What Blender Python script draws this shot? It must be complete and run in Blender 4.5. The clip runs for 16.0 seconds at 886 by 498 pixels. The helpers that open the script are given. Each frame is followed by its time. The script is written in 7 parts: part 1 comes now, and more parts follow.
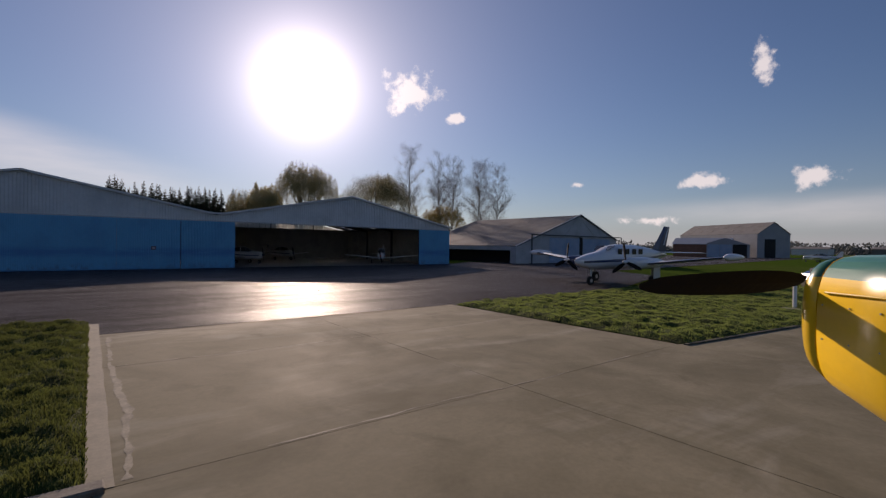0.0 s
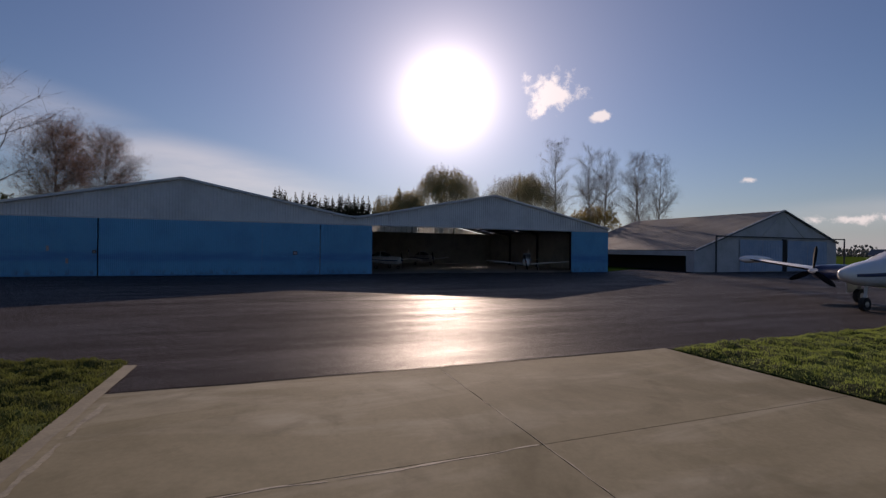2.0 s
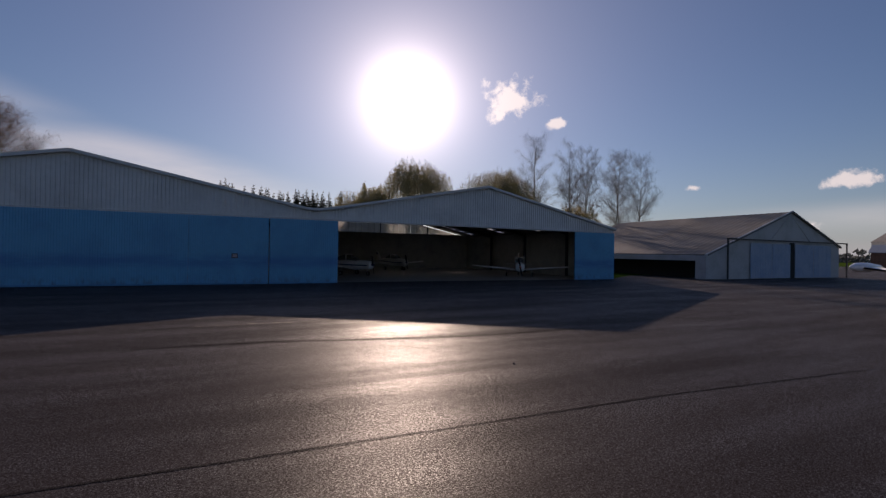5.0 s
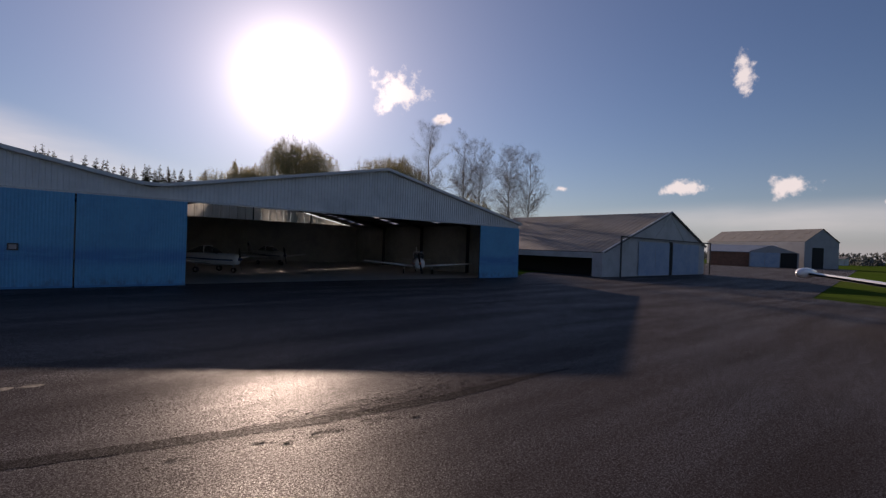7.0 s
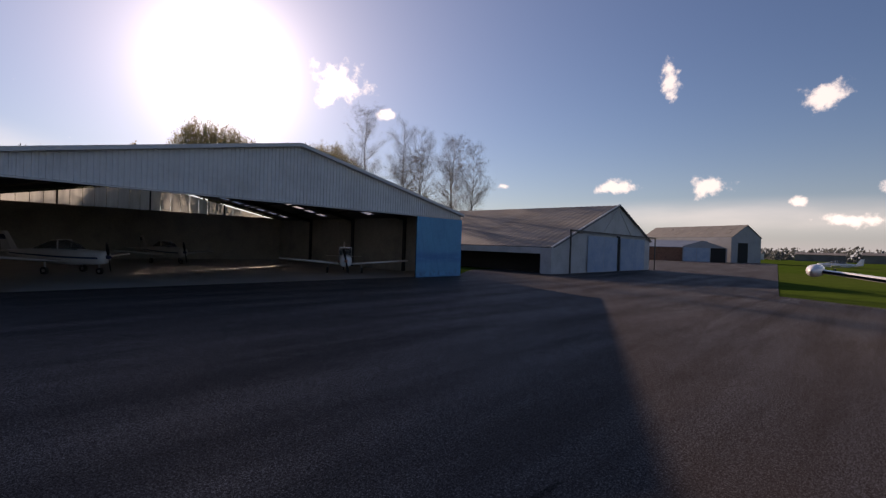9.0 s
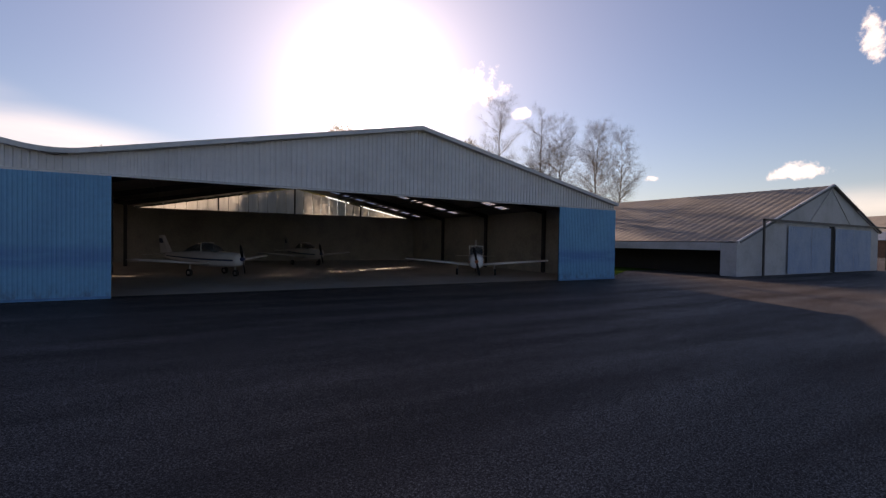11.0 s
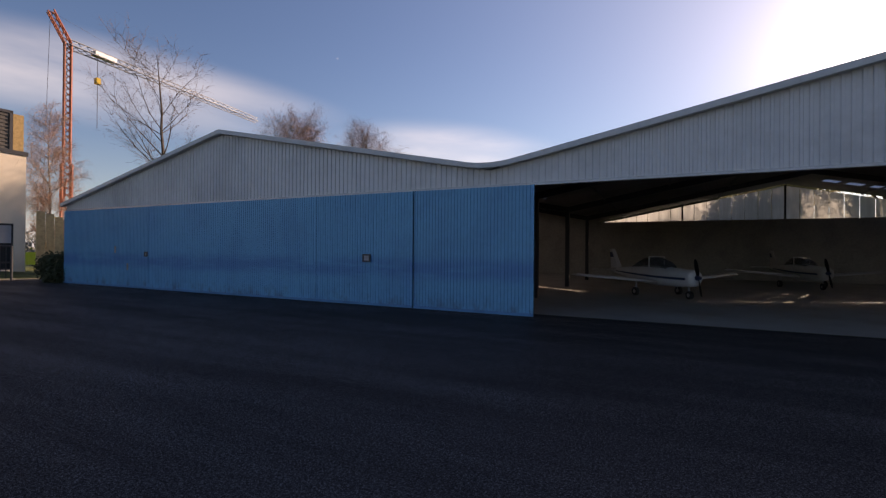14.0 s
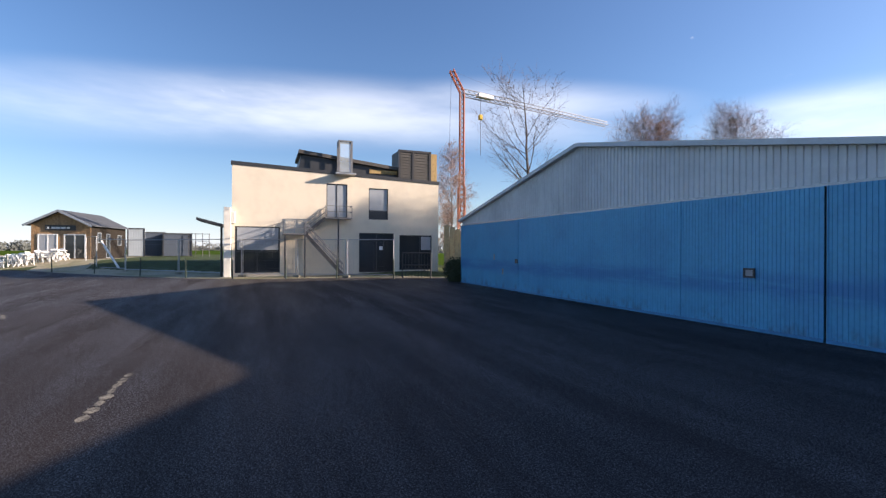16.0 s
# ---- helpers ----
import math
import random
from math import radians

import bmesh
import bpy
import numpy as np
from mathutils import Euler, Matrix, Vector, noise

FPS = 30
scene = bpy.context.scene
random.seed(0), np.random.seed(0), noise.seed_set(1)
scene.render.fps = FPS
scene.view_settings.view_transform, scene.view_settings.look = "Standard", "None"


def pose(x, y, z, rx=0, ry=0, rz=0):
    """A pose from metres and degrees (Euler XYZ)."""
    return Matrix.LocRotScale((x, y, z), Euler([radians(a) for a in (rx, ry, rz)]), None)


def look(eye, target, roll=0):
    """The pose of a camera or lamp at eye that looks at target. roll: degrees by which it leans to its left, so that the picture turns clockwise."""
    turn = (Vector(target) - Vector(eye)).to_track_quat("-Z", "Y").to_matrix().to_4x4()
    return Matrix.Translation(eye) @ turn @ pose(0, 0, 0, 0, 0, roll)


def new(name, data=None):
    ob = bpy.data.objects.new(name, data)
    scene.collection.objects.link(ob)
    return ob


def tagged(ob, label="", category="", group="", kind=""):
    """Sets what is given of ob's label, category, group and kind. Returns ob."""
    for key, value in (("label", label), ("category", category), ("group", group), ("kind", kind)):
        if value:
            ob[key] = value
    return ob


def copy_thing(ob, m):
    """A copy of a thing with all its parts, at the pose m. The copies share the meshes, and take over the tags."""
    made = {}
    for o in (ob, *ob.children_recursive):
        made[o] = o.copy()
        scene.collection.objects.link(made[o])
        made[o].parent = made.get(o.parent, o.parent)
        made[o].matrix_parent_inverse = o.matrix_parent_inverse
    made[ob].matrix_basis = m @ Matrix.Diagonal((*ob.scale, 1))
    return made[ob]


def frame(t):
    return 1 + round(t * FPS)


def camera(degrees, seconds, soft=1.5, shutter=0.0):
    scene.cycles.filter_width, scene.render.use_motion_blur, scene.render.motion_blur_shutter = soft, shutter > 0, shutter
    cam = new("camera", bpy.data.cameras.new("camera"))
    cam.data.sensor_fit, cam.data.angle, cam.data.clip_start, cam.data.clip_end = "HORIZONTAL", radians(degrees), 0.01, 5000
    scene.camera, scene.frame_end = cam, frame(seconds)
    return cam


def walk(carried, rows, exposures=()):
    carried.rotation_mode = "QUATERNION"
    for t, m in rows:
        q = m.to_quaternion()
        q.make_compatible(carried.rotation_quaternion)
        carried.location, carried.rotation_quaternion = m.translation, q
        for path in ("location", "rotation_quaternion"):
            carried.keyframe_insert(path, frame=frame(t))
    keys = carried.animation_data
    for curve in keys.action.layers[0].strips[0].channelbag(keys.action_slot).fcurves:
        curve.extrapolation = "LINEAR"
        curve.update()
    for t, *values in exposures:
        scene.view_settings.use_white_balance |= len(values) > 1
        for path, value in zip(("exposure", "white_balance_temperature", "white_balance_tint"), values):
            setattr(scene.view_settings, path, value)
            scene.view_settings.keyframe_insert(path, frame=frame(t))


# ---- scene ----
FIELD = 88.23
ROWS = [
    (0.0, -11.329, -48.602, 2.479, -37.66, -0.40, -0.81),
    (0.5, -10.337, -46.988, 2.548, -34.39, -0.47, -0.65),
    (1.0, -9.525, -45.435, 2.566, -29.57, -0.40, -1.10),
    (1.5, -8.965, -43.973, 2.529, -24.80, -0.26, -0.87),
    (2.0, -8.537, -42.535, 2.458, -20.23, -0.04, -0.68),
    (2.5, -8.253, -41.097, 2.375, -16.19, 0.19, -0.71),
    (3.0, -8.070, -39.675, 2.307, -13.60, 0.39, -1.03),
    (3.5, -7.876, -38.262, 2.293, -14.75, 0.51, -1.25),
    (4.0, -7.626, -36.815, 2.303, -17.85, 0.59, -1.00),
    (6.5, -6.080, -29.140, 2.576, -36.38, -0.14, -1.91),
    (7.0, -5.088, -28.079, 2.596, -39.67, -0.29, -2.04),
    (7.5, -3.931, -26.982, 2.618, -43.81, -0.50, -2.10),
    (8.0, -2.743, -25.873, 2.627, -48.14, -0.70, -1.99),
    (10.5, 1.531, -22.235, 2.187, -35.87, -0.63, -1.14),
    (11.0, 2.328, -20.838, 2.303, -29.54, -0.93, -0.86),
    (11.5, 2.971, -19.569, 2.430, -23.73, -1.02, -1.56),
    (12.0, 3.410, -18.584, 2.493, -17.79, -1.11, -1.51),
    (12.5, 3.708, -17.875, 2.469, -10.90, -0.92, -1.51),
    (13.0, 4.053, -17.054, 2.387, -1.24, -0.54, -1.20),
    (13.5, 4.196, -16.258, 2.278, 12.21, 0.06, -0.85),
    (14.0, 4.045, -15.529, 2.243, 26.04, 0.21, -0.49),
    (14.5, 3.527, -15.030, 2.352, 35.09, 0.10, -0.84),
    (15.0, 3.233, -15.088, 2.480, 45.18, 0.05, -0.42),
    (15.5, 3.139, -15.249, 2.586, 55.35, 0.04, -0.32),
    (16.0, 3.262, -15.301, 2.670, 67.78, -0.01, -0.24),
]
# seconds, stops, kelvin, tint: the camera opens up as it turns from the sun
EXPOSURES = [(0.0, -0.4, 7400, 29), (3.5, -0.5, 7500, 30), (8.0, -0.12, 7900, 31), (10.5, 0.45, 9200, 34), (13.0, 0.6, 9500, 34), (14.5, 0.68, 8300, 29), (15.4, 0.98, 7500, 23), (16.0, 1.15, 7100, 20)]
SUN_POWER = 5.0
cam = camera(FIELD, 16.0, soft=1.35)
# seconds, place, heading, pitch, roll
walk(cam, [(t, pose(x, y, z, 90 + pitch, roll, yaw)) for t, x, y, z, yaw, pitch, roll in ROWS],
     exposures=EXPOSURES)

# ---- sky, sun ----
SUN_AZ, SUN_EL = 20.6, 18.3          # degrees right of +y, above the horizon
SUN_DIR = Vector((math.sin(radians(SUN_AZ)) * math.cos(radians(SUN_EL)),
                  math.cos(radians(SUN_AZ)) * math.cos(radians(SUN_EL)),
                  math.sin(radians(SUN_EL))))


def direction(az, el):
    return Vector((math.sin(radians(az)) * math.cos(radians(el)), math.cos(radians(az)) * math.cos(radians(el)), math.sin(radians(el))))


def node(tree, kind, x=0, **values):
    n = tree.nodes.new(kind)
    for key, value in values.items():
        if key in n.inputs:
            n.inputs[key].default_value = value
    return n


def build_world():
    world = bpy.data.worlds.new("sky")
    scene.world = world
    world.use_nodes = True
    tr = world.node_tree
    tr.nodes.clear()
    link = tr.links.new
    sky = tr.nodes.new("ShaderNodeTexSky")
    sky.sky_type = "NISHITA"
    sky.sun_disc = False
    sky.sun_elevation, sky.sun_rotation = radians(SUN_EL), radians(SUN_AZ)
    sky.air_density, sky.dust_density, sky.ozone_density = 1.2, 0.0, 3.5
    coord = tr.nodes.new("ShaderNodeTexCoord")

    def math_node(op, a, b=None, c=None):
        n = tr.nodes.new("ShaderNodeMath")
        n.operation = op
        for i, v in enumerate((a, b, c)):
            if v is None:
                continue
            if isinstance(v, (int, float)):
                n.inputs[i].default_value = v
            else:
                link(v, n.inputs[i])
        return n.outputs[0]

    def dot(d):
        n = tr.nodes.new("ShaderNodeVectorMath")
        n.operation = "DOT_PRODUCT"
        link(coord.outputs["Generated"], n.inputs[0])
        n.inputs[1].default_value = d
        return n.outputs["Value"]

    def ramp(value, lo, hi, a=0.0, b=1.0):
        n = tr.nodes.new("ShaderNodeMapRange")
        n.interpolation_type = "SMOOTHSTEP"
        link(value, n.inputs[0])
        for i, v in enumerate((lo, hi, a, b)):
            n.inputs[1 + i].default_value = v
        return n.outputs[0]

    # the sun's own disc of light and the bright air round it
    angle = math_node("ARCCOSINE", math_node("MINIMUM", dot(SUN_DIR), 0.99999))
    core = math_node("POWER", 2.718, math_node("MULTIPLY", angle, -1 / radians(2.1)))
    halo = math_node("POWER", 2.718, math_node("MULTIPLY", angle, -1 / radians(7.5)))
    wide = math_node("POWER", 2.718, math_node("MULTIPLY", angle, -1 / radians(17.0)))
    glow = math_node("ADD", math_node("ADD", math_node("MULTIPLY", core, GLOW[0]), math_node("MULTIPLY", halo, GLOW[1])), math_node("MULTIPLY", wide, GLOW[2]))
    # clouds: small cumulus puffs and a thin veil
    noise_a = node(tr, "ShaderNodeTexNoise", Scale=26.0, Detail=7.0, Roughness=0.62)
    link(coord.outputs["Generated"], noise_a.inputs["Vector"])
    puffs = None
    for az, el, wide_deg, tall_deg in CLOUDS:
        d = direction(az, el)
        right = Vector((math.cos(radians(az)), -math.sin(radians(az)), 0))
        up = right.cross(d)
        a = math_node("DIVIDE", dot(right), math.sin(radians(wide_deg)))
        b = math_node("DIVIDE", math_node("SUBTRACT", dot(up), 0.0), math.sin(radians(tall_deg)))
        r = math_node("SQRT", math_node("ADD", math_node("MULTIPLY", a, a), math_node("MULTIPLY", b, b)))
        front = math_node("GREATER_THAN", dot(d), 0.5)
        m = math_node("MULTIPLY", math_node("SUBTRACT", 1.0, math_node("MULTIPLY", r, 0.62)), front)
        puffs = m if puffs is None else math_node("MAXIMUM", puffs, m)
    shape = math_node("ADD", math_node("MAXIMUM", puffs, -1.2), math_node("MULTIPLY", math_node("SUBTRACT", noise_a.outputs["Fac"], 0.5), 2.0))
    cloud = ramp(shape, 0.42, 0.82)
    noise_b = node(tr, "ShaderNodeTexNoise", Scale=3.0, Detail=5.0, Roughness=0.55)
    stretch = tr.nodes.new("ShaderNodeVectorMath")
    stretch.operation = "MULTIPLY"
    stretch.inputs[1].default_value = (1.0, 1.0, 5.0)
    link(coord.outputs["Generated"], stretch.inputs[0])
    link(stretch.outputs[0], noise_b.inputs["Vector"])
    veil = None
    for az, el, wide_deg, tall_deg, tilt, strength in VEILS:
        d = direction(az, el)
        right = Vector((math.cos(radians(az)), -math.sin(radians(az)), 0))
        up = right.cross(d)
        r2, u2 = right * math.cos(radians(tilt)) + up * math.sin(radians(tilt)), up * math.cos(radians(tilt)) - right * math.sin(radians(tilt))
        a = math_node("DIVIDE", dot(r2), math.sin(radians(wide_deg)))
        b = math_node("DIVIDE", dot(u2), math.sin(radians(tall_deg)))
        r = math_node("SQRT", math_node("ADD", math_node("MULTIPLY", a, a), math_node("MULTIPLY", b, b)))
        front = math_node("GREATER_THAN", dot(d), 0.3)
        m = math_node("MULTIPLY", math_node("MULTIPLY", ramp(r, 1.0, 0.1), front), strength)
        veil = m if veil is None else math_node("MAXIMUM", veil, m)
    veil = math_node("MULTIPLY", veil, ramp(noise_b.outputs["Fac"], 0.3, 0.7, 0.45, 1.0))
    both = math_node("MINIMUM", math_node("ADD", math_node("MULTIPLY", cloud, 0.85), veil), 1.0)

    def scaled(color, fac):
        n = tr.nodes.new("ShaderNodeVectorMath")
        n.operation = "SCALE"
        if isinstance(color, tuple):
            n.inputs[0].default_value = color
        else:
            link(color, n.inputs[0])
        if isinstance(fac, (int, float)):
            n.inputs["Scale"].default_value = fac
        else:
            link(fac, n.inputs["Scale"])
        return n.outputs[0]

    tint = tr.nodes.new("ShaderNodeVectorMath")
    tint.operation = "MULTIPLY"
    link(sky.outputs[0], tint.inputs[0])
    tint.inputs[1].default_value = SKY_TINT
    sky_light = scaled(tint.outputs[0], SKY_STRENGTH)
    # pale haze low over the horizon
    height = dot(Vector((0, 0, 1)))
    low = math_node("POWER", 2.718, math_node("MULTIPLY", math_node("MAXIMUM", height, 0.0), -1 / math.sin(radians(HAZE[0]))))
    hazy = tr.nodes.new("ShaderNodeMix")
    hazy.data_type = "RGBA"
    link(math_node("MULTIPLY", low, HAZE[1]), hazy.inputs["Factor"])
    link(sky_light, hazy.inputs[6])
    hazy.inputs[7].default_value = (*HAZE[2], 1)
    mix = tr.nodes.new("ShaderNodeMix")
    mix.data_type = "RGBA"
    link(both, mix.inputs["Factor"])
    link(hazy.outputs[2], mix.inputs[6])
    mix.inputs[7].default_value = (*CLOUD_COLOR, 1)
    add = tr.nodes.new("ShaderNodeVectorMath")
    add.operation = "ADD"
    link(mix.outputs[2], add.inputs[0])
    link(scaled((1.0, 0.98, 0.96), glow), add.inputs[1])
    back = tr.nodes.new("ShaderNodeBackground")
    link(add.outputs[0], back.inputs["Color"])
    out = tr.nodes.new("ShaderNodeOutputWorld")
    link(back.outputs[0], out.inputs["Surface"])


SKY_STRENGTH, GLOW, CLOUD_COLOR = 0.068, (6.5, 0.9, 0.36), (0.98, 1.04, 1.06)
HAZE, SKY_TINT = (4.0, 0.7, (0.46, 0.53, 0.66)), (0.70, 0.96, 1.24)
# heading right of +y, height, half width, half height in degrees
CLOUDS = [
    (33.2, 18.5, 3.5, 2.7), (39.2, 15.6, 1.5, 0.6), (72.5, 18.6, 1.3, 2.0), (67.2, 7.4, 2.6, 1.0), (77.0, 7.2, 2.0, 1.3),
    (53.9, 7.5, 0.9, 0.5), (86.2, 15.4, 2.0, 1.6), (84.4, 5.5, 0.8, 0.5), (93.0, 7.0, 3.0, 1.0), (62.0, 3.2, 4.0, 0.7), (88.0, 3.6, 3.0, 0.8),
]
VEILS = [
    (-8.0, 8.5, 26.0, 4.0, -8.0, 0.5), (-26.0, 12.0, 18.0, 4.5, -4.0, 0.4), (-84.0, 16.0, 60.0, 5.0, 2.0, 0.33), (-60.0, 17.5, 26.0, 3.5, -3.0, 0.27), (80.0, 4.0, 34.0, 2.4, 0.0, 0.4),
]
build_world()
sun = new("sun", bpy.data.lights.new("sun", "SUN"))
sun.data.energy, sun.data.angle, sun.data.color = SUN_POWER, radians(0.53), (1.0, 0.91, 0.77)
sun.matrix_world = look((0, 0, 60), Vector((0, 0, 60)) - SUN_DIR)

# ---- materials ----
def material(name, color, rough=0.7, metal=0.0, var=0.15, scale=2.0, fine=40.0, bump=0.1, dist=0.01, second=None, blotch=(0.45, 0.65), per_object=0.0, per_island=0.0, coat=0.0, gloss_var=0.0, spec=0.5):
    """Principled surface: coarse stains and fine grain in colour, fine relief."""
    m = bpy.data.materials.new(name)
    m.use_nodes = True
    tr = m.node_tree
    link = tr.links.new
    p = tr.nodes["Principled BSDF"]
    p.inputs["Metallic"].default_value = metal
    p.inputs["Roughness"].default_value = rough
    p.inputs["Coat Weight"].default_value = coat
    p.inputs["Specular IOR Level"].default_value = spec
    coord = tr.nodes.new("ShaderNodeTexCoord")
    a = node(tr, "ShaderNodeTexNoise", Scale=scale, Detail=6.0, Roughness=0.6)
    b = node(tr, "ShaderNodeTexNoise", Scale=fine, Detail=4.0, Roughness=0.65)
    link(coord.outputs["Object"], a.inputs["Vector"])
    link(coord.outputs["Object"], b.inputs["Vector"])
    ra = tr.nodes.new("ShaderNodeMapRange")
    link(a.outputs["Fac"], ra.inputs[0])
    ra.inputs[1].default_value, ra.inputs[2].default_value = blotch
    mix = tr.nodes.new("ShaderNodeMix")
    mix.data_type = "RGBA"
    link(ra.outputs[0], mix.inputs["Factor"])
    second = second or tuple(c * (1 - var * 1.6) for c in color)
    mix.inputs[6].default_value = (*color, 1)
    mix.inputs[7].default_value = (*second, 1)
    hsv = tr.nodes.new("ShaderNodeHueSaturation")
    link(mix.outputs[2], hsv.inputs["Color"])
    val = tr.nodes.new("ShaderNodeMapRange")
    link(b.outputs["Fac"], val.inputs[0])
    val.inputs[1].default_value, val.inputs[2].default_value = 0.3, 0.7
    val.inputs[3].default_value, val.inputs[4].default_value = 1 - var, 1 + var
    last = val.outputs[0]
    for amount, kind, socket in ((per_object, "ShaderNodeObjectInfo", "Random"), (per_island, "ShaderNodeNewGeometry", "Random Per Island")):
        if amount:
            info = tr.nodes.new(kind)
            r = tr.nodes.new("ShaderNodeMapRange")
            link(info.outputs[socket], r.inputs[0])
            r.inputs[3].default_value, r.inputs[4].default_value = 1 - amount, 1 + amount
            mul = tr.nodes.new("ShaderNodeMath")
            mul.operation = "MULTIPLY"
            link(last, mul.inputs[0])
            link(r.outputs[0], mul.inputs[1])
            last = mul.outputs[0]
    link(last, hsv.inputs["Value"])
    link(hsv.outputs[0], p.inputs["Base Color"])
    if gloss_var:
        g = tr.nodes.new("ShaderNodeMapRange")
        link(a.outputs["Fac"], g.inputs[0])
        g.inputs[1].default_value, g.inputs[2].default_value = 0.35, 0.65
        g.inputs[3].default_value, g.inputs[4].default_value = rough - gloss_var, rough + gloss_var
        link(g.outputs[0], p.inputs["Roughness"])
    if bump:
        bn = tr.nodes.new("ShaderNodeBump")
        bn.inputs["Strength"].default_value, bn.inputs["Distance"].default_value = bump, dist
        link(b.outputs["Fac"], bn.inputs["Height"])
        link(bn.outputs[0], p.inputs["Normal"])
    return m


def glass(name, color=(0.8, 0.85, 0.88), rough=0.03, alpha=0.35):
    m = bpy.data.materials.new(name)
    m.use_nodes = True
    p = m.node_tree.nodes["Principled BSDF"]
    p.inputs["Base Color"].default_value = (*color, 1)
    p.inputs["Roughness"].default_value = rough
    p.inputs["Alpha"].default_value = alpha
    p.inputs["IOR"].default_value = 1.5
    return m


def translucent(name, color, amount=0.6, other=None, scale=1.6, stretch=(1, 1, 1)):
    """A sheet that lets light through: roof lights, plastic glazing, leaves."""
    m = bpy.data.materials.new(name)
    m.use_nodes = True
    tr = m.node_tree
    p = tr.nodes["Principled BSDF"]
    p.inputs["Roughness"].default_value = 0.5
    coord = tr.nodes.new("ShaderNodeTexCoord")
    n = node(tr, "ShaderNodeTexNoise", Scale=scale, Detail=6.0, Roughness=0.65)
    mapping = tr.nodes.new("ShaderNodeMapping")
    mapping.inputs["Scale"].default_value = stretch
    tr.links.new(coord.outputs["Object"], mapping.inputs[0])
    tr.links.new(mapping.outputs[0], n.inputs["Vector"])
    r = tr.nodes.new("ShaderNodeMix")
    r.data_type = "RGBA"
    tr.links.new(n.outputs["Fac"], r.inputs["Factor"])
    r.inputs[6].default_value = (*(other or [c * 0.6 for c in color]), 1)
    r.inputs[7].default_value = (*color, 1)
    t = tr.nodes.new("ShaderNodeBsdfTranslucent")
    tr.links.new(r.outputs[2], p.inputs["Base Color"])
    tr.links.new(r.outputs[2], t.inputs["Color"])
    mix = tr.nodes.new("ShaderNodeMixShader")
    mix.inputs[0].default_value = amount
    tr.links.new(p.outputs[0], mix.inputs[1])
    tr.links.new(t.outputs[0], mix.inputs[2])
    tr.links.new(mix.outputs[0], tr.nodes["Material Output"].inputs["Surface"])
    return m


def tarmac(name, color, other, shine, patchy):
    """Bitumen with bare stones: each stone has its own tone, tilt and gloss; the rolled lanes shine unevenly."""
    m = bpy.data.materials.new(name)
    m.use_nodes = True
    tr = m.node_tree
    link = tr.links.new
    p = tr.nodes["Principled BSDF"]
    p.inputs["Roughness"].default_value, p.inputs["Specular IOR Level"].default_value = 0.9, 0.0
    coord = tr.nodes.new("ShaderNodeTexCoord")

    def value(kind, socket, stretch=(1, 1, 1), **inputs):
        mapping = tr.nodes.new("ShaderNodeMapping")
        mapping.inputs["Scale"].default_value = stretch
        link(coord.outputs["Object"], mapping.inputs[0])
        n = node(tr, kind, **inputs)
        link(mapping.outputs[0], n.inputs["Vector"])
        return n.outputs[socket]

    def span(socket, lo, hi, a, b):
        n = tr.nodes.new("ShaderNodeMapRange")
        link(socket, n.inputs[0])
        for i, v in enumerate((lo, hi, a, b)):
            n.inputs[1 + i].default_value = v
        return n.outputs[0]

    def times(a, b):
        n = tr.nodes.new("ShaderNodeMath")
        n.operation = "MULTIPLY"
        link(a, n.inputs[0])
        link(b, n.inputs[1])
        return n.outputs[0]
    stone = tr.nodes.new("ShaderNodeSeparateColor")
    link(value("ShaderNodeTexVoronoi", "Color", Scale=125.0), stone.inputs[0])
    clump = value("ShaderNodeTexNoise", "Fac", Scale=34.0, Detail=3.0, Roughness=0.6)
    stain = value("ShaderNodeTexNoise", "Fac", (0.35, 1.0, 1.0), Scale=0.5, Detail=5.0, Roughness=0.6)
    lanes = value("ShaderNodeTexNoise", "Fac", (0.10, 0.85, 1.0), Scale=0.9, Detail=6.0, Roughness=0.62)
    mix = tr.nodes.new("ShaderNodeMix")
    mix.data_type = "RGBA"
    link(span(stain, 0.38, 0.62, 0.0, 1.0), mix.inputs["Factor"])
    mix.inputs[6].default_value, mix.inputs[7].default_value = (*color, 1), (*other, 1)
    hsv = tr.nodes.new("ShaderNodeHueSaturation")
    link(mix.outputs[2], hsv.inputs["Color"])
    link(times(span(stone.outputs[1], 0.0, 1.0, 0.78, 1.22), span(clump, 0.3, 0.7, 0.88, 1.12)), hsv.inputs["Value"])
    link(hsv.outputs[0], p.inputs["Base Color"])
    bump = tr.nodes.new("ShaderNodeBump")
    bump.inputs["Strength"].default_value, bump.inputs["Distance"].default_value = 0.22, 0.005
    link(value("ShaderNodeTexVoronoi", "Distance", Scale=125.0), bump.inputs["Height"])
    link(bump.outputs[0], p.inputs["Normal"])
    gloss = tr.nodes.new("ShaderNodeBsdfGlossy")
    gloss.inputs["Roughness"].default_value = 0.47
    gloss.inputs["Color"].default_value = (1, 1, 1, 1)
    link(bump.outputs[0], gloss.inputs["Normal"])
    fresnel = node(tr, "ShaderNodeFresnel", IOR=1.45)
    amount = times(times(span(stone.outputs[0], 0.35, 1.0, 0.03, 1.15), span(clump, 0.38, 0.60, 0.3, 1.6)), span(lanes, 0.38, 0.62, 1.0 - patchy, 1.0 + patchy))
    both = tr.nodes.new("ShaderNodeMixShader")
    link(times(amount, span(fresnel.outputs[0], 0.0, 1.0, 1.55 * shine, 8.0 * shine)), both.inputs[0])
    link(p.outputs[0], both.inputs[1])
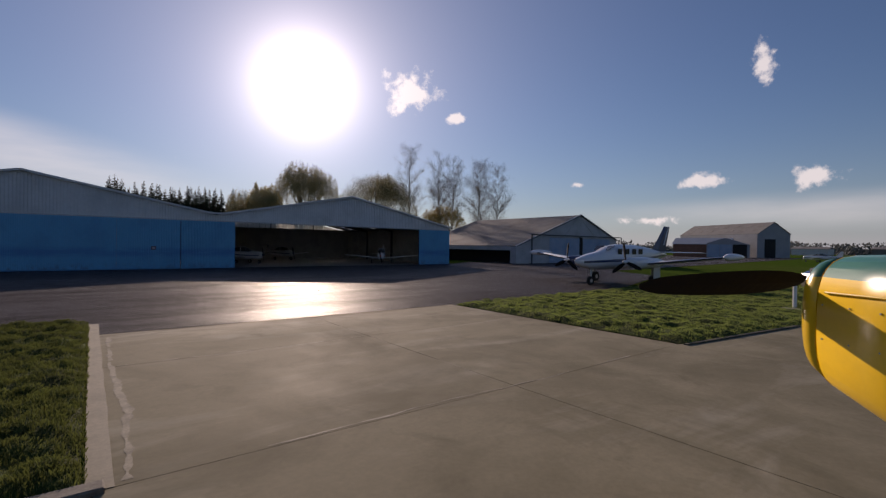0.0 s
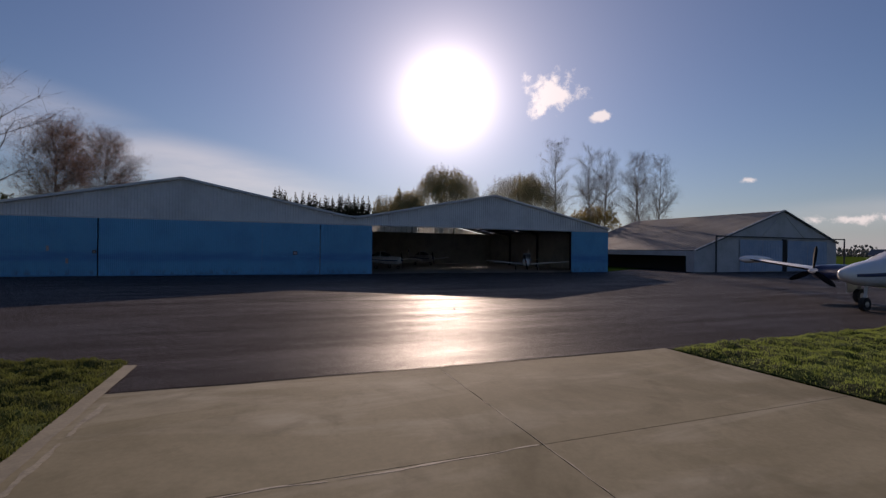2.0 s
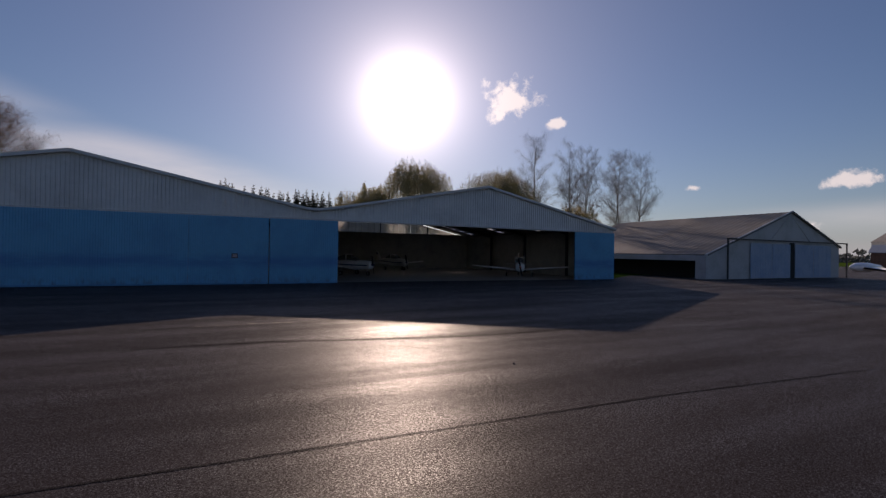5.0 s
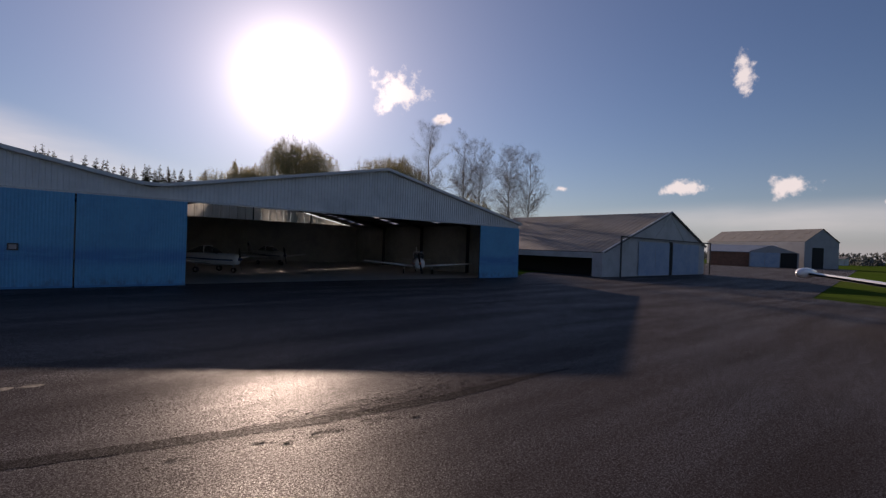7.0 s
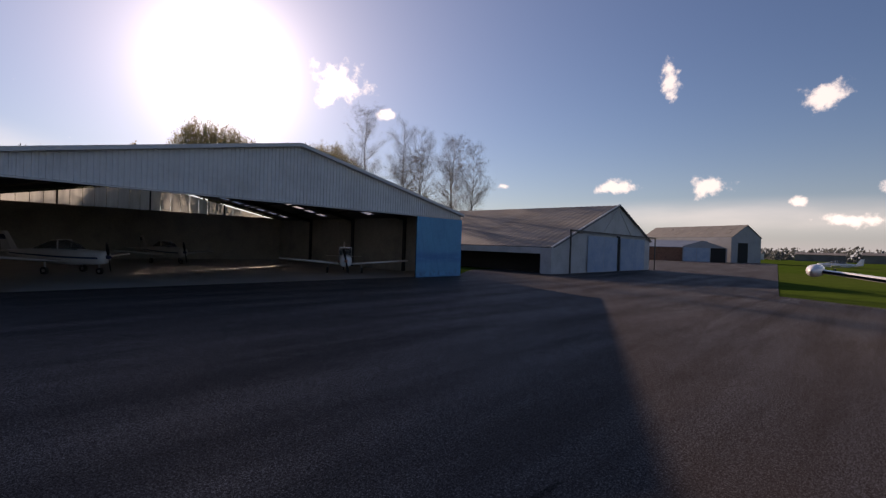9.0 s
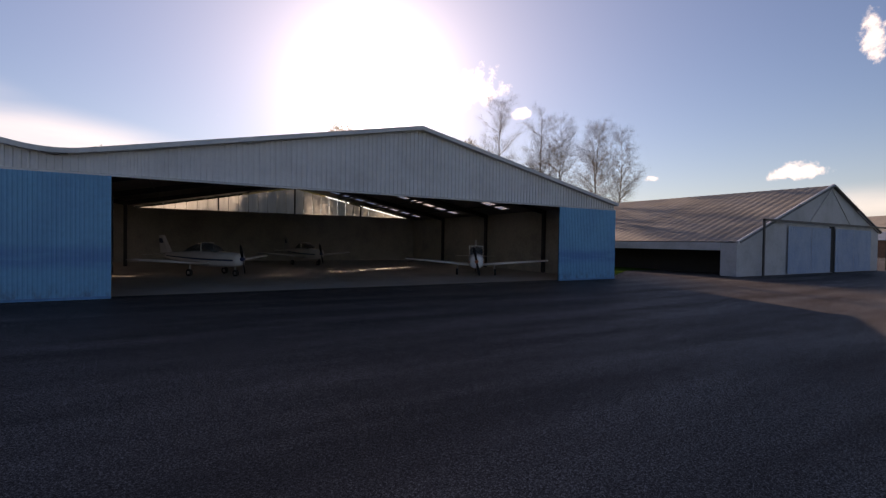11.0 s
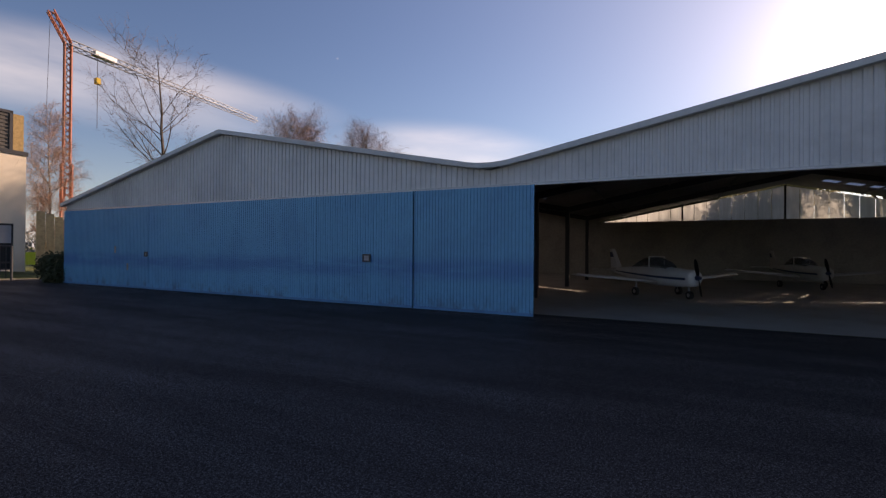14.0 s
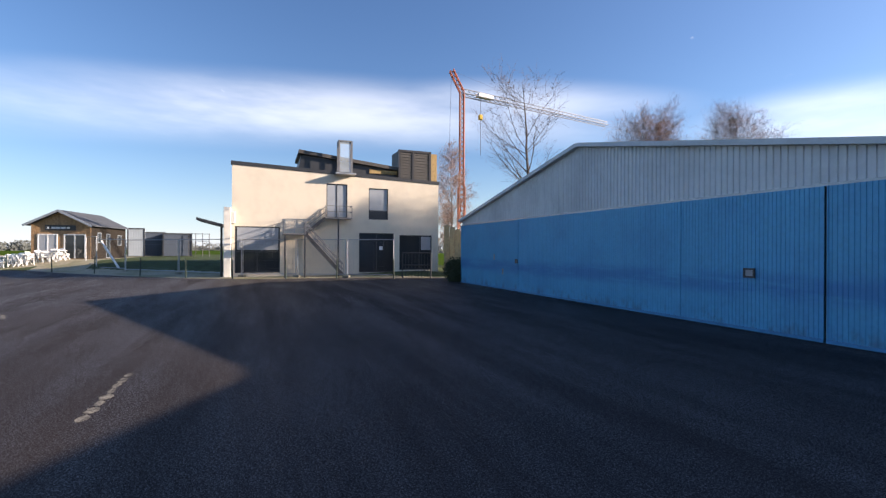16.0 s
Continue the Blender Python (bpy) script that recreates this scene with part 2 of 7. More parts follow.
    link(gloss.outputs[0], both.inputs[2])
    link(both.outputs[0], tr.nodes["Material Output"].inputs["Surface"])
    return m


ASPHALT = tarmac("asphalt", (0.0375, 0.0305, 0.0290), (0.0305, 0.0250, 0.0240), 0.038, 0.34)


def streaked(m, color, stretch, scale, edges, amount):
    """Stains of another colour, drawn out along one axis."""
    tr = m.node_tree
    link = tr.links.new
    p = tr.nodes["Principled BSDF"]
    base = p.inputs["Base Color"].links[0].from_socket
    coord = tr.nodes.new("ShaderNodeTexCoord")
    mapping = tr.nodes.new("ShaderNodeMapping")
    mapping.inputs["Scale"].default_value = stretch
    mapping.inputs["Location"].default_value = (scale * 7, 3.0, 1.0)
    mapping.inputs["Rotation"].default_value = (0, 0, 0.2)
    link(coord.outputs["Object"], mapping.inputs[0])
    n = node(tr, "ShaderNodeTexNoise", Scale=scale, Detail=8.0, Roughness=0.62, Distortion=0.6)
    link(mapping.outputs[0], n.inputs["Vector"])
    r = tr.nodes.new("ShaderNodeMapRange")
    link(n.outputs["Fac"], r.inputs[0])
    for i, v in enumerate((*edges, 0.0, amount)):
        r.inputs[1 + i].default_value = v
    mix = tr.nodes.new("ShaderNodeMix")
    mix.data_type = "RGBA"
    link(r.outputs[0], mix.inputs["Factor"])
    link(base, mix.inputs[6])
    mix.inputs[7].default_value = (*color, 1)
    link(mix.outputs[2], p.inputs["Base Color"])


CONCRETE = material("concrete", (0.198, 0.178, 0.118), rough=0.85, var=0.07, scale=0.45, fine=14.0, bump=0.08, dist=0.004, second=(0.275, 0.25, 0.175), blotch=(0.40, 0.66), per_object=0.05, spec=0.10, gloss_var=0.08)
streaked(CONCRETE, (0.46, 0.44, 0.36), (0.35, 1.2, 1.0), 0.55, (0.52, 0.70), 0.5)
streaked(CONCRETE, (0.115, 0.105, 0.066), (0.8, 0.7, 1.0), 0.38, (0.47, 0.66), 0.7)
streaked(CONCRETE, (0.12, 0.108, 0.07), (1.1, 0.9, 1.0), 1.1, (0.55, 0.72), 0.5)
STRIP_PALE = material("dried_mortar", (0.255, 0.233, 0.175), rough=0.85, var=0.2, scale=3.0, fine=20.0, bump=0.1)
STRIP = material("strip_concrete", (0.195, 0.178, 0.13), rough=0.8, var=0.15, scale=1.5, fine=20.0, bump=0.15)
CONCRETE_PALE = material("worn_concrete", (0.30, 0.275, 0.22), rough=0.8, var=0.2, scale=1.5, fine=30.0, bump=0.25)
HANGAR_FLOOR = material("hangar_floor", (0.30, 0.28, 0.245), rough=0.6, var=0.12, scale=0.4, fine=20.0)
SOIL = material("soil", (0.075, 0.06, 0.04), rough=0.95, var=0.3, scale=1.5, fine=18.0, bump=0.6, dist=0.03)
TURF = material("turf", (0.045, 0.070, 0.016), rough=0.95, var=0.35, scale=0.5, fine=9.0, bump=0.8, dist=0.06, second=(0.03, 0.038, 0.014), spec=0.1)
FIELD_GRASS = material("field_grass", (0.050, 0.092, 0.014), rough=0.95, var=0.2, scale=0.02, fine=0.6, bump=0.2, second=(0.062, 0.092, 0.020), spec=0.0)
DARK_GRASS = material("dark_green_grass", (0.075, 0.10, 0.045), rough=0.95, var=0.35, scale=0.8, fine=7.0, bump=0.8, dist=0.06, second=(0.05, 0.062, 0.03), spec=0.1)
VERGE = material("dry_verge", (0.36, 0.31, 0.21), rough=0.95, var=0.35, scale=0.35, fine=6.0, bump=0.6, dist=0.04, second=(0.20, 0.20, 0.09))
BLADE = translucent("grass_blade", (0.27, 0.36, 0.07), 0.5, (0.13, 0.155, 0.05), 3.0)
BLADE_DARK = translucent("coarse_grass_blade", (0.155, 0.19, 0.045), 0.45, (0.045, 0.045, 0.018), 2.6)
KERB = material("kerb_stone", (0.17, 0.155, 0.13), rough=0.85, var=0.25, scale=2.0, fine=25.0, bump=0.3)
WHITE_SHEET = material("white_sheet", (0.62, 0.63, 0.64), rough=0.5, var=0.05, scale=0.35, fine=3.0, bump=0.02, second=(0.52, 0.53, 0.54), metal=0.0)
BLUE_SHEET = material("blue_sheet", (0.043, 0.345, 0.565), rough=0.42, var=0.07, scale=0.5, fine=6.0, bump=0.03, second=(0.037, 0.30, 0.515), per_object=0.05)
BLUE_DARK = material("blue_scuffed", (0.028, 0.22, 0.43), rough=0.5, var=0.15, scale=1.2, fine=8.0, bump=0.03)


def weathered(m, band, streak, dirt):
    """Scuffs in a worn band, rain streaks and splashed dirt at the foot."""
    tr = m.node_tree
    link = tr.links.new
    p = tr.nodes["Principled BSDF"]
    base = p.inputs["Base Color"].links[0].from_socket
    coord = tr.nodes.new("ShaderNodeTexCoord")
    split = tr.nodes.new("ShaderNodeSeparateXYZ")
    link(coord.outputs["Object"], split.inputs[0])

    def rise(socket, lo, hi, a=0.0, b=1.0):
        n = tr.nodes.new("ShaderNodeMapRange")
        n.interpolation_type = "SMOOTHSTEP"
        link(socket, n.inputs[0])
        for i, v in enumerate((lo, hi, a, b)):
            n.inputs[1 + i].default_value = v
        return n.outputs[0]

    def product(a, b):
        n = tr.nodes.new("ShaderNodeMath")
        n.operation = "MULTIPLY"
        link(a, n.inputs[0])
        if isinstance(b, float):
            n.inputs[1].default_value = b
        else:
            link(b, n.inputs[1])
        return n.outputs[0]

    def spots(stretch, scale):
        mapping = tr.nodes.new("ShaderNodeMapping")
        mapping.inputs["Scale"].default_value = stretch
        link(coord.outputs["Object"], mapping.inputs[0])
        n = node(tr, "ShaderNodeTexNoise", Scale=scale, Detail=6.0, Roughness=0.65)
        link(mapping.outputs[0], n.inputs["Vector"])
        return n.outputs["Fac"]

    def mixed(color, fac, other):
        n = tr.nodes.new("ShaderNodeMix")
        n.data_type = "RGBA"
        link(fac, n.inputs["Factor"])
        link(color, n.inputs[6])
        n.inputs[7].default_value = (*other, 1)
        return n.outputs[2]
    z = split.outputs["Z"]
    scuff = product(product(rise(z, 0.95, 1.45), rise(z, 2.15, 1.6)), rise(spots((0.25, 1.0, 1.6), 2.0), 0.28, 0.56))
    base = mixed(base, product(scuff, band[0]), band[1])
    run = rise(spots((5.0, 1.0, 0.12), 1.6), 0.52, 0.75)
    base = mixed(base, product(run, streak[0]), streak[1])
    foot = product(rise(z, 0.75, 0.05), rise(spots((1.5, 1.0, 0.7), 2.2), 0.45, 0.66))
    base = mixed(base, product(foot, dirt[0]), dirt[1])
    link(base, p.inputs["Base Color"])


weathered(BLUE_SHEET, (0.6, (0.012, 0.15, 0.40)), (0.16, (0.10, 0.38, 0.58)), (0.7, (0.05, 0.10, 0.15)))
SHED_WALL = material("old_pale_sheet", (0.43, 0.44, 0.46), rough=0.6, var=0.08, scale=0.5, fine=5.0, bump=0.03, second=(0.34, 0.35, 0.36))
FAR_WALL = material("far_grey_wall", (0.32, 0.33, 0.35), rough=0.7, var=0.08, scale=0.4, fine=4.0, bump=0.03)
TRIM_WHITE = material("white_trim", (0.56, 0.57, 0.58), rough=0.5, var=0.06, scale=0.8, fine=6.0, bump=0.02)
ROOF_SHEET = material("roof_sheet", (0.19, 0.18, 0.17), rough=0.75, var=0.15, scale=0.35, fine=5.0, bump=0.1, second=(0.13, 0.12, 0.11))
ROOF_PALE = material("pale_roof", (0.145, 0.148, 0.148), rough=0.8, var=0.14, scale=0.25, fine=4.0, bump=0.1, second=(0.105, 0.105, 0.103))
INNER_WALL = material("inner_wall", (0.40, 0.385, 0.34), rough=0.85, var=0.15, scale=0.5, fine=6.0, bump=0.1)
STEEL_DARK = material("dark_steel", (0.05, 0.05, 0.055), rough=0.5, metal=0.3, var=0.1, scale=2, fine=20, bump=0.05)
STAIR_STEEL = material("dull_stair_steel", (0.20, 0.20, 0.205), rough=0.6, metal=0.3, var=0.1, scale=3, fine=30, bump=0.03)
STEEL_GALV = material("galvanised_steel", (0.42, 0.43, 0.45), rough=0.45, metal=0.7, var=0.1, scale=3, fine=30, bump=0.03)
# flat black: roof vents, and shade inside openings put into colour
BLACK = material("black_shade_and_vents", (0.02, 0.02, 0.02), rough=0.9, var=0.1, bump=0)
ROOF_LIGHT = translucent("roof_light", (0.85, 0.87, 0.88), 0.85)
GABLE_GLASS = translucent("dusty_gable_glass", (0.82, 0.83, 0.82), 0.85, (0.34, 0.35, 0.34), 1.6, (1.6, 1.0, 0.16))
RENDERED_WALL = material("beige_render", (0.72, 0.63, 0.505), rough=0.9, var=0.05, scale=0.6, fine=30.0, bump=0.15, second=(0.66, 0.575, 0.46))
ANTHRACITE = material("anthracite_metal", (0.035, 0.037, 0.042), rough=0.45, var=0.1, scale=1, fine=10, bump=0.02)
CABIN_BROWN = material("dull_brown_sheet", (0.075, 0.068, 0.062), rough=0.6, var=0.12, scale=1, fine=10, bump=0.05)
OSB = material("osb_board", (0.42, 0.28, 0.12), rough=0.85, var=0.2, scale=4, fine=25, bump=0.1)
DARK_GLASS = material("dark_glazing", (0.025, 0.03, 0.035), rough=0.08, var=0.05, bump=0, spec=0.7)
PALE_BLIND = material("blind_behind_glass", (0.32, 0.34, 0.37), rough=0.2, var=0.05, bump=0, spec=0.6)
WOOD_CLAD = material("wood_cladding", (0.36, 0.22, 0.115), rough=0.7, var=0.2, scale=3, fine=25, bump=0.1, per_object=0.12)
WOOD_POST = material("pale_timber", (0.50, 0.38, 0.20), rough=0.8, var=0.15, scale=4, fine=30, bump=0.1, per_object=0.1)
WHITE_PLASTIC = material("white_plastic", (0.78, 0.78, 0.77), rough=0.4, var=0.04, bump=0.01)
CRANE_RED = material("crane_orange_red", (0.43, 0.105, 0.045), rough=0.5, var=0.12, scale=1, fine=10, bump=0.03)
CRANE_GREY = material("crane_grey", (0.15, 0.165, 0.19), rough=0.5, var=0.1, bump=0.02)
BARK = material("bark", (0.10, 0.08, 0.065), rough=0.95, var=0.3, scale=3, fine=30, bump=0.5, dist=0.02)
BIRCH_BARK = material("birch_bark", (0.36, 0.32, 0.28), rough=0.85, var=0.25, scale=4, fine=14, bump=0.3, second=(0.10, 0.09, 0.08))
TWIG = material("twigs", (0.17, 0.125, 0.095), rough=0.95, var=0.2, bump=0, per_island=0.3)
TWIG_PALE = material("pale_twigs", (0.24, 0.19, 0.15), rough=0.95, var=0.2, bump=0, per_island=0.3)
TWIG_DARK = material("dark_brown_twigs", (0.085, 0.055, 0.04), rough=0.95, var=0.2, bump=0, per_island=0.3)
TWIG_RED = material("red_brown_twigs", (0.38, 0.235, 0.17), rough=0.95, var=0.2, bump=0, per_island=0.3)
LEAF_WILLOW = translucent("young_willow_leaf", (0.40, 0.36, 0.19), 0.55, (0.25, 0.225, 0.12))
LEAF_SHRUB = translucent("shrub_leaf", (0.34, 0.27, 0.10), 0.55)
NEEDLES = material("spruce_needles", (0.028, 0.040, 0.022), rough=0.9, var=0.3, bump=0, per_island=0.35)
YELLOW_PAINT = material("yellow_paint", (0.80, 0.50, 0.01), rough=0.28, var=0.03, scale=2, fine=20, bump=0.01, coat=0.4)
GREEN_PAINT = material("green_paint", (0.015, 0.14, 0.075), rough=0.32, var=0.04, scale=2, fine=20, bump=0.01, coat=0.4)
PROP_BLACK = material("black_propeller_paint", (0.007, 0.007, 0.008), rough=0.7, var=0.1, bump=0.02, spec=0.2)
CHROME = material("polished_steel", (0.6, 0.6, 0.6), rough=0.25, metal=1.0, var=0.06, bump=0.02)
RUBBER = material("rubber", (0.02, 0.02, 0.02), rough=0.85, var=0.1, bump=0.05)
WHITE_PAINT = material("white_aircraft_paint", (0.72, 0.73, 0.75), rough=0.25, var=0.03, scale=2, fine=20, bump=0.01, coat=0.4)
NAVY_PAINT = material("navy_paint", (0.02, 0.035, 0.10), rough=0.3, var=0.04, bump=0.01, coat=0.3)
LINE_PAINT = material("worn_line_paint", (0.36, 0.34, 0.29), rough=0.8, var=0.3, scale=3, fine=12, bump=0.1)
MESH_GREY = material("fence_wire", (0.20, 0.21, 0.22), rough=0.5, metal=0.6, var=0.1, bump=0)
POST_GREEN = material("dark_green_post", (0.03, 0.05, 0.035), rough=0.6, var=0.1, bump=0.02)


# ---- mesh helpers ----
def link_mesh(name, bm, mat, parent=None, smooth=False):
    me = bpy.data.meshes.new(name)
    bm.normal_update()
    bm.to_mesh(me)
    bm.free()
    for m in (mat if isinstance(mat, (list, tuple)) else [mat]):
        me.materials.append(m)
    if smooth:
        me.polygons.foreach_set("use_smooth", [True] * len(me.polygons))
    ob = new(name, me)
    if parent is not None:
        ob.parent = parent
    return ob


def part(name, bm, mat, parent, label="", smooth=False):
    ob = link_mesh(name, bm, mat, parent, smooth)
    if label:
        tagged(ob, label)
    return ob


def thing(name, label, category, m=None, group="", kind=""):
    ob = new(name)
    ob.empty_display_size = 0.2
    if m is not None:
        ob.matrix_basis = m
    return tagged(ob, label, category, group, kind)


def box(bm, x0, x1, y0, y1, z0, z1, bevel=0.0):
    vs = [bm.verts.new(p) for p in ((x0, y0, z0), (x1, y0, z0), (x1, y1, z0), (x0, y1, z0), (x0, y0, z1), (x1, y0, z1), (x1, y1, z1), (x0, y1, z1))]
    fs = [bm.faces.new([vs[i] for i in f]) for f in ((0, 3, 2, 1), (4, 5, 6, 7), (0, 1, 5, 4), (1, 2, 6, 5), (2, 3, 7, 6), (3, 0, 4, 7))]
    if bevel:
        es = list({e for f in fs for e in f.edges})
        bmesh.ops.bevel(bm, geom=es, offset=bevel, segments=1, affect="EDGES")
    return bm


def boxes(*rows, bevel=0.0):
    bm = bmesh.new()
    for r in rows:
        box(bm, *r, bevel=bevel)
    return bm


def rod(bm, a, b, ra, rb=None, n=8, caps=True):
    """A tapered round bar from a to b."""
    a, b = Vector(a), Vector(b)
    rb = ra if rb is None else rb
    d = (b - a).normalized()
    u = d.orthogonal().normalized()
    w = d.cross(u)
    rings = []
    for c, r in ((a, ra), (b, rb)):
        rings.append([bm.verts.new(c + (u * math.cos(2 * math.pi * i / n) + w * math.sin(2 * math.pi * i / n)) * r) for i in range(n)])
    for i in range(n):
        bm.faces.new((rings[0][i], rings[0][(i + 1) % n], rings[1][(i + 1) % n], rings[1][i]))
    if caps:
        bm.faces.new(rings[0][::-1])
        bm.faces.new(rings[1])
    return bm


def rods(*rows, n=8):
    bm = bmesh.new()
    for r in rows:
        rod(bm, *r, n=n)
    return bm


def beam(bm, a, b, w, h):
    """A bar of rectangular section from a to b."""
    a, b = Vector(a), Vector(b)
    d = (b - a).normalized()
    u = d.cross(Vector((0, 0, 1)))
    u = u.normalized() if u.length > 1e-3 else Vector((1, 0, 0))
    v = u.cross(d).normalized()
    rings = [[bm.verts.new(c + u * sx * w / 2 + v * sy * h / 2) for sx, sy in ((-1, -1), (1, -1), (1, 1), (-1, 1))] for c in (a, b)]
    for i in range(4):
        bm.faces.new((rings[0][i], rings[0][(i + 1) % 4], rings[1][(i + 1) % 4], rings[1][i]))
    bm.faces.new(rings[0][::-1])
    bm.faces.new(rings[1])
    return bm


def beams(*rows):
    bm = bmesh.new()
    for r in rows:
        beam(bm, *r)
    return bm


def slab(bm, outline, z0, z1):
    """A prism over a flat outline."""
    lo = [bm.verts.new((x, y, z0)) for x, y in outline]
    hi = [bm.verts.new((x, y, z1)) for x, y in outline]
    n = len(outline)
    bm.faces.new(hi)
    bm.faces.new(lo[::-1])
    for i in range(n):
        bm.faces.new((lo[i], lo[(i + 1) % n], hi[(i + 1) % n], hi[i]))
    return bm


def upright(bm, outline, y0, y1):
    """A prism over an outline in x and z, from y0 to y1."""
    a = [bm.verts.new((x, y0, z)) for x, z in outline]
    b = [bm.verts.new((x, y1, z)) for x, z in outline]
    n = len(outline)
    bm.faces.new(a)
    bm.faces.new(b[::-1])
    for i in range(n):
        bm.faces.new((a[(i + 1) % n], a[i], b[i], b[(i + 1) % n]))
    return bm


def loft(bm, rings, close=True, caps=True):
    rows = [[bm.verts.new(p) for p in ring] for ring in rings]
    n = len(rows[0])
    for r0, r1 in zip(rows, rows[1:]):
        for i in range(n if close else n - 1):
            bm.faces.new((r0[i], r0[(i + 1) % n], r1[(i + 1) % n], r1[i]))
    if caps and close:
        bm.faces.new(rows[0][::-1])
        bm.faces.new(rows[-1])
    return bm


def ribbed(bm, x0, x1, y, low, high, pitch, depth, crest=0.35):
    """Profiled metal cladding across x, facing -y, from low(x) to high(x)."""
    xs = []
    n = max(1, round((x1 - x0) / pitch))
    p = (x1 - x0) / n
    for i in range(n):
        s = x0 + i * p
        xs += [(s, 0), (s + p * (1 - crest) * 0.8, 0), (s + p * (1 - crest) * 0.8 + p * 0.08, depth), (s + p - p * 0.08, depth)]
    xs.append((x1, 0))
    pts = [(bm.verts.new((x, y - d, low(x))), bm.verts.new((x, y - d, high(x)))) for x, d in xs]
    for (a, b), (c, d) in zip(pts, pts[1:]):
        bm.faces.new((a, c, d, b))
    return bm

# ---- ground ----
def polygon(name, outline, z, mat, label, category, parent=None):
    bm = bmesh.new()
    f = bm.faces.new([bm.verts.new((x, y, z)) for x, y in outline])
    f.normal_update()
    if f.normal.z < 0:
        f.normal_flip()
    ob = link_mesh(name, bm, mat, parent)
    return tagged(ob, label, category, kind="structure")


def build_ground():
    bm = bmesh.new()
    n = 40
    reach = 2600.0
    bmesh.ops.create_grid(bm, x_segments=n, y_segments=n, size=reach)
    for v in bm.verts:
        v.co.z = -0.03
    tagged(link_mesh("ground", bm, FIELD_GRASS), "wide flat green airfield grass reaching to the horizon", "ground", kind="structure")
    apron = [(-38.5, -6.0), (-35.5, 4.0), (-30.5, 4.0), (-30.5, 0.6), (27.5, 0.6), (36.0, 6.0), (70.0, 6.0), (140.0, 32.0), (165.0, 45.0), (185.0, 8.0), (172.0, -3.0), (34.0, -20.3), (30.0, -27.5), (13.0, -33.6), (0.55, -33.75), (-11.25, -33.7), (-13.5, -31.2), (-30.0, -33.0), (-62.0, -46.0), (-69.4, -44.5), (-56.5, -34.7), (-48.9, -27.9), (-42.2, -20.95), (-39.6, -15.5)]
    polygon("road", apron, 0.0, ASPHALT, "dark worn tarmac apron in front of the hangars", "apron")
    polygon("floor", [(-30.0, 0.6), (26.9, 0.6), (26.9, 29.9), (-30.0, 29.9)], 0.006, HANGAR_FLOOR, "dusty concrete floor inside the hangars", "floor")


build_ground()


def build_slabs():
    """Concrete taxiway: cast slabs with open joints, on a dark bed."""
    polygon("pavement", [(-11.3, -33.6), (0.75, -33.6), (0.75, -43.2), (60, -50.5), (60, -75), (-45, -75), (-45, -43.0), (-11.3, -43.0)], 0.004, SOIL, "joint bed under the concrete taxiway", "pavement")
    bed = bpy.data.objects["pavement"]
    bed["label"] = "pale cast concrete taxiway with open joints"
    gap = 0.007
    rows = []
    xs = [-11.3, -5.35, 0.75]
    ys = [-43.0, -37.6, -33.62]
    for x0, x1 in zip(xs, xs[1:]):
        for y0, y1 in zip(ys, ys[1:]):
            rows.append([(x0 + gap, y0 + gap), (x1 - gap, y0 + gap), (x1 - gap, y1 - gap), (x0 + gap, y1 - gap)])
    xs = [-41.0, -35.1, -29.2, -23.2, -17.25, -11.3, -5.35, 0.75, 6.7, 12.7, 18.7, 24.7, 30.7]
    ys = [-70.0, -64.5, -59.0, -53.5, -47.9, -43.0]
    for x0, x1 in zip(xs, xs[1:]):
        for y0, y1 in zip(ys, ys[1:]):
            top = lambda x: y1 - gap if y1 != -43.0 or x < 0.76 else -43.05 - 0.125 * (x - 0.75)
            rows.append([(x0 + gap, y0 + gap), (x1 - gap, y0 + gap), (x1 - gap, top(x1)), (x0 + gap, top(x0))])
    rnd = random.Random(4)
    for r in rows:
        h = 0.016 + rnd.uniform(-0.001, 0.001)
        bm = bmesh.new()
        slab(bm, r, 0.0045, h)
        link_mesh("concrete_slab", bm, CONCRETE, bed)


build_slabs()


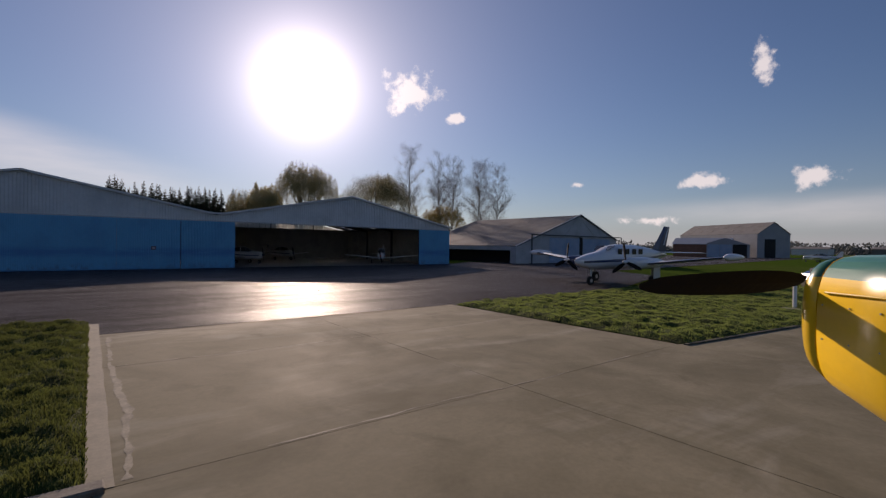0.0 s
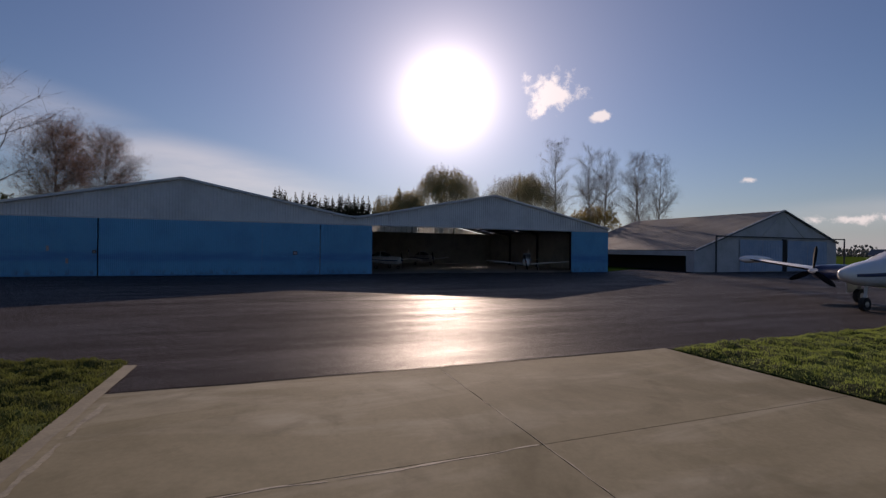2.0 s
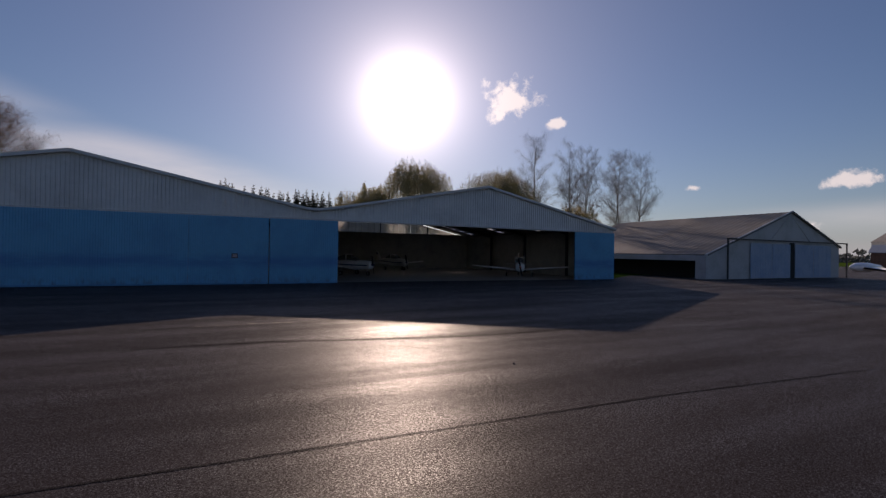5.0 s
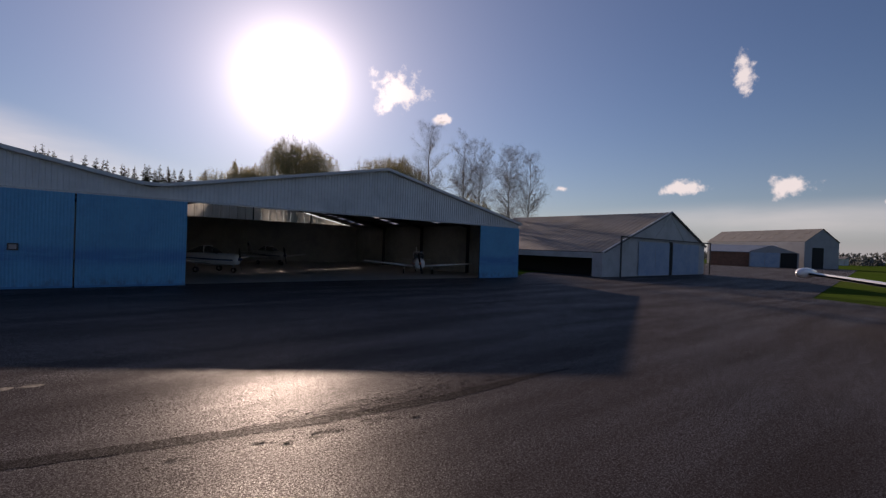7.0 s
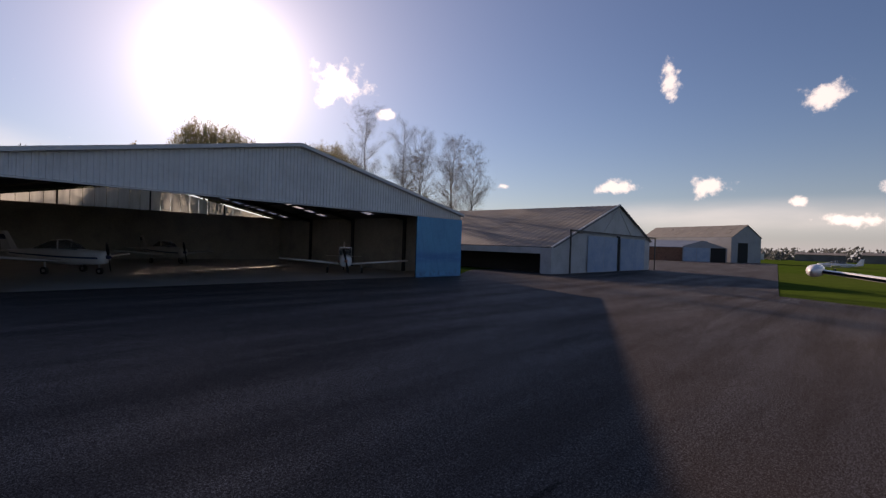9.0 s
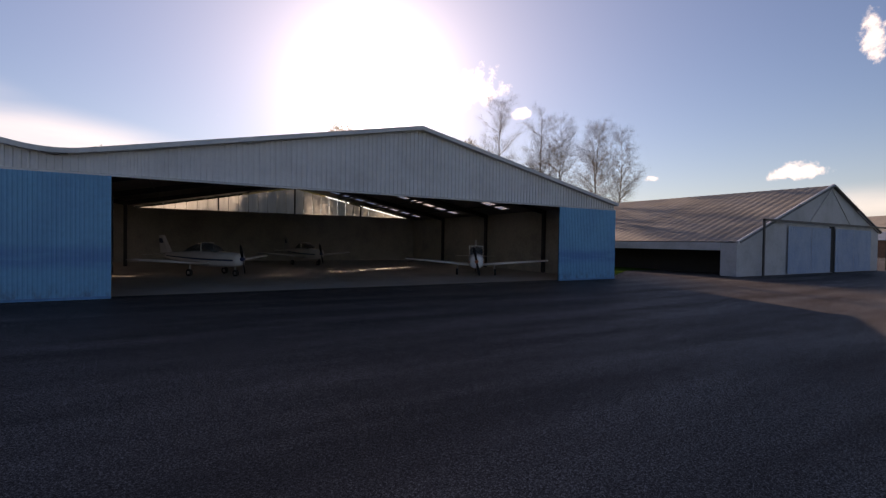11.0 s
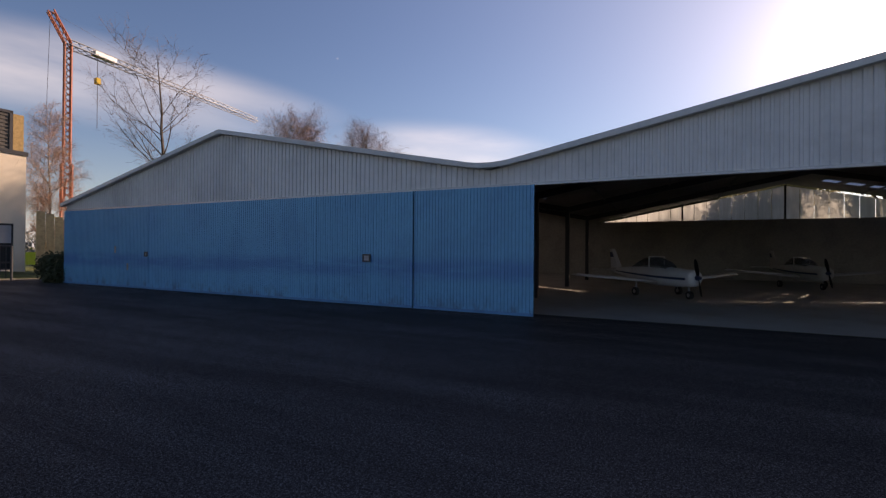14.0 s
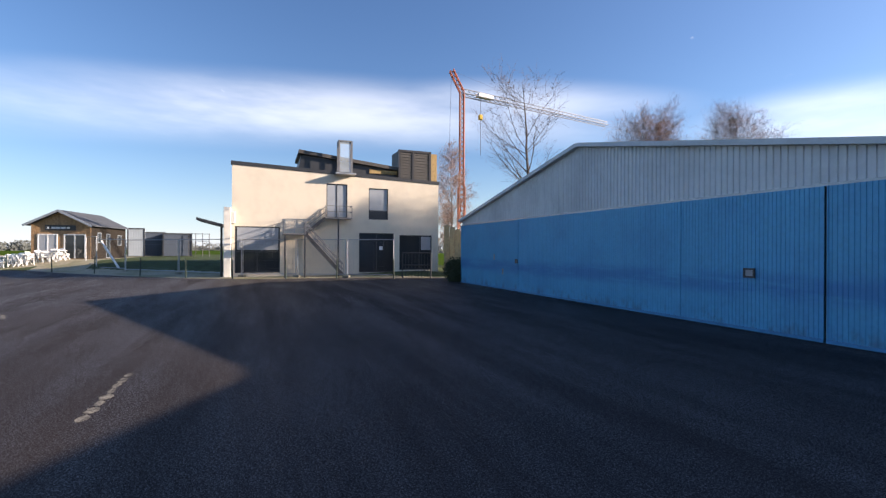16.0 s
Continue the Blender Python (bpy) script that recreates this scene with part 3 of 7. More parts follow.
def grass_patch(name, outline, inside, seed, count, tall, label, blade):
    """A lawn raised above the paving: lumpy turf and standing blades."""
    rnd = random.Random(seed)
    xs, ys = [p[0] for p in outline], [p[1] for p in outline]
    x0, x1, y0, y1 = min(xs), max(xs), min(ys), max(ys)
    step = 0.14
    bm = bmesh.new()
    grid = {}

    def height(x, y):
        return 0.10 + 0.09 * noise.noise((x * 1.3, y * 1.3, seed)) + 0.10 * noise.noise((x * 2.9, y * 2.9, seed + 4)) + 0.04 * noise.noise((x * 7, y * 7, seed + 9))
    nx, ny = int((x1 - x0) / step) + 1, int((y1 - y0) / step) + 1
    for i in range(nx + 1):
        for j in range(ny + 1):
            x, y = x0 + i * step, y0 + j * step
            if inside(x, y) > -step:
                edge = max(0.0, min(1.0, inside(x, y) / 0.3))
                grid[i, j] = bm.verts.new((x, y, 0.02 + height(x, y) * edge))
    for (i, j) in list(grid):
        q = [grid.get(k) for k in ((i, j), (i + 1, j), (i + 1, j + 1), (i, j + 1))]
        if all(q) and inside(x0 + (i + 0.5) * step, y0 + (j + 0.5) * step) > 0:
            bm.faces.new(q)
    base = link_mesh(name, bm, TURF, smooth=True)
    tagged(base, label, "lawn", kind="structure")
    verts, faces = [], []
    for _ in range(count):
        x, y = rnd.uniform(x0, x1), rnd.uniform(y0, y1)
        inn = inside(x, y)
        if inn < -0.06:
            continue
        clump = 0.5 + 0.6 * noise.noise((x * 2.6, y * 2.6, seed + 4))
        if rnd.random() > 0.2 + clump:
            continue
        z = 0.02 + height(x, y) * min(1.0, inn / 0.3)
        h = tall * rnd.uniform(0.5, 1.2) * (0.55 + 0.9 * clump)
        a, lean = rnd.uniform(0, 6.28), rnd.uniform(0.1, 0.8) * h
        w = rnd.uniform(0.003, 0.0065)
        b = rnd.uniform(0, 6.28)
        k = len(verts)
        verts += [(x - math.cos(a) * w, y - math.sin(a) * w, z - 0.02), (x + math.cos(a) * w, y + math.sin(a) * w, z - 0.02),
                  (x + math.cos(a) * w * 0.7 + math.cos(b) * lean * 0.4, y + math.sin(a) * w * 0.7 + math.sin(b) * lean * 0.4, z + h * 0.65), (x + math.cos(b) * lean, y + math.sin(b) * lean, z + h)]
        faces += [(k, k + 1, k + 2), (k, k + 2, k + 3)]
    me = bpy.data.meshes.new("grass")
    me.from_pydata(verts, [], faces)
    me.materials.append(blade)
    tagged(new("grass", me), "short tufted green grass lit from behind", "grass", kind="stuff")


def left_in(x, y):
    return min(-11.35 - x, y + 42.9, (-31.4 + 0.9 * (x + 11.35) * -0.25) - y, x + 24.0)


def right_in(x, y):
    return min(x - 0.85, y + 43.15 + 0.125 * (x - 0.75), -33.85 - y + 0.03 * (x - 0.8), 34.0 - x)


grass_patch("lawn_1", [(-24.0, -42.9), (-11.35, -30.0)], left_in, 3, 400000, 0.06, "tufted green lawn beside the concrete taxiway", BLADE_DARK)
grass_patch("lawn_2", [(0.85, -47.5), (34.0, -32.8)], right_in, 5, 480000, 0.05, "sunlit green lawn between taxiway and apron", BLADE)


def build_kerbs():
    rnd = random.Random(8)
    k = thing("kerb", "weathered concrete kerb along the lawn and taxiway", "kerb", kind="structure")
    for i in range(13):
        x1 = -11.2 - i * 1.0
        bm = boxes((x1 - 0.985, x1, -43.1, -42.88, 0.0, 0.085 + rnd.uniform(-0.008, 0.008)), bevel=0.018)
        link_mesh("kerb_stone", bm, KERB, k)
    # pale mortar strip along the lawn
    bm = bmesh.new()
    pts = []
    for i in range(40):
        y = -43.0 + i * 0.29
        pts.append((bm.verts.new((-11.36, y, 0.03)), bm.verts.new((-11.12 + 0.03 * noise.noise((y * 1.4, 2, 0)), y, 0.022))))
    for (a, b), (c, d) in zip(pts, pts[1:]):
        bm.faces.new((a, b, d, c))
    tagged(link_mesh("trim", bm, STRIP), "worn concrete strip along the lawn edge", "edging", kind="structure")


build_kerbs()


def ragged_strip(name, pts, z, wide, mat, label, category, seed):
    """A thin uneven band along a line, with gaps where it fades out."""
    bm, prev = bmesh.new(), None
    for (xa, ya), (xb, yb) in zip(pts, pts[1:]):
        n = max(2, int(math.hypot(xb - xa, yb - ya) / 0.07))
        nx, ny = -(yb - ya) / math.hypot(xb - xa, yb - ya), (xb - xa) / math.hypot(xb - xa, yb - ya)
        for i in range(n + 1):
            x, y = xa + (xb - xa) * i / n, ya + (yb - ya) * i / n
            f = 0.5 + 0.8 * noise.noise((x * 0.8, y * 0.8, seed)) + 0.5 * noise.noise((x * 6, y * 6, seed + 2))
            if f < 0.12:
                prev = None
                continue
            w, o = wide * min(1.3, f), 0.05 * noise.noise((x * 1.7, y * 1.7, seed + 5))
            cur = (bm.verts.new((x + nx * (o - w / 2), y + ny * (o - w / 2), z)), bm.verts.new((x + nx * (o + w / 2), y + ny * (o + w / 2), z)))
            if prev:
                bm.faces.new((prev[0], prev[1], cur[1], cur[0]))
            prev = cur
    return tagged(link_mesh(name, bm, mat), label, category, kind="structure")


SMEAR = "pale dried mortar smears along the slab joints"
ragged_strip("trim", [(-10.98, -42.9), (-10.9, -40.5), (-11.0, -37.5), (-10.95, -34.2)], 0.0186, 0.17, STRIP_PALE, SMEAR, "edging", 11)
ragged_strip("trim", [(-10.9, -37.55), (-8.9, -37.62), (-7.5, -37.66), (-5.4, -37.6)], 0.0182, 0.055, CONCRETE_PALE, SMEAR, "edging", 3)
ragged_strip("trim", [(-9.6, -42.95), (-6.8, -42.9), (-4.6, -43.0), (-1.5, -42.95)], 0.0182, 0.04, CONCRETE_PALE, SMEAR, "edging", 8)
ragged_strip("trim", [(-5.4, -42.8), (-5.32, -40.0), (-5.36, -34.0)], 0.0182, 0.022, CONCRETE_PALE, SMEAR, "edging", 5)


def build_lawn_edging():
    k = thing("kerb", "dark low edging stones round the lawn", "kerb", kind="structure")
    rnd = random.Random(5)
    for i in range(26):
        xa, xb = 0.8 + i * 1.0, 0.8 + i * 1.0 + 0.985
        ya, yb = -43.15 - 0.125 * (xa - 0.75), -43.15 - 0.125 * (xb - 0.75)
        bm = bmesh.new()
        slab(bm, [(xa, ya - 0.05), (xb, yb - 0.05), (xb, yb + 0.05), (xa, ya + 0.05)], 0.0, 0.05 + rnd.uniform(-0.008, 0.008))
        link_mesh("kerb_stone", bm, EDGING, k)


EDGING = material("damp_edging_stone", (0.07, 0.064, 0.05), rough=0.9, var=0.25, scale=2.0, fine=25.0, bump=0.3)
build_lawn_edging()

# ---- twin hangar ----
X_LEFT, X_VALLEY, X_RIGHT, APEX_1, APEX_2 = -30.1, -1.65, 27.1, -15.7, 12.7
Z_EAVE, Z_VALLEY, Z_APEX, Z_DOOR, BACK = 4.85, 5.15, 7.95, 4.6, 30.0


def roof_z(x):
    for (xa, za), (xb, zb) in (((X_LEFT, Z_EAVE), (APEX_1, Z_APEX)), ((APEX_1, Z_APEX), (X_VALLEY, Z_VALLEY)), ((X_VALLEY, Z_VALLEY), (APEX_2, Z_APEX)), ((APEX_2, Z_APEX), (X_RIGHT, Z_EAVE))):
        if x <= xb + 1e-6:
            return za + (zb - za) * (x - xa) / (xb - xa)
    return Z_EAVE


def roof_slope(name, xa, xb, lights, parent):
    """One slope in bands along y; bands with roof lights have panes between sheets."""
    y, bm = -0.28, bmesh.new()

    def quad(x0, x1, y0, y1, t=0.09):
        za, zb = roof_z(x0), roof_z(x1)
        vs = [bm.verts.new(p) for p in ((x0, y0, za), (x1, y0, zb), (x1, y1, zb), (x0, y1, za), (x0, y0, za + t), (x1, y0, zb + t), (x1, y1, zb + t), (x0, y1, za + t))]
        for f in ((0, 3, 2, 1), (4, 5, 6, 7), (0, 1, 5, 4), (1, 2, 6, 5), (2, 3, 7, 6), (3, 0, 4, 7)):
            bm.faces.new([vs[i] for i in f])
    for yl, spans in lights:
        quad(xa, xb, y, yl - 0.6)
        x = xa
        for s0, s1 in spans:
            quad(x, s0, yl - 0.6, yl + 0.6)
            pane = bmesh.new()
            za, zb = roof_z(s0) + 0.04, roof_z(s1) + 0.04
            pane.faces.new([pane.verts.new(p) for p in ((s0, yl - 0.6, za), (s1, yl - 0.6, zb), (s1, yl + 0.6, zb), (s0, yl + 0.6, za))])
            link_mesh("roof_light", pane, ROOF_LIGHT, parent)
            x = s1
        quad(x, xb, yl - 0.6, yl + 0.6)
        y = yl + 0.6
    quad(xa, xb, y, BACK + 0.3)
    return link_mesh(name, bm, ROOF_SHEET, parent)


def build_twin_hangar():
    h = thing("hangar", "twin gabled hangar with white ribbed gables and blue sliding doors", "hangar")
    spans = [(14.3 + i * 1.35, 14.3 + i * 1.35 + 0.95) for i in range(9)]
    near = [(19.6 + i * 1.35, 19.6 + i * 1.35 + 0.95) for i in range(5)]
    second = [(-13.9 + i * 1.35, -13.9 + i * 1.35 + 0.95) for i in range(9)]
    roof_slope("roof", X_LEFT, APEX_1, [], h)
    roof_slope("roof", APEX_1, X_VALLEY, [(y, second) for y in (10.3, 18.3, 26.6)], h)
    roof_slope("roof", X_VALLEY, APEX_2, [], h)
    roof_slope("roof", APEX_2, X_RIGHT, [(2.6, near), (10.3, spans), (18.3, spans), (26.6, spans)], h)
    # ribbed gables
    for xa, xb in ((X_LEFT, X_VALLEY), (X_VALLEY, X_RIGHT)):
        bm = bmesh.new()
        mid = APEX_1 if xa == X_LEFT else APEX_2
        ribbed(bm, xa, mid, 0.0, lambda x: Z_DOOR, roof_z, 0.22, 0.042)
        ribbed(bm, mid, xb, 0.0, lambda x: Z_DOOR, roof_z, 0.22, 0.042)
        part("gable", bm, WHITE_SHEET, h, "white vertically ribbed steel cladding")
        bm = bmesh.new()
        n = 40
        top = [(xa + (xb - xa) * i / n, roof_z(xa + (xb - xa) * i / n) - 0.01) for i in range(n + 1)]
        upright(bm, [(xa, Z_DOOR), *top, (xb, Z_DOOR)][::-1], 0.02, 0.10)
        part("gable_lining", bm, INNER_WALL, h)
    # rake flashing
    for (xa, xb) in ((X_LEFT - 0.15, APEX_1), (APEX_1, X_VALLEY - 1.2), (X_VALLEY + 1.2, APEX_2), (APEX_2, X_RIGHT + 0.15)):
        za, zb = (roof_z(max(xa, X_LEFT)), roof_z(min(xb, X_RIGHT)))
        part("rake_flashing", beams(((xa, -0.17, za + 0.05), (xb, -0.17, zb + 0.05), 0.26, 0.19)), TRIM_WHITE, h, "pale steel flashing along the roof edge")
    bm = bmesh.new()
    rings = []
    for i in range(13):
        x = X_VALLEY - 1.2 + 2.4 * i / 12
        z = Z_VALLEY + 0.15 + (roof_z(X_VALLEY - 1.2) - Z_VALLEY) * ((x - X_VALLEY) / 1.2) ** 2 * 0.62
        rings.append([(x, -0.30, z - 0.09), (x, -0.04, z - 0.09), (x, -0.04, z + 0.09), (x, -0.30, z + 0.09)])
    loft(bm, rings)
    part("valley_flashing", bm, TRIM_WHITE, h)
    part("door_header", boxes((X_LEFT, X_RIGHT, -0.06, 0.14, Z_DOOR - 0.07, Z_DOOR + 0.02)), STEEL_GALV, h, "steel door rail under the gables")
    # walls
    part("side_wall", boxes((X_LEFT, X_LEFT + 0.15, 0.1, BACK, 0, Z_EAVE)), INNER_WALL, h)
    part("side_wall", boxes((X_RIGHT - 0.15, X_RIGHT, 0.1, BACK, 0, Z_EAVE)), INNER_WALL, h)
    bm = bmesh.new()
    upright(bm, [(X_LEFT, 0), (X_LEFT, Z_EAVE), (APEX_1, Z_APEX), (X_VALLEY, Z_VALLEY), (X_VALLEY, 0)][::-1], BACK, BACK + 0.15)
    part("back_wall", bm, INNER_WALL, h)
    sill = 5.05
    part("back_wall", boxes((X_VALLEY, X_RIGHT, BACK, BACK + 0.15, 0, sill)), INNER_WALL, h)
    # glazed back gable: narrow dusty sheets between three posts
    wide = 0.93
    for i in range(30):
        xa = X_VALLEY + 0.45 + i * wide
        xb = xa + wide - 0.03
        za, zb = roof_z(xa) - 0.2, roof_z(xb) - 0.2
        if xa < APEX_2 < xb:
            outline = [(xa, sill), (xa, za), (APEX_2, Z_APEX - 0.2), (xb, zb), (xb, sill)]
        else:
            outline = [(xa, sill), (xa, max(za, sill + 0.03)), (xb, max(zb, sill + 0.03)), (xb, sill)]
        if max(za, zb) < sill + 0.05:
            continue
        bm = bmesh.new()
        upright(bm, outline[::-1], BACK + 0.05, BACK + 0.07)
        part("gable_pane", bm, GABLE_GLASS, h, "dusty translucent glazing")
    for x in (5.3, APEX_2, 20.1):
        part("mullion", boxes((x - 0.07, x + 0.07, BACK - 0.04, BACK + 0.04, sill, roof_z(x) - 0.15)), STEEL_DARK, h)
    # frames: columns and rafters
    for y in (6.4, 14.3, 22.4):
        for x in (X_LEFT + 0.3, X_VALLEY, X_RIGHT - 0.3):
            part("column", boxes((x - 0.12, x + 0.12, y - 0.12, y + 0.12, 0, roof_z(x) - 0.05)), STEEL_DARK, h)
        for xa, xb in ((X_LEFT + 0.2, APEX_1), (APEX_1, X_VALLEY), (X_VALLEY, APEX_2), (APEX_2, X_RIGHT - 0.2)):
            part("rafter", beams(((xa, y, roof_z(xa) - 0.22), (xb, y, roof_z(xb) - 0.22), 0.14, 0.34)), STEEL_DARK, h)
    for x in (-12.0, -8.4, -5.0, 0.6, 4.2, 8.0, 17.5, 21.3, 24.6):
        part("purlin", boxes((x - 0.05, x + 0.05, 0.2, BACK, roof_z(x) - 0.13, roof_z(x) - 0.012)), STEEL_DARK, h)
    # doors
    leaves = [(X_LEFT + 0.03, -21.42, 0.0), (-21.3, -9.555, 0.10), (-9.545, -4.735, 0.105), (-4.67, 0.0, 0.10), (22.2, X_RIGHT + 0.05, 0.0)]
    for xa, xb, out in leaves:
        d = thing("sliding_door", "", "")
        d.parent = h
        for key in ("label", "category"):
            if key in d:
                del d[key]
        bm = bmesh.new()
        ribbed(bm, xa, xb, -0.10 - out, lambda x: 0.06, lambda x: Z_DOOR - 0.08, 0.13, 0.022)
        part("door_sheet", bm, BLUE_SHEET, d, "faded blue ribbed sheet with scuffs")
        part("door_frame", boxes((xa, xb, -0.095 - out, -0.03 - out, 0.05, Z_DOOR - 0.08)), STEEL_DARK, d)
        part("bottom_rail", boxes((xa, xb, -0.155 - out, -0.099 - out, 0.02, 0.12)), BLUE_DARK, d)
        for x in (xa, xb - 0.03):
            part("edge_strip", boxes((x, x + 0.03, -0.135 - out, -0.05 - out, 0.03, Z_DOOR - 0.07)), BLUE_SHEET, d)
    return h


build_twin_hangar()


def gable_shed(name, label, x0, x1, y0, y1, xm, ze0, ze1, zm, wall, roof, overhang=0.3):
    """A plain gabled hall, its ridge along y."""
    s = thing(name, label, "hangar")
    bm = bmesh.new()
    upright(bm, [(x0, 0), (x0, ze0), (xm, zm), (x1, ze1), (x1, 0)][::-1], y0, y0 + 0.2)
    part("front_wall", bm, wall, s)
    bm = bmesh.new()
    upright(bm, [(x0, 0), (x0, ze0), (xm, zm), (x1, ze1), (x1, 0)][::-1], y1 - 0.2, y1)
    part("back_wall", bm, wall, s)
    for (xa, za), (xb, zb) in (((x0, ze0), (xm, zm)), ((xm, zm), (x1, ze1))):
        bm = bmesh.new()
        n = max(8, int((y1 - y0) / 0.7))
        rows = []
        for i in range(4 * n + 1):
            y = y0 - overhang + (y1 - y0 + 2 * overhang) * i / (4 * n)
            d = 0.032 * (1, 0.5, 0, 0.5)[i % 4]
            rows.append([(xa, y, za + 0.02 + d), (xb, y, zb + 0.02 + d), (xb, y, zb - 0.08), (xa, y, za - 0.08)])
        loft(bm, rows)
        part("roof", bm, roof, s)
    return s

def build_side_hangar():
    x0, x1, xm, y0, y1 = 38.2, 64.4, 53.6, -2.0, 23.6
    s = gable_shed("side_hangar", "old pale gabled hangar with a ribbed grey roof and blue doors", x0, x1, y0, y1, xm, 2.6, 3.9, 7.9, SHED_WALL, ROOF_PALE)
    # open bays along the side, under a pale fascia
    for ya, yb in ((y0 + 0.2, y0 + 1.2), (18.0, y1 - 0.2)):
        part("side_wall", boxes((x0 + 0.02, x0 + 0.18, ya, yb, 0, 2.55)), SHED_WALL, s)
    part("fascia", boxes((x0 - 0.04, x0 + 0.14, y0 + 1.2, 18.0, 1.95, 2.55)), SHED_WALL, s)
    # black panel inside stands in for the shade deep in the bays
    part("bay_shade_panel", boxes((x0 + 2.8, x0 + 3.0, y0 + 0.2, y1, 0, 2.6)), BLACK, s)
    part("side_wall", boxes((x1 - 0.2, x1, y0 + 0.2, y1 - 0.2, 0, 3.9)), SHED_WALL, s)
    # sliding doors on an outside rail
    for xa, xb in ((45.6, 49.6), (49.7, 53.3), (54.3, 58.2), (58.3, 62.2)):
        bm = bmesh.new()
        ribbed(bm, xa, xb, y0 - 0.12, lambda x: 0.05, lambda x: 4.0, 0.3, 0.03)
        part("sliding_door", bm, BLUE_PALE, s, "pale blue ribbed sliding door")
    # black plate on the wall paints the dark between the leaves
    part("door_gap_shade", boxes((53.32, 54.28, y0 - 0.05, y0 - 0.003, 0.02, 4.2)), BLACK, s)
    bm = boxes((41.2, 65.6, y0 - 0.42, y0 - 0.30, 4.3, 4.45), (41.2, 41.36, y0 - 0.42, y0 - 0.30, 0.0, 4.45), (65.45, 65.6, y0 - 0.42, y0 - 0.30, 0.0, 4.45))
    part("door_rail", bm, STEEL_DARK, s, "dark steel rail frame for the doors")
    for xa, za, xb, zb in ((x0 - 0.2, 2.55, xm, 7.95), (xm, 7.95, x1 + 0.2, 3.85)):
        part("rake_board", beams(((xa, y0 - 0.12, za), (xb, y0 - 0.12, zb), 0.16, 0.22)), TRIM_WHITE, s)
    for x in (49.6, 57.6):
        part("brace", beams(((x, y0 - 0.03, 4.5), (xm, y0 - 0.03, 7.6), 0.05, 0.1)), STEEL_GALV, s)
    return s


BLUE_PALE = material("pale_blue_sheet", (0.30, 0.40, 0.52), rough=0.55, var=0.06, scale=0.6, fine=5, bump=0.03, second=(0.22, 0.33, 0.48))
build_side_hangar()


def build_far_hangar():
    s = gable_shed("far_hangar", "distant pale gabled hangar with a black-sheet opening and dark roof lights", -6.5, 6.5, 0.0, 37.0, 0.0, 8.0, 8.0, 12.0, FAR_WALL, ROOF_FAR)
    s.matrix_basis = pose(170.0, 4.9, 0, 0, 0, -27.3)
    # black sheet on the solid wall stands in for the unlit inside
    part("doorway_shade", boxes((-3.6, 0.6, -0.1, -0.003, 0.0, 6.2)), BLACK, s)
    for ya in (0.2, 36.6):
        part("side_wall", boxes((-6.5, -6.3, ya, ya + 0.2, 0.0, 7.95)), FAR_WALL, s)
    part("side_wall", boxes((-6.5, -6.3, 0.4, 36.6, 0.0, 7.95)), FAR_WALL, s)
    part("side_wall", boxes((6.3, 6.5, 0.2, 36.8, 0.0, 7.95)), FAR_WALL, s)
    for row in (0.25, 0.62):
        for i in range(7):
            y, x = 3.0 + i * 5.0, -6.5 + 6.5 * row
            z = 8.0 + 4.0 * row + 0.07
            part("roof_light", beams(((x, y, z), (x + 1.1, y, z + 0.677), 1.5, 0.05)), ROOF_SHEET, s, "dark weathered roof light")
    a = thing("annex", "low hall with pale roof, blue doors and brick base", "building", pose(148.6, 28.0, 0, 0, 0, -74.6))
    part("hall", boxes((0.0, 17.0, 0.3, 14.0, 0.0, 4.3)), ROOF_PALE, a)
    bm = bmesh.new()
    loft(bm, [[(x, -0.3, 4.3), (x, 7.0, 6.5), (x, 14.3, 4.3), (x, 14.3, 4.15), (x, 7.0, 6.3), (x, -0.3, 4.15)] for x in (-0.5, 17.0)])
    part("roof", bm, ROOF_BLUE, a, "pale blue-grey sheet roof")
    part("brick_wall", boxes((0.0, 10.1, 0.0, 0.25, 0.0, 4.1)), BRICK, a, "reddish brick wall")
    bm = bmesh.new()
    upright(bm, [(10.2, 0), (10.2, 4.6), (15.5, 6.4), (21.8, 4.2), (21.8, 0)][::-1], -1.2, 6.0)
    part("porch", bm, FAR_WALL, a, "white gabled porch")
    for xa, xb in ((10.5, 13.9), (14.0, 17.4)):
        part("door", boxes((xa, xb, -1.3, -1.203, 0.03, 4.2)), BLUE_PALE, a, "plain pale blue door")
    # painted shade again: a black plate for the porch's opening
    part("doorway_shade", boxes((17.6, 21.4, -1.3, -1.203, 0.02, 4.2)), BLACK, a)


ROOF_FAR = material("far_pale_roof", (0.17, 0.168, 0.165), rough=0.8, var=0.1, scale=0.25, fine=3.0, bump=0.05)
ROOF_BLUE = material("pale_blue_roof", (0.25, 0.30, 0.36), rough=0.6, var=0.08, scale=0.4, fine=4, bump=0.03)
BRICK = material("red_brick", (0.26, 0.12, 0.08), rough=0.9, var=0.2, scale=1.5, fine=12, bump=0.2)
build_far_hangar()


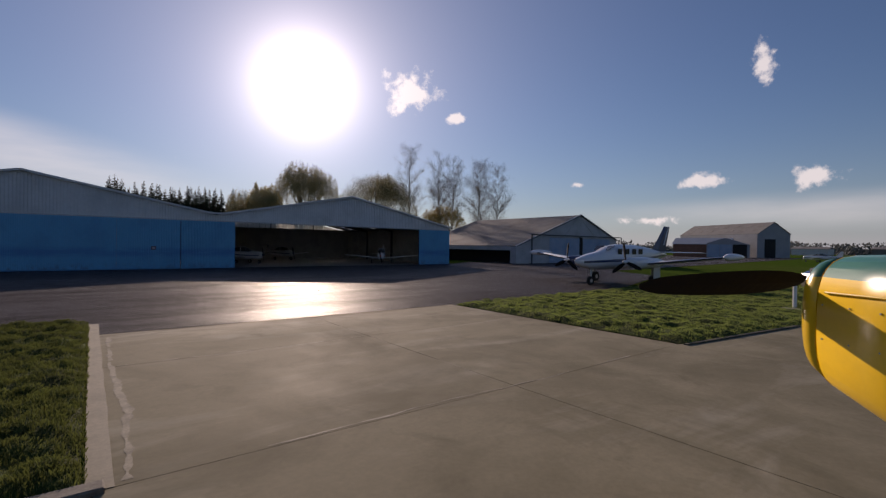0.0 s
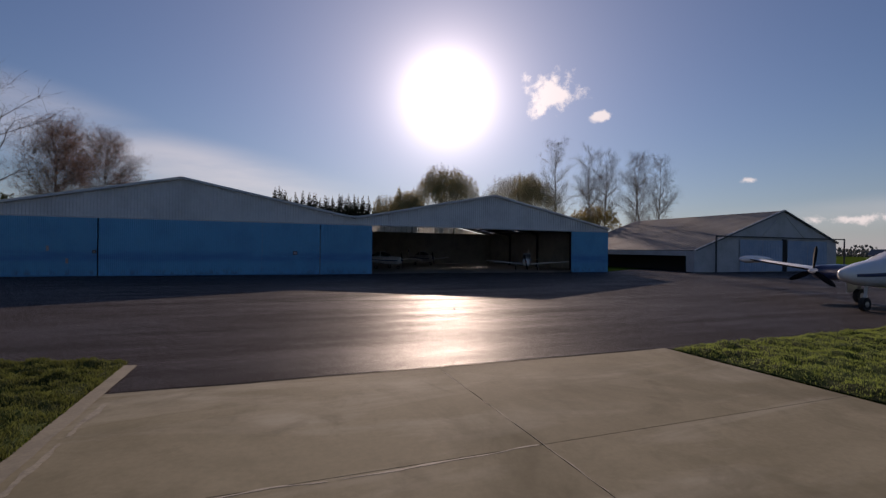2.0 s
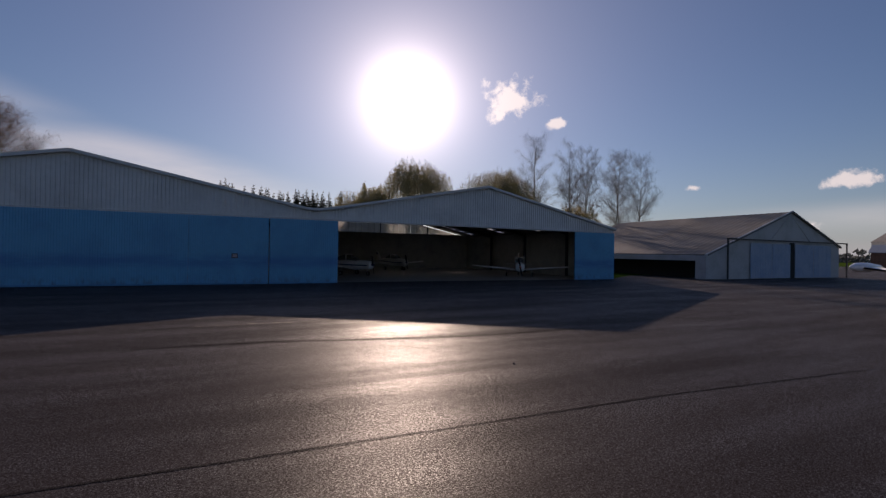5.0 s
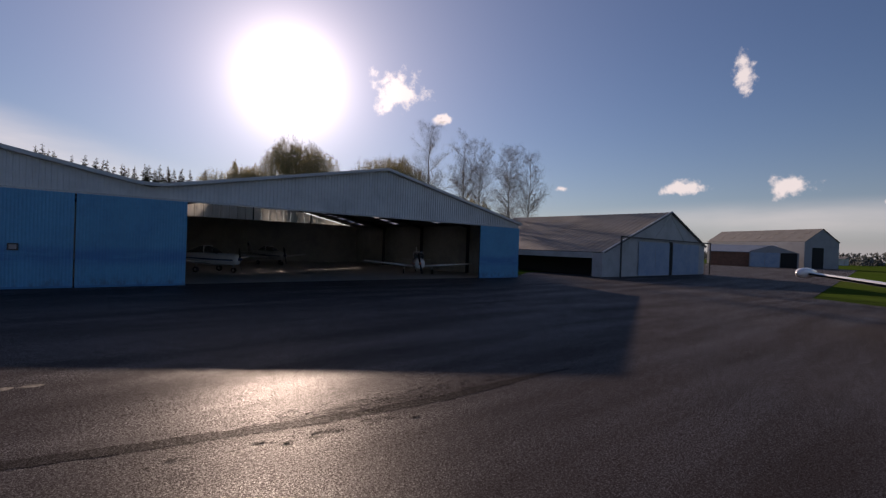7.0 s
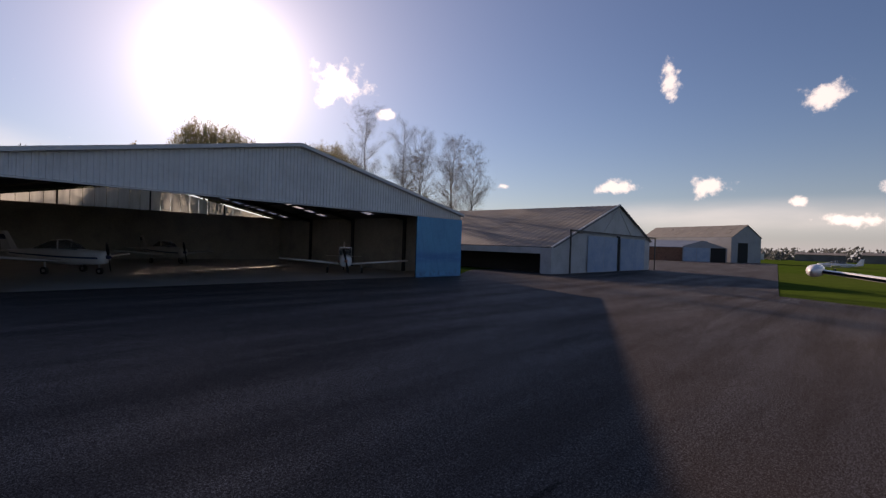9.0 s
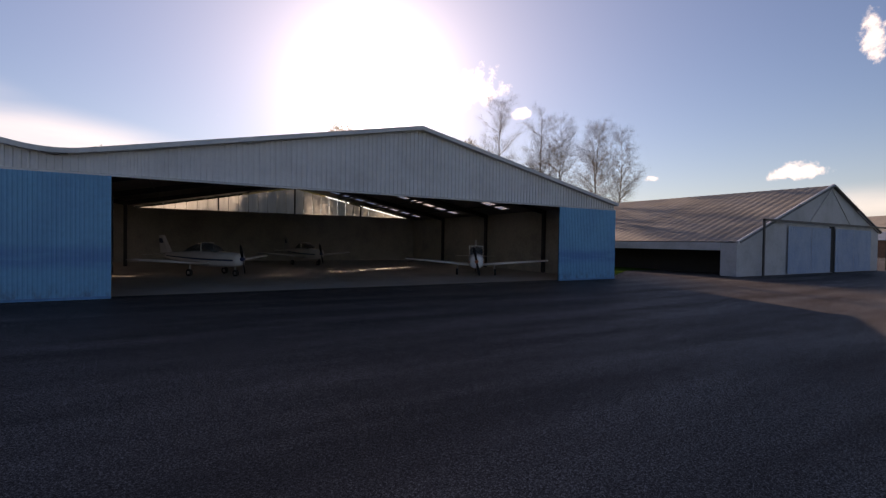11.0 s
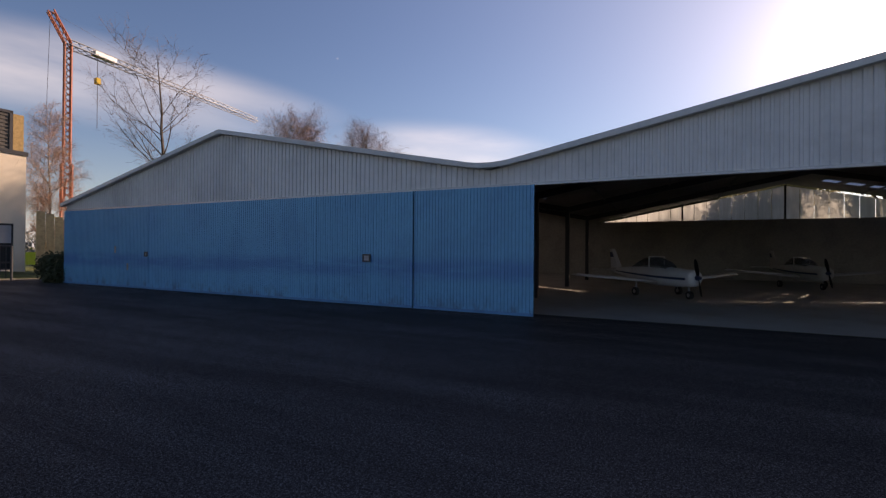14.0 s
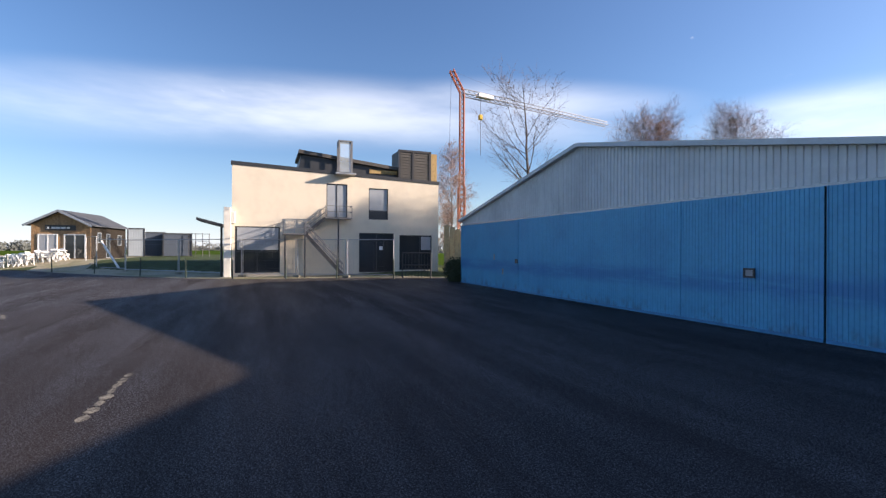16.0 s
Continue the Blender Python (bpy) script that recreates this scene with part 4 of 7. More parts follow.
# ---- trees ----
def grow(seed, height, spread, levels, up, droop, kids, first=0.25, wiggle=0.16, thick=1.0):
    """Limbs as (a, b, ra, rb) and the loose ends that carry twigs or leaves."""
    rnd = random.Random(seed)
    limbs, ends = [], []

    def branch(p, d, length, r, level):
        steps = 5 if level == 0 else 3
        q = p.copy()
        for i in range(steps):
            bend = Vector((rnd.uniform(-1, 1), rnd.uniform(-1, 1), rnd.uniform(-0.4, 0.6))) * wiggle * (0.5 if level == 0 else 1)
            d = (d + bend + Vector((0, 0, up if level else 0.1)) * 0.25 - Vector((0, 0, droop * level * 0.12))).normalized()
            n = q + d * (length / steps)
            f = 1 - 0.75 * (i + 1) / steps
            r1 = max(r * f, 0.012)
            limbs.append((q.copy(), n.copy(), r * (1 - 0.75 * i / steps), r1))
            s = (i + 1) / steps
            if level < levels and s > first * (1 if level == 0 else 0.6):
                for _ in range(kids[level]):
                    a = rnd.uniform(0, 2 * math.pi)
                    side = d.orthogonal().normalized()
                    side.rotate(Matrix.Rotation(a, 3, d))
                    open_ = rnd.uniform(0.6, 1.2) * spread
                    nd = (d * 1.0 + side * open_).normalized()
                    k = length * rnd.uniform(0.34, 0.56) * (1.25 - 0.6 * s if level == 0 else 1)
                    branch(q + (n - q) * rnd.random(), nd, k, max(r1 * 0.62, 0.014), level + 1)
            if level >= max(1, levels - 1):
                ends.append((n.copy(), d.copy(), length))
            q = n
    branch(Vector((0, 0, 0)), Vector((0, 0, 1)), height, 0.016 * height * thick, 0)
    return limbs, ends, rnd


def wood_mesh(limbs, sides=5):
    verts, faces = [], []
    for a, b, ra, rb in limbs:
        d = (b - a)
        if d.length < 1e-4:
            continue
        d.normalize()
        u = d.orthogonal().normalized()
        w = d.cross(u)
        n = sides if ra > 0.05 else 3
        k = len(verts)
        for c, r in ((a, ra), (b, rb)):
            for i in range(n):
                t = 2 * math.pi * i / n
                verts.append(c + (u * math.cos(t) + w * math.sin(t)) * r)
        for i in range(n):
            faces.append((k + i, k + (i + 1) % n, k + n + (i + 1) % n, k + n + i))
    return verts, faces


def mesh_part(name, verts, faces, mat, parent, label=""):
    me = bpy.data.meshes.new(name)
    me.from_pydata([tuple(v) for v in verts], [], faces)
    me.materials.append(mat)
    ob = new(name, me)
    ob.parent = parent
    if label:
        ob["label"] = label
    return ob


def twig_crown(ends, rnd, per, long, wide, fall):
    """Fine hanging or spreading twigs, each a thin bent blade."""
    verts, faces = [], []
    for p, d, _ in ends:
        for _ in range(per):
            side = Vector((rnd.uniform(-1, 1), rnd.uniform(-1, 1), rnd.uniform(-0.6, 0.7)))
            v = (d * 0.7 + side).normalized()
            n = long * rnd.uniform(0.5, 1.3)
            o = p + side * 0.15
            m = o + v * n * 0.55
            e = m + (v - Vector((0, 0, fall))).normalized() * n * 0.6
            w = v.orthogonal().normalized() * wide
            k = len(verts)
            verts += [o - w, o + w, m + w * 0.7, m - w * 0.7, e]
            faces += [(k, k + 1, k + 2, k + 3), (k + 3, k + 2, k + 4)]
    return verts, faces


def leaf_crown(ends, rnd, per, size, reach, fall):
    """Small leaf blades strewn along hanging strands."""
    verts, faces = [], []
    for p, d, _ in ends:
        for _ in range(per):
            o = p + Vector((rnd.gauss(0, reach), rnd.gauss(0, reach), rnd.gauss(0, reach * 0.6)))
            strand = rnd.uniform(0.2, 1.0) * fall
            for j in range(3):
                c = o - Vector((rnd.uniform(-0.1, 0.1), rnd.uniform(-0.1, 0.1), strand * j / 3))
                v = Vector((rnd.uniform(-1, 1), rnd.uniform(-1, 1), rnd.uniform(-1.4, 0.2))).normalized() * size * rnd.uniform(0.6, 1.4)
                w = v.orthogonal().normalized() * size * 0.32
                k = len(verts)
                verts += [c, c + v * 0.5 + w, c + v, c + v * 0.5 - w]
                faces.append((k, k + 1, k + 2, k + 3))
    return verts, faces


def arc(limbs, a, d, length, r, rise, rnd, steps=4):
    """A bending limb; returns the places along it."""
    q, out = a.copy(), []
    for i in range(steps):
        d = (d + Vector((rnd.uniform(-1, 1), rnd.uniform(-1, 1), rnd.uniform(-1, 1))) * 0.16 + Vector((0, 0, rise)) * 0.22).normalized()
        n = q + d * length / steps
        limbs.append((q.copy(), n.copy(), max(r * (1 - 0.8 * i / steps), 0.008), max(r * (1 - 0.8 * (i + 1) / steps), 0.006)))
        out.append((n.copy(), d.copy()))
        q = n
    return out


def birch(x, y, h, seed, label="bare birch with fine hanging twigs", wide=0.20, sides=46, bark=None, twig=None, per=4, long=1.0, fall=0.9, low=0.22, name="birch", thick=0.0085, rise=0.35, stems=1, twig_wide=0.0085, subs=1.5, open_=0.8, taper=0.6):
    """An upright tree: leader, many side limbs, fine twigs at all ends."""
    rnd = random.Random(seed)
    limbs, ends = [], []
    for st in range(stems):
        lean = Vector((rnd.uniform(-1, 1), rnd.uniform(-1, 1), 0)) * (0.05 if stems == 1 else 0.22)
        base = Vector((rnd.uniform(-0.3, 0.3), rnd.uniform(-0.3, 0.3), 0)) if stems > 1 else Vector((0, 0, 0))
        hh = h * (1 if st == 0 else rnd.uniform(0.75, 0.95))
        pts, q, n = [base], base, 12
        for i in range(n):
            d = (Vector((0, 0, 1)) + lean * (0.4 + i / n) + Vector((rnd.uniform(-1, 1), rnd.uniform(-1, 1), 0)) * 0.07).normalized()
            q2 = q + d * hh * 0.96 / n
            limbs.append((q.copy(), q2.copy(), thick * hh * (1 - 0.92 * i / n), thick * hh * (1 - 0.92 * (i + 1) / n)))
            q = q2
            pts.append(q)
        for i in range(sides // stems):
            s = low + (0.97 - low) * rnd.random() ** 1.1
            k = s * n
            p = pts[int(k)].lerp(pts[min(n, int(k) + 1)], k - int(k))
            az = rnd.uniform(0, 6.283)
            q = (s - low) / (1 - low)
            length = hh * wide * rnd.uniform(0.65, 1.1) * ((1 - q) ** taper + 0.08) * (0.65 + 0.35 * min(1.0, q / 0.3))
            d = Vector((math.cos(az) * open_, math.sin(az) * open_, rnd.uniform(0.45, 1.0)))
            r = thick * hh * (1 - 0.9 * s) * 0.42
            for m, md in arc(limbs, p, d.normalized(), length, max(r, 0.02), rise, rnd):
                for _ in range(max(1, round(subs * length))):
                    sd = (md + Vector((rnd.uniform(-1, 1), rnd.uniform(-1, 1), rnd.uniform(-0.5, 0.8))) * 0.9).normalized()
                    ends += [(e, ed, 0) for e, ed in arc(limbs, m, sd, length * rnd.uniform(0.2, 0.42), 0.013, -0.3 * fall, rnd, 2)]
    t = thing(name, label, "tree", pose(x, y, 0, 0, 0, seed * 37))
    mesh_part("trunk", *wood_mesh(limbs), bark or BIRCH_BARK, t)
    mesh_part("crown", *twig_crown(ends, rnd, per, long, twig_wide, fall), twig or TWIG, t, "fine leafless twigs")
    return t


def willow(x, y, h, seed, radius, base=0.35, strands=900, leaf=None, hang=2.2, size=0.28, label="budding weeping willow with hanging yellow-green strands", name="willow"):
    """A domed tree: limbs reach into the dome, strands of small leaves hang from it."""
    rnd = random.Random(seed)
    limbs, verts, faces = [], [], []
    fork = Vector((0, 0, h * 0.3))
    limbs.append((Vector((0, 0, 0)), fork, 0.03 * h, 0.022 * h))
    crown_z, crown_h = h * base, h * (1 - base)
    tips = []
    lobes = [(rnd.uniform(0, 6.283), rnd.uniform(0.35, 0.75)) for _ in range(7)]
    for _ in range(strands):
        if rnd.random() < 0.45:
            a0, f0 = rnd.choice(lobes)
            a, f = a0 + rnd.gauss(0, 0.35), max(0.0, min(1.0, f0 + rnd.gauss(0, 0.2)))
        else:
            a, f = rnd.uniform(0, 6.283), rnd.random() ** 0.5
        top = max(0.05, 1 - (f * 0.97) ** 3.2) ** 0.5
        top *= 0.90 + 0.2 * noise.noise((math.cos(a) * 2.2, math.sin(a) * 2.2, seed + f * 3))
        inner = rnd.uniform(0.62, 1.0)
        tips.append(Vector((math.cos(a) * radius * f, math.sin(a) * radius * f, crown_z + crown_h * top * inner)))
    for p in rnd.sample(tips, 26):
        m = fork.lerp(p, 0.55) + Vector((0, 0, 0.12 * h * rnd.random()))
        limbs.append((fork, m, 0.007 * h, 0.0035 * h))
        limbs.append((m, p, 0.0035 * h, 0.012))
    for p in tips:
        n = rnd.randint(9, 16)
        length = hang * rnd.uniform(0.4, 1.2)
        sway = Vector((rnd.uniform(-0.25, 0.25), rnd.uniform(-0.25, 0.25), 0))
        for j in range(n):
            c = p + sway * j / n + Vector((rnd.gauss(0, 0.12), rnd.gauss(0, 0.12), -length * j / n))
            if c.z < 0.3:
                continue
            v = Vector((rnd.uniform(-0.7, 0.7), rnd.uniform(-0.7, 0.7), rnd.uniform(-1.8, -0.3))).normalized() * size * rnd.uniform(0.6, 1.4)
            w = v.orthogonal().normalized() * size * 0.2
            k = len(verts)
            verts += [c, c + v * 0.5 + w, c + v, c + v * 0.5 - w]
            faces.append((k, k + 1, k + 2, k + 3))
    t = thing(name, label, "tree", pose(x, y, 0, 0, 0, seed * 51))
    mesh_part("trunk", *wood_mesh(limbs), BARK, t)
    mesh_part("crown", verts, faces, leaf or LEAF_WILLOW, t, "young small leaves on hanging strands")
    return t


def spruce(h, seed):
    rnd = random.Random(seed)
    t = thing("spruce", "dark pointed spruce in a dense row", "tree", group="spruce row")
    part("trunk", rods(((0, 0, 0), (0, 0, h), 0.018 * h, 0.01)), BARK, t)
    verts, faces = [], []
    z = h * 0.06
    while z < h:
        f = 1 - z / h
        r = (0.20 * h) * f ** 0.8 + 0.05
        for i in range(int(10 + 22 * f)):
            a = rnd.uniform(0, 6.283)
            rr = r * rnd.uniform(0.55, 1.25)
            d = Vector((math.cos(a), math.sin(a), 0))
            w = Vector((-d.y, d.x, 0)) * rr * rnd.uniform(0.16, 0.3)
            o = Vector((0, 0, z + rnd.uniform(-0.2, 0.2)))
            tip = o + d * rr + Vector((0, 0, -0.25 * rr + rnd.uniform(-0.1, 0.2)))
            mid = o + d * rr * 0.55
            k = len(verts)
            verts += [o, mid + w, tip, mid - w, mid - Vector((0, 0, 0.22 * rr))]
            faces += [(k, k + 1, k + 2, k + 3), (k, k + 1, k + 4), (k + 1, k + 2, k + 4), (k + 2, k + 3, k + 4), (k + 3, k, k + 4)]
        z += 0.035 * h
    mesh_part("crown", verts, faces, NEEDLES, t)
    return t


def build_trees():
    for x, y, h, seed, wide in ((45.9, 38.0, 23.6, 11, 0.2), (52.6, 36.0, 22.6, 12, 0.17), (57.2, 37.0, 22.0, 13, 0.2), (64.4, 36.0, 22.0, 14, 0.19), (67.4, 37.0, 22.6, 15, 0.17), (70.6, 35.0, 21.4, 16, 0.2)):
        birch(x, y, h + 1.9, seed, wide=wide * 1.15, sides=60, per=4, long=1.1, fall=1.6, twig_wide=0.0055, subs=1.0, taper=0.42, twig=TWIG_PALE)
    willow(24.8, 46.0, 20.4, 21, 7.6, strands=2900, size=0.27)
    willow(40.0, 43.0, 19.8, 22, 9.4, strands=3400, size=0.27)
    willow(17.0, 48.0, 15.4, 23, 4.0, strands=1000, label="small budding willow behind the hangar")
    willow(12.5, 50.0, 14.4, 25, 3.0, strands=600, label="small budding willow behind the hangar")
    willow(54.6, 37.0, 12.8, 24, 5.8, leaf=LEAF_SHRUB, strands=760, hang=0.9, label="low bushy tree with green-brown young leaves", name="bush_tree")
    birch(-31.1, 7.3, 17.8, 31, label="large bare broad-limbed tree behind the hangar", wide=0.30, sides=24, bark=BARK, twig=TWIG_DARK, per=3, long=0.7, fall=0.1, low=0.30, name="bare_tree", thick=0.014, rise=0.45, subs=0.8, open_=0.95, taper=0.3, twig_wide=0.012)
    birch(-30.6, 32.4, 16.7, 32, label="red-brown bare birch with dense drooping twigs", wide=0.33, sides=90, twig=TWIG_RED, bark=BARK, per=5, stems=1, taper=0.32, rise=0.42, long=1.3, fall=2.4, low=0.30, subs=1.3, twig_wide=0.0055, open_=0.85, thick=0.011)
    birch(-31.7, 21.6, 15.9, 33, label="red-brown bare birch with dense drooping twigs", wide=0.33, sides=90, twig=TWIG_RED, bark=BARK, per=5, stems=1, taper=0.32, rise=0.42, long=1.3, fall=2.4, low=0.30, subs=1.3, twig_wide=0.0055, open_=0.85, thick=0.011)
    birch(-44.6, 5.6, 15.4, 35, label="reddish bare birch between building and hangar", wide=0.20, sides=80, twig=TWIG_RED, per=5, long=1.0, fall=1.4, twig_wide=0.006, low=0.12)
    birch(-56.5, 20.5, 11.5, 36, label="reddish bare young birch behind the fence", wide=0.22, twig=TWIG_RED, per=5)
    birch(-52.5, 17.0, 10.0, 39, label="reddish bare young birch behind the fence", wide=0.22, twig=TWIG_RED, per=5)
    willow(-52.0, 36.0, 10.5, 37, 5.5, base=0.3, leaf=LEAF_DARK, label="dark leafy tree behind the building site", name="leafy_tree", hang=0.6, strands=700)
    willow(-44.5, 40.0, 10.0, 38, 5.0, base=0.3, leaf=LEAF_DARK, label="dark leafy tree behind the building site", name="leafy_tree", hang=0.6, strands=700)
    kinds = [spruce(12.0, s) for s in (1, 2, 3, 4)]
    rnd = random.Random(5)
    for i in range(52):
        x = -8.8 + (i % 30) * 0.92 + (0.45 if i >= 30 else 0) + rnd.uniform(-0.25, 0.25)
        h = (14.8 if i % 30 < 7 else 13.9) * rnd.uniform(0.84, 1.05)
        m = pose(x, 60.0 + rnd.uniform(-1.5, 2.5), 0, 0, 0, rnd.uniform(0, 360)) @ Matrix.Scale(h / 12.0, 4)
        if i < 4:
            kinds[i].matrix_basis = m
        else:
            copy_thing(kinds[i % 4], m).scale = (h / 12.0,) * 3
    for i, (x, y, h) in enumerate(((66.0, 60.0, 9.5), (68.5, 60.0, 8.8), (72.0, 61.0, 9.0), (88.0, 70.0, 9.6))):
        copy_thing(kinds[i], pose(x + 40, y, 0, 0, 0, 40 * i) @ Matrix.Scale(h / 12.0, 4)).scale = (h / 12.0,) * 3


LEAF_DARK = translucent("dark_leaf", (0.07, 0.085, 0.035), 0.3)
build_trees()


def build_far_woods():
    """Low woods on the horizon, hazy by their colour."""
    rnd = random.Random(77)
    verts, faces = [], []
    for az0, az1, dist, h in ((62, 130, 420, 8), (-150, -84, 520, 7), (-84, -58, 300, 11), (130, 210, 600, 8)):
        a = az0
        while a < az1:
            d = dist * rnd.uniform(0.9, 1.25)
            x, y = d * math.sin(radians(a)), d * math.cos(radians(a))
            hh = h * rnd.uniform(0.55, 1.25)
            for _ in range(110):
                c = Vector((x + rnd.gauss(0, 3.2), y + rnd.gauss(0, 3.2), hh * rnd.random() ** 1.7))
                k = len(verts)
                s = rnd.uniform(0.5, 1.3)
                for q in ((-1, 0.2, -0.6), (1, -0.3, -0.7), (0.1, 0.8, 0.2), (-0.2, -0.4, 1.0)):
                    verts.append(c + Vector(q) * s * rnd.uniform(0.7, 1.3))
                faces += [(k, k + 1, k + 2), (k, k + 1, k + 3), (k + 1, k + 2, k + 3), (k, k + 2, k + 3)]
            a += rnd.uniform(0.35, 0.75)
    me = bpy.data.meshes.new("woods")
    me.from_pydata(verts, [], faces)
    me.materials.append(FAR_WOOD)
    tagged(new("woods", me), "distant hazy brown-green woods on the horizon", "woods", kind="stuff")
    for i, (x, y, w, d, h) in enumerate(((330, 25, 18, 12, 5.0), (365, -12, 24, 14, 5.5), (300, 60, 20, 12, 5.0), (345, -32, 12, 10, 6.0))):
        b = thing("far_building", "small pale distant building at the airfield edge", "building", group="distant buildings")
        part("wall", boxes((x, x + d, y, y + w, 0, h * 0.75)), (TRIM_WHITE, ROOF_PALE)[i % 2], b)
        bm = bmesh.new()
        loft(bm, [[(x - 0.5, y - 0.5, h * 0.75), (x + d + 0.5, y - 0.5, h * 0.75), (x + d / 2, y - 0.5, h)], [(x - 0.5, y + w + 0.5, h * 0.75), (x + d + 0.5, y + w + 0.5, h * 0.75), (x + d / 2, y + w + 0.5, h)]])
        part("roof", bm, ROOF_SHEET, b)


# pale grey-green: distance haze mixed into the woods' base colour
FAR_WOOD = material("haze_tinted_woods", (0.15, 0.16, 0.15), rough=1.0, var=0.1, bump=0, per_island=0.15, spec=0.0)
build_far_woods()


# ---- aircraft ----
def oval(y, w, zb, zt, n=20, power=2.4):
    ring = []
    for i in range(n):
        a = 2 * math.pi * i / n
        c, s = math.cos(a), math.sin(a)
        ring.append((w * math.copysign(abs(c) ** (2 / power), c), y, (zb + zt) / 2 + (zt - zb) / 2 * math.copysign(abs(s) ** (2 / power), s)))
    return ring


def fuselage(sections, power=2.4):
    bm = bmesh.new()
    loft(bm, [oval(y, w, zb, zt, power=power) for y, w, zb, zt in sections])
    return bm


def foil(root, tip, chord0, chord1, thick=0.13, n=7):
    """A tapered wing panel from root to tip; chords run along y, leading edge forward."""
    bm = bmesh.new()
    rings = []
    for (x, y, z), c in ((root, chord0), (tip, chord1)):
        top = [(x, y - c * i / n, z + c * thick * 0.6 * math.sin(math.pi * (i / n) ** 0.6)) for i in range(n + 1)]
        low = [(x, y - c * i / n, z - c * thick * 0.3 * math.sin(math.pi * (i / n) ** 0.6)) for i in range(n - 1, 0, -1)]
        rings.append(top + low)
    loft(bm, rings)
    return bm


def fin_mesh(y0, y1, y2, y3, z0, z1, thick=0.07):
    """An upright tail fin: root from y0 back to y1, tip from y2 back to y3."""
    bm = bmesh.new()
    rings = []
    for a, b, z in ((y0, y1, z0), (y2, y3, z1)):
        m = a + (b - a) * 0.35
        rings.append([(0, a, z), (thick, m, z), (0, b, z), (-thick, m, z)])
    loft(bm, rings)
    return bm


def wheel_on(parent, x, y, r, wide=0.14):
    w = part("wheel", rods(((x - wide / 2, y, r), (x + wide / 2, y, r), r), n=18), RUBBER, parent, "black tyre")
    part("hub", rods(((x - wide / 2 - 0.01, y, r), (x + wide / 2 + 0.01, y, r), r * 0.45), n=12), STEEL_GALV, w)


def blade_mesh(root, tip, chord, twist=0.5, paddle=False):
    """A propeller blade in the plane across y from root to tip; a paddle is broad near the hub."""
    bm = bmesh.new()
    r, t = Vector(root), Vector(tip)
    d = (t - r).normalized()
    side = d.cross(Vector((0, 1, 0)))
    rings = []
    for i in range(19):
        f = i / 18
        c = r + (t - r) * f
        w = chord * (0.42 + 0.75 * math.sin(math.pi * min(1, 0.12 + 0.78 * f)) ** 0.9)
        if paddle:
            w = chord * 1.2 * (1 - math.exp(-8 * f - 0.45)) * (1 - 0.62 * f ** 1.3)
        w *= max(0.12, 1 - max(0.0, (f - 0.84) / 0.16) ** 2) ** 0.5
        a = twist * (1.15 - 0.8 * f)
        u = side * math.cos(a) + Vector((0, 1, 0)) * math.sin(a)
        v = Vector((0, 1, 0)) * math.cos(a) - side * math.sin(a)
        h = 0.1 * w + 0.012 * (1 - f)
        rings.append([c + u * w / 2, c + v * h, c - u * w / 2, c - v * h * 0.4])
    loft(bm, rings)
    return bm


def propeller(parent, x, y, z, radius, blades, phase, spin_mat, blade_mat=None, chord=0.16, spinner=0.32):
    p = new("propeller")
    p.parent = parent
    part("spinner", fuselage_round(x, y - 0.05, z, 0.13, spinner), spin_mat, p)
    for i in range(blades):
        a = radians(phase + 360 * i / blades)
        d = Vector((math.cos(a), 0, math.sin(a)))
        c = Vector((x, y + 0.06, z))
        part("blade", blade_mesh(c + d * 0.08, c + d * radius, chord), blade_mat or PROP_BLACK, p)


def fuselage_round(x, y, z, r, length):
    bm = bmesh.new()
    rings = []
    for i in range(6):
        f = i / 5
        rr = max(r * math.sqrt(max(0.0, 1 - f ** 1.8)), 0.004)
        rings.append([(x + rr * math.cos(k * math.pi / 7), y + length * f, z + rr * math.sin(k * math.pi / 7)) for k in range(14)])
    loft(bm, rings)
    return bm


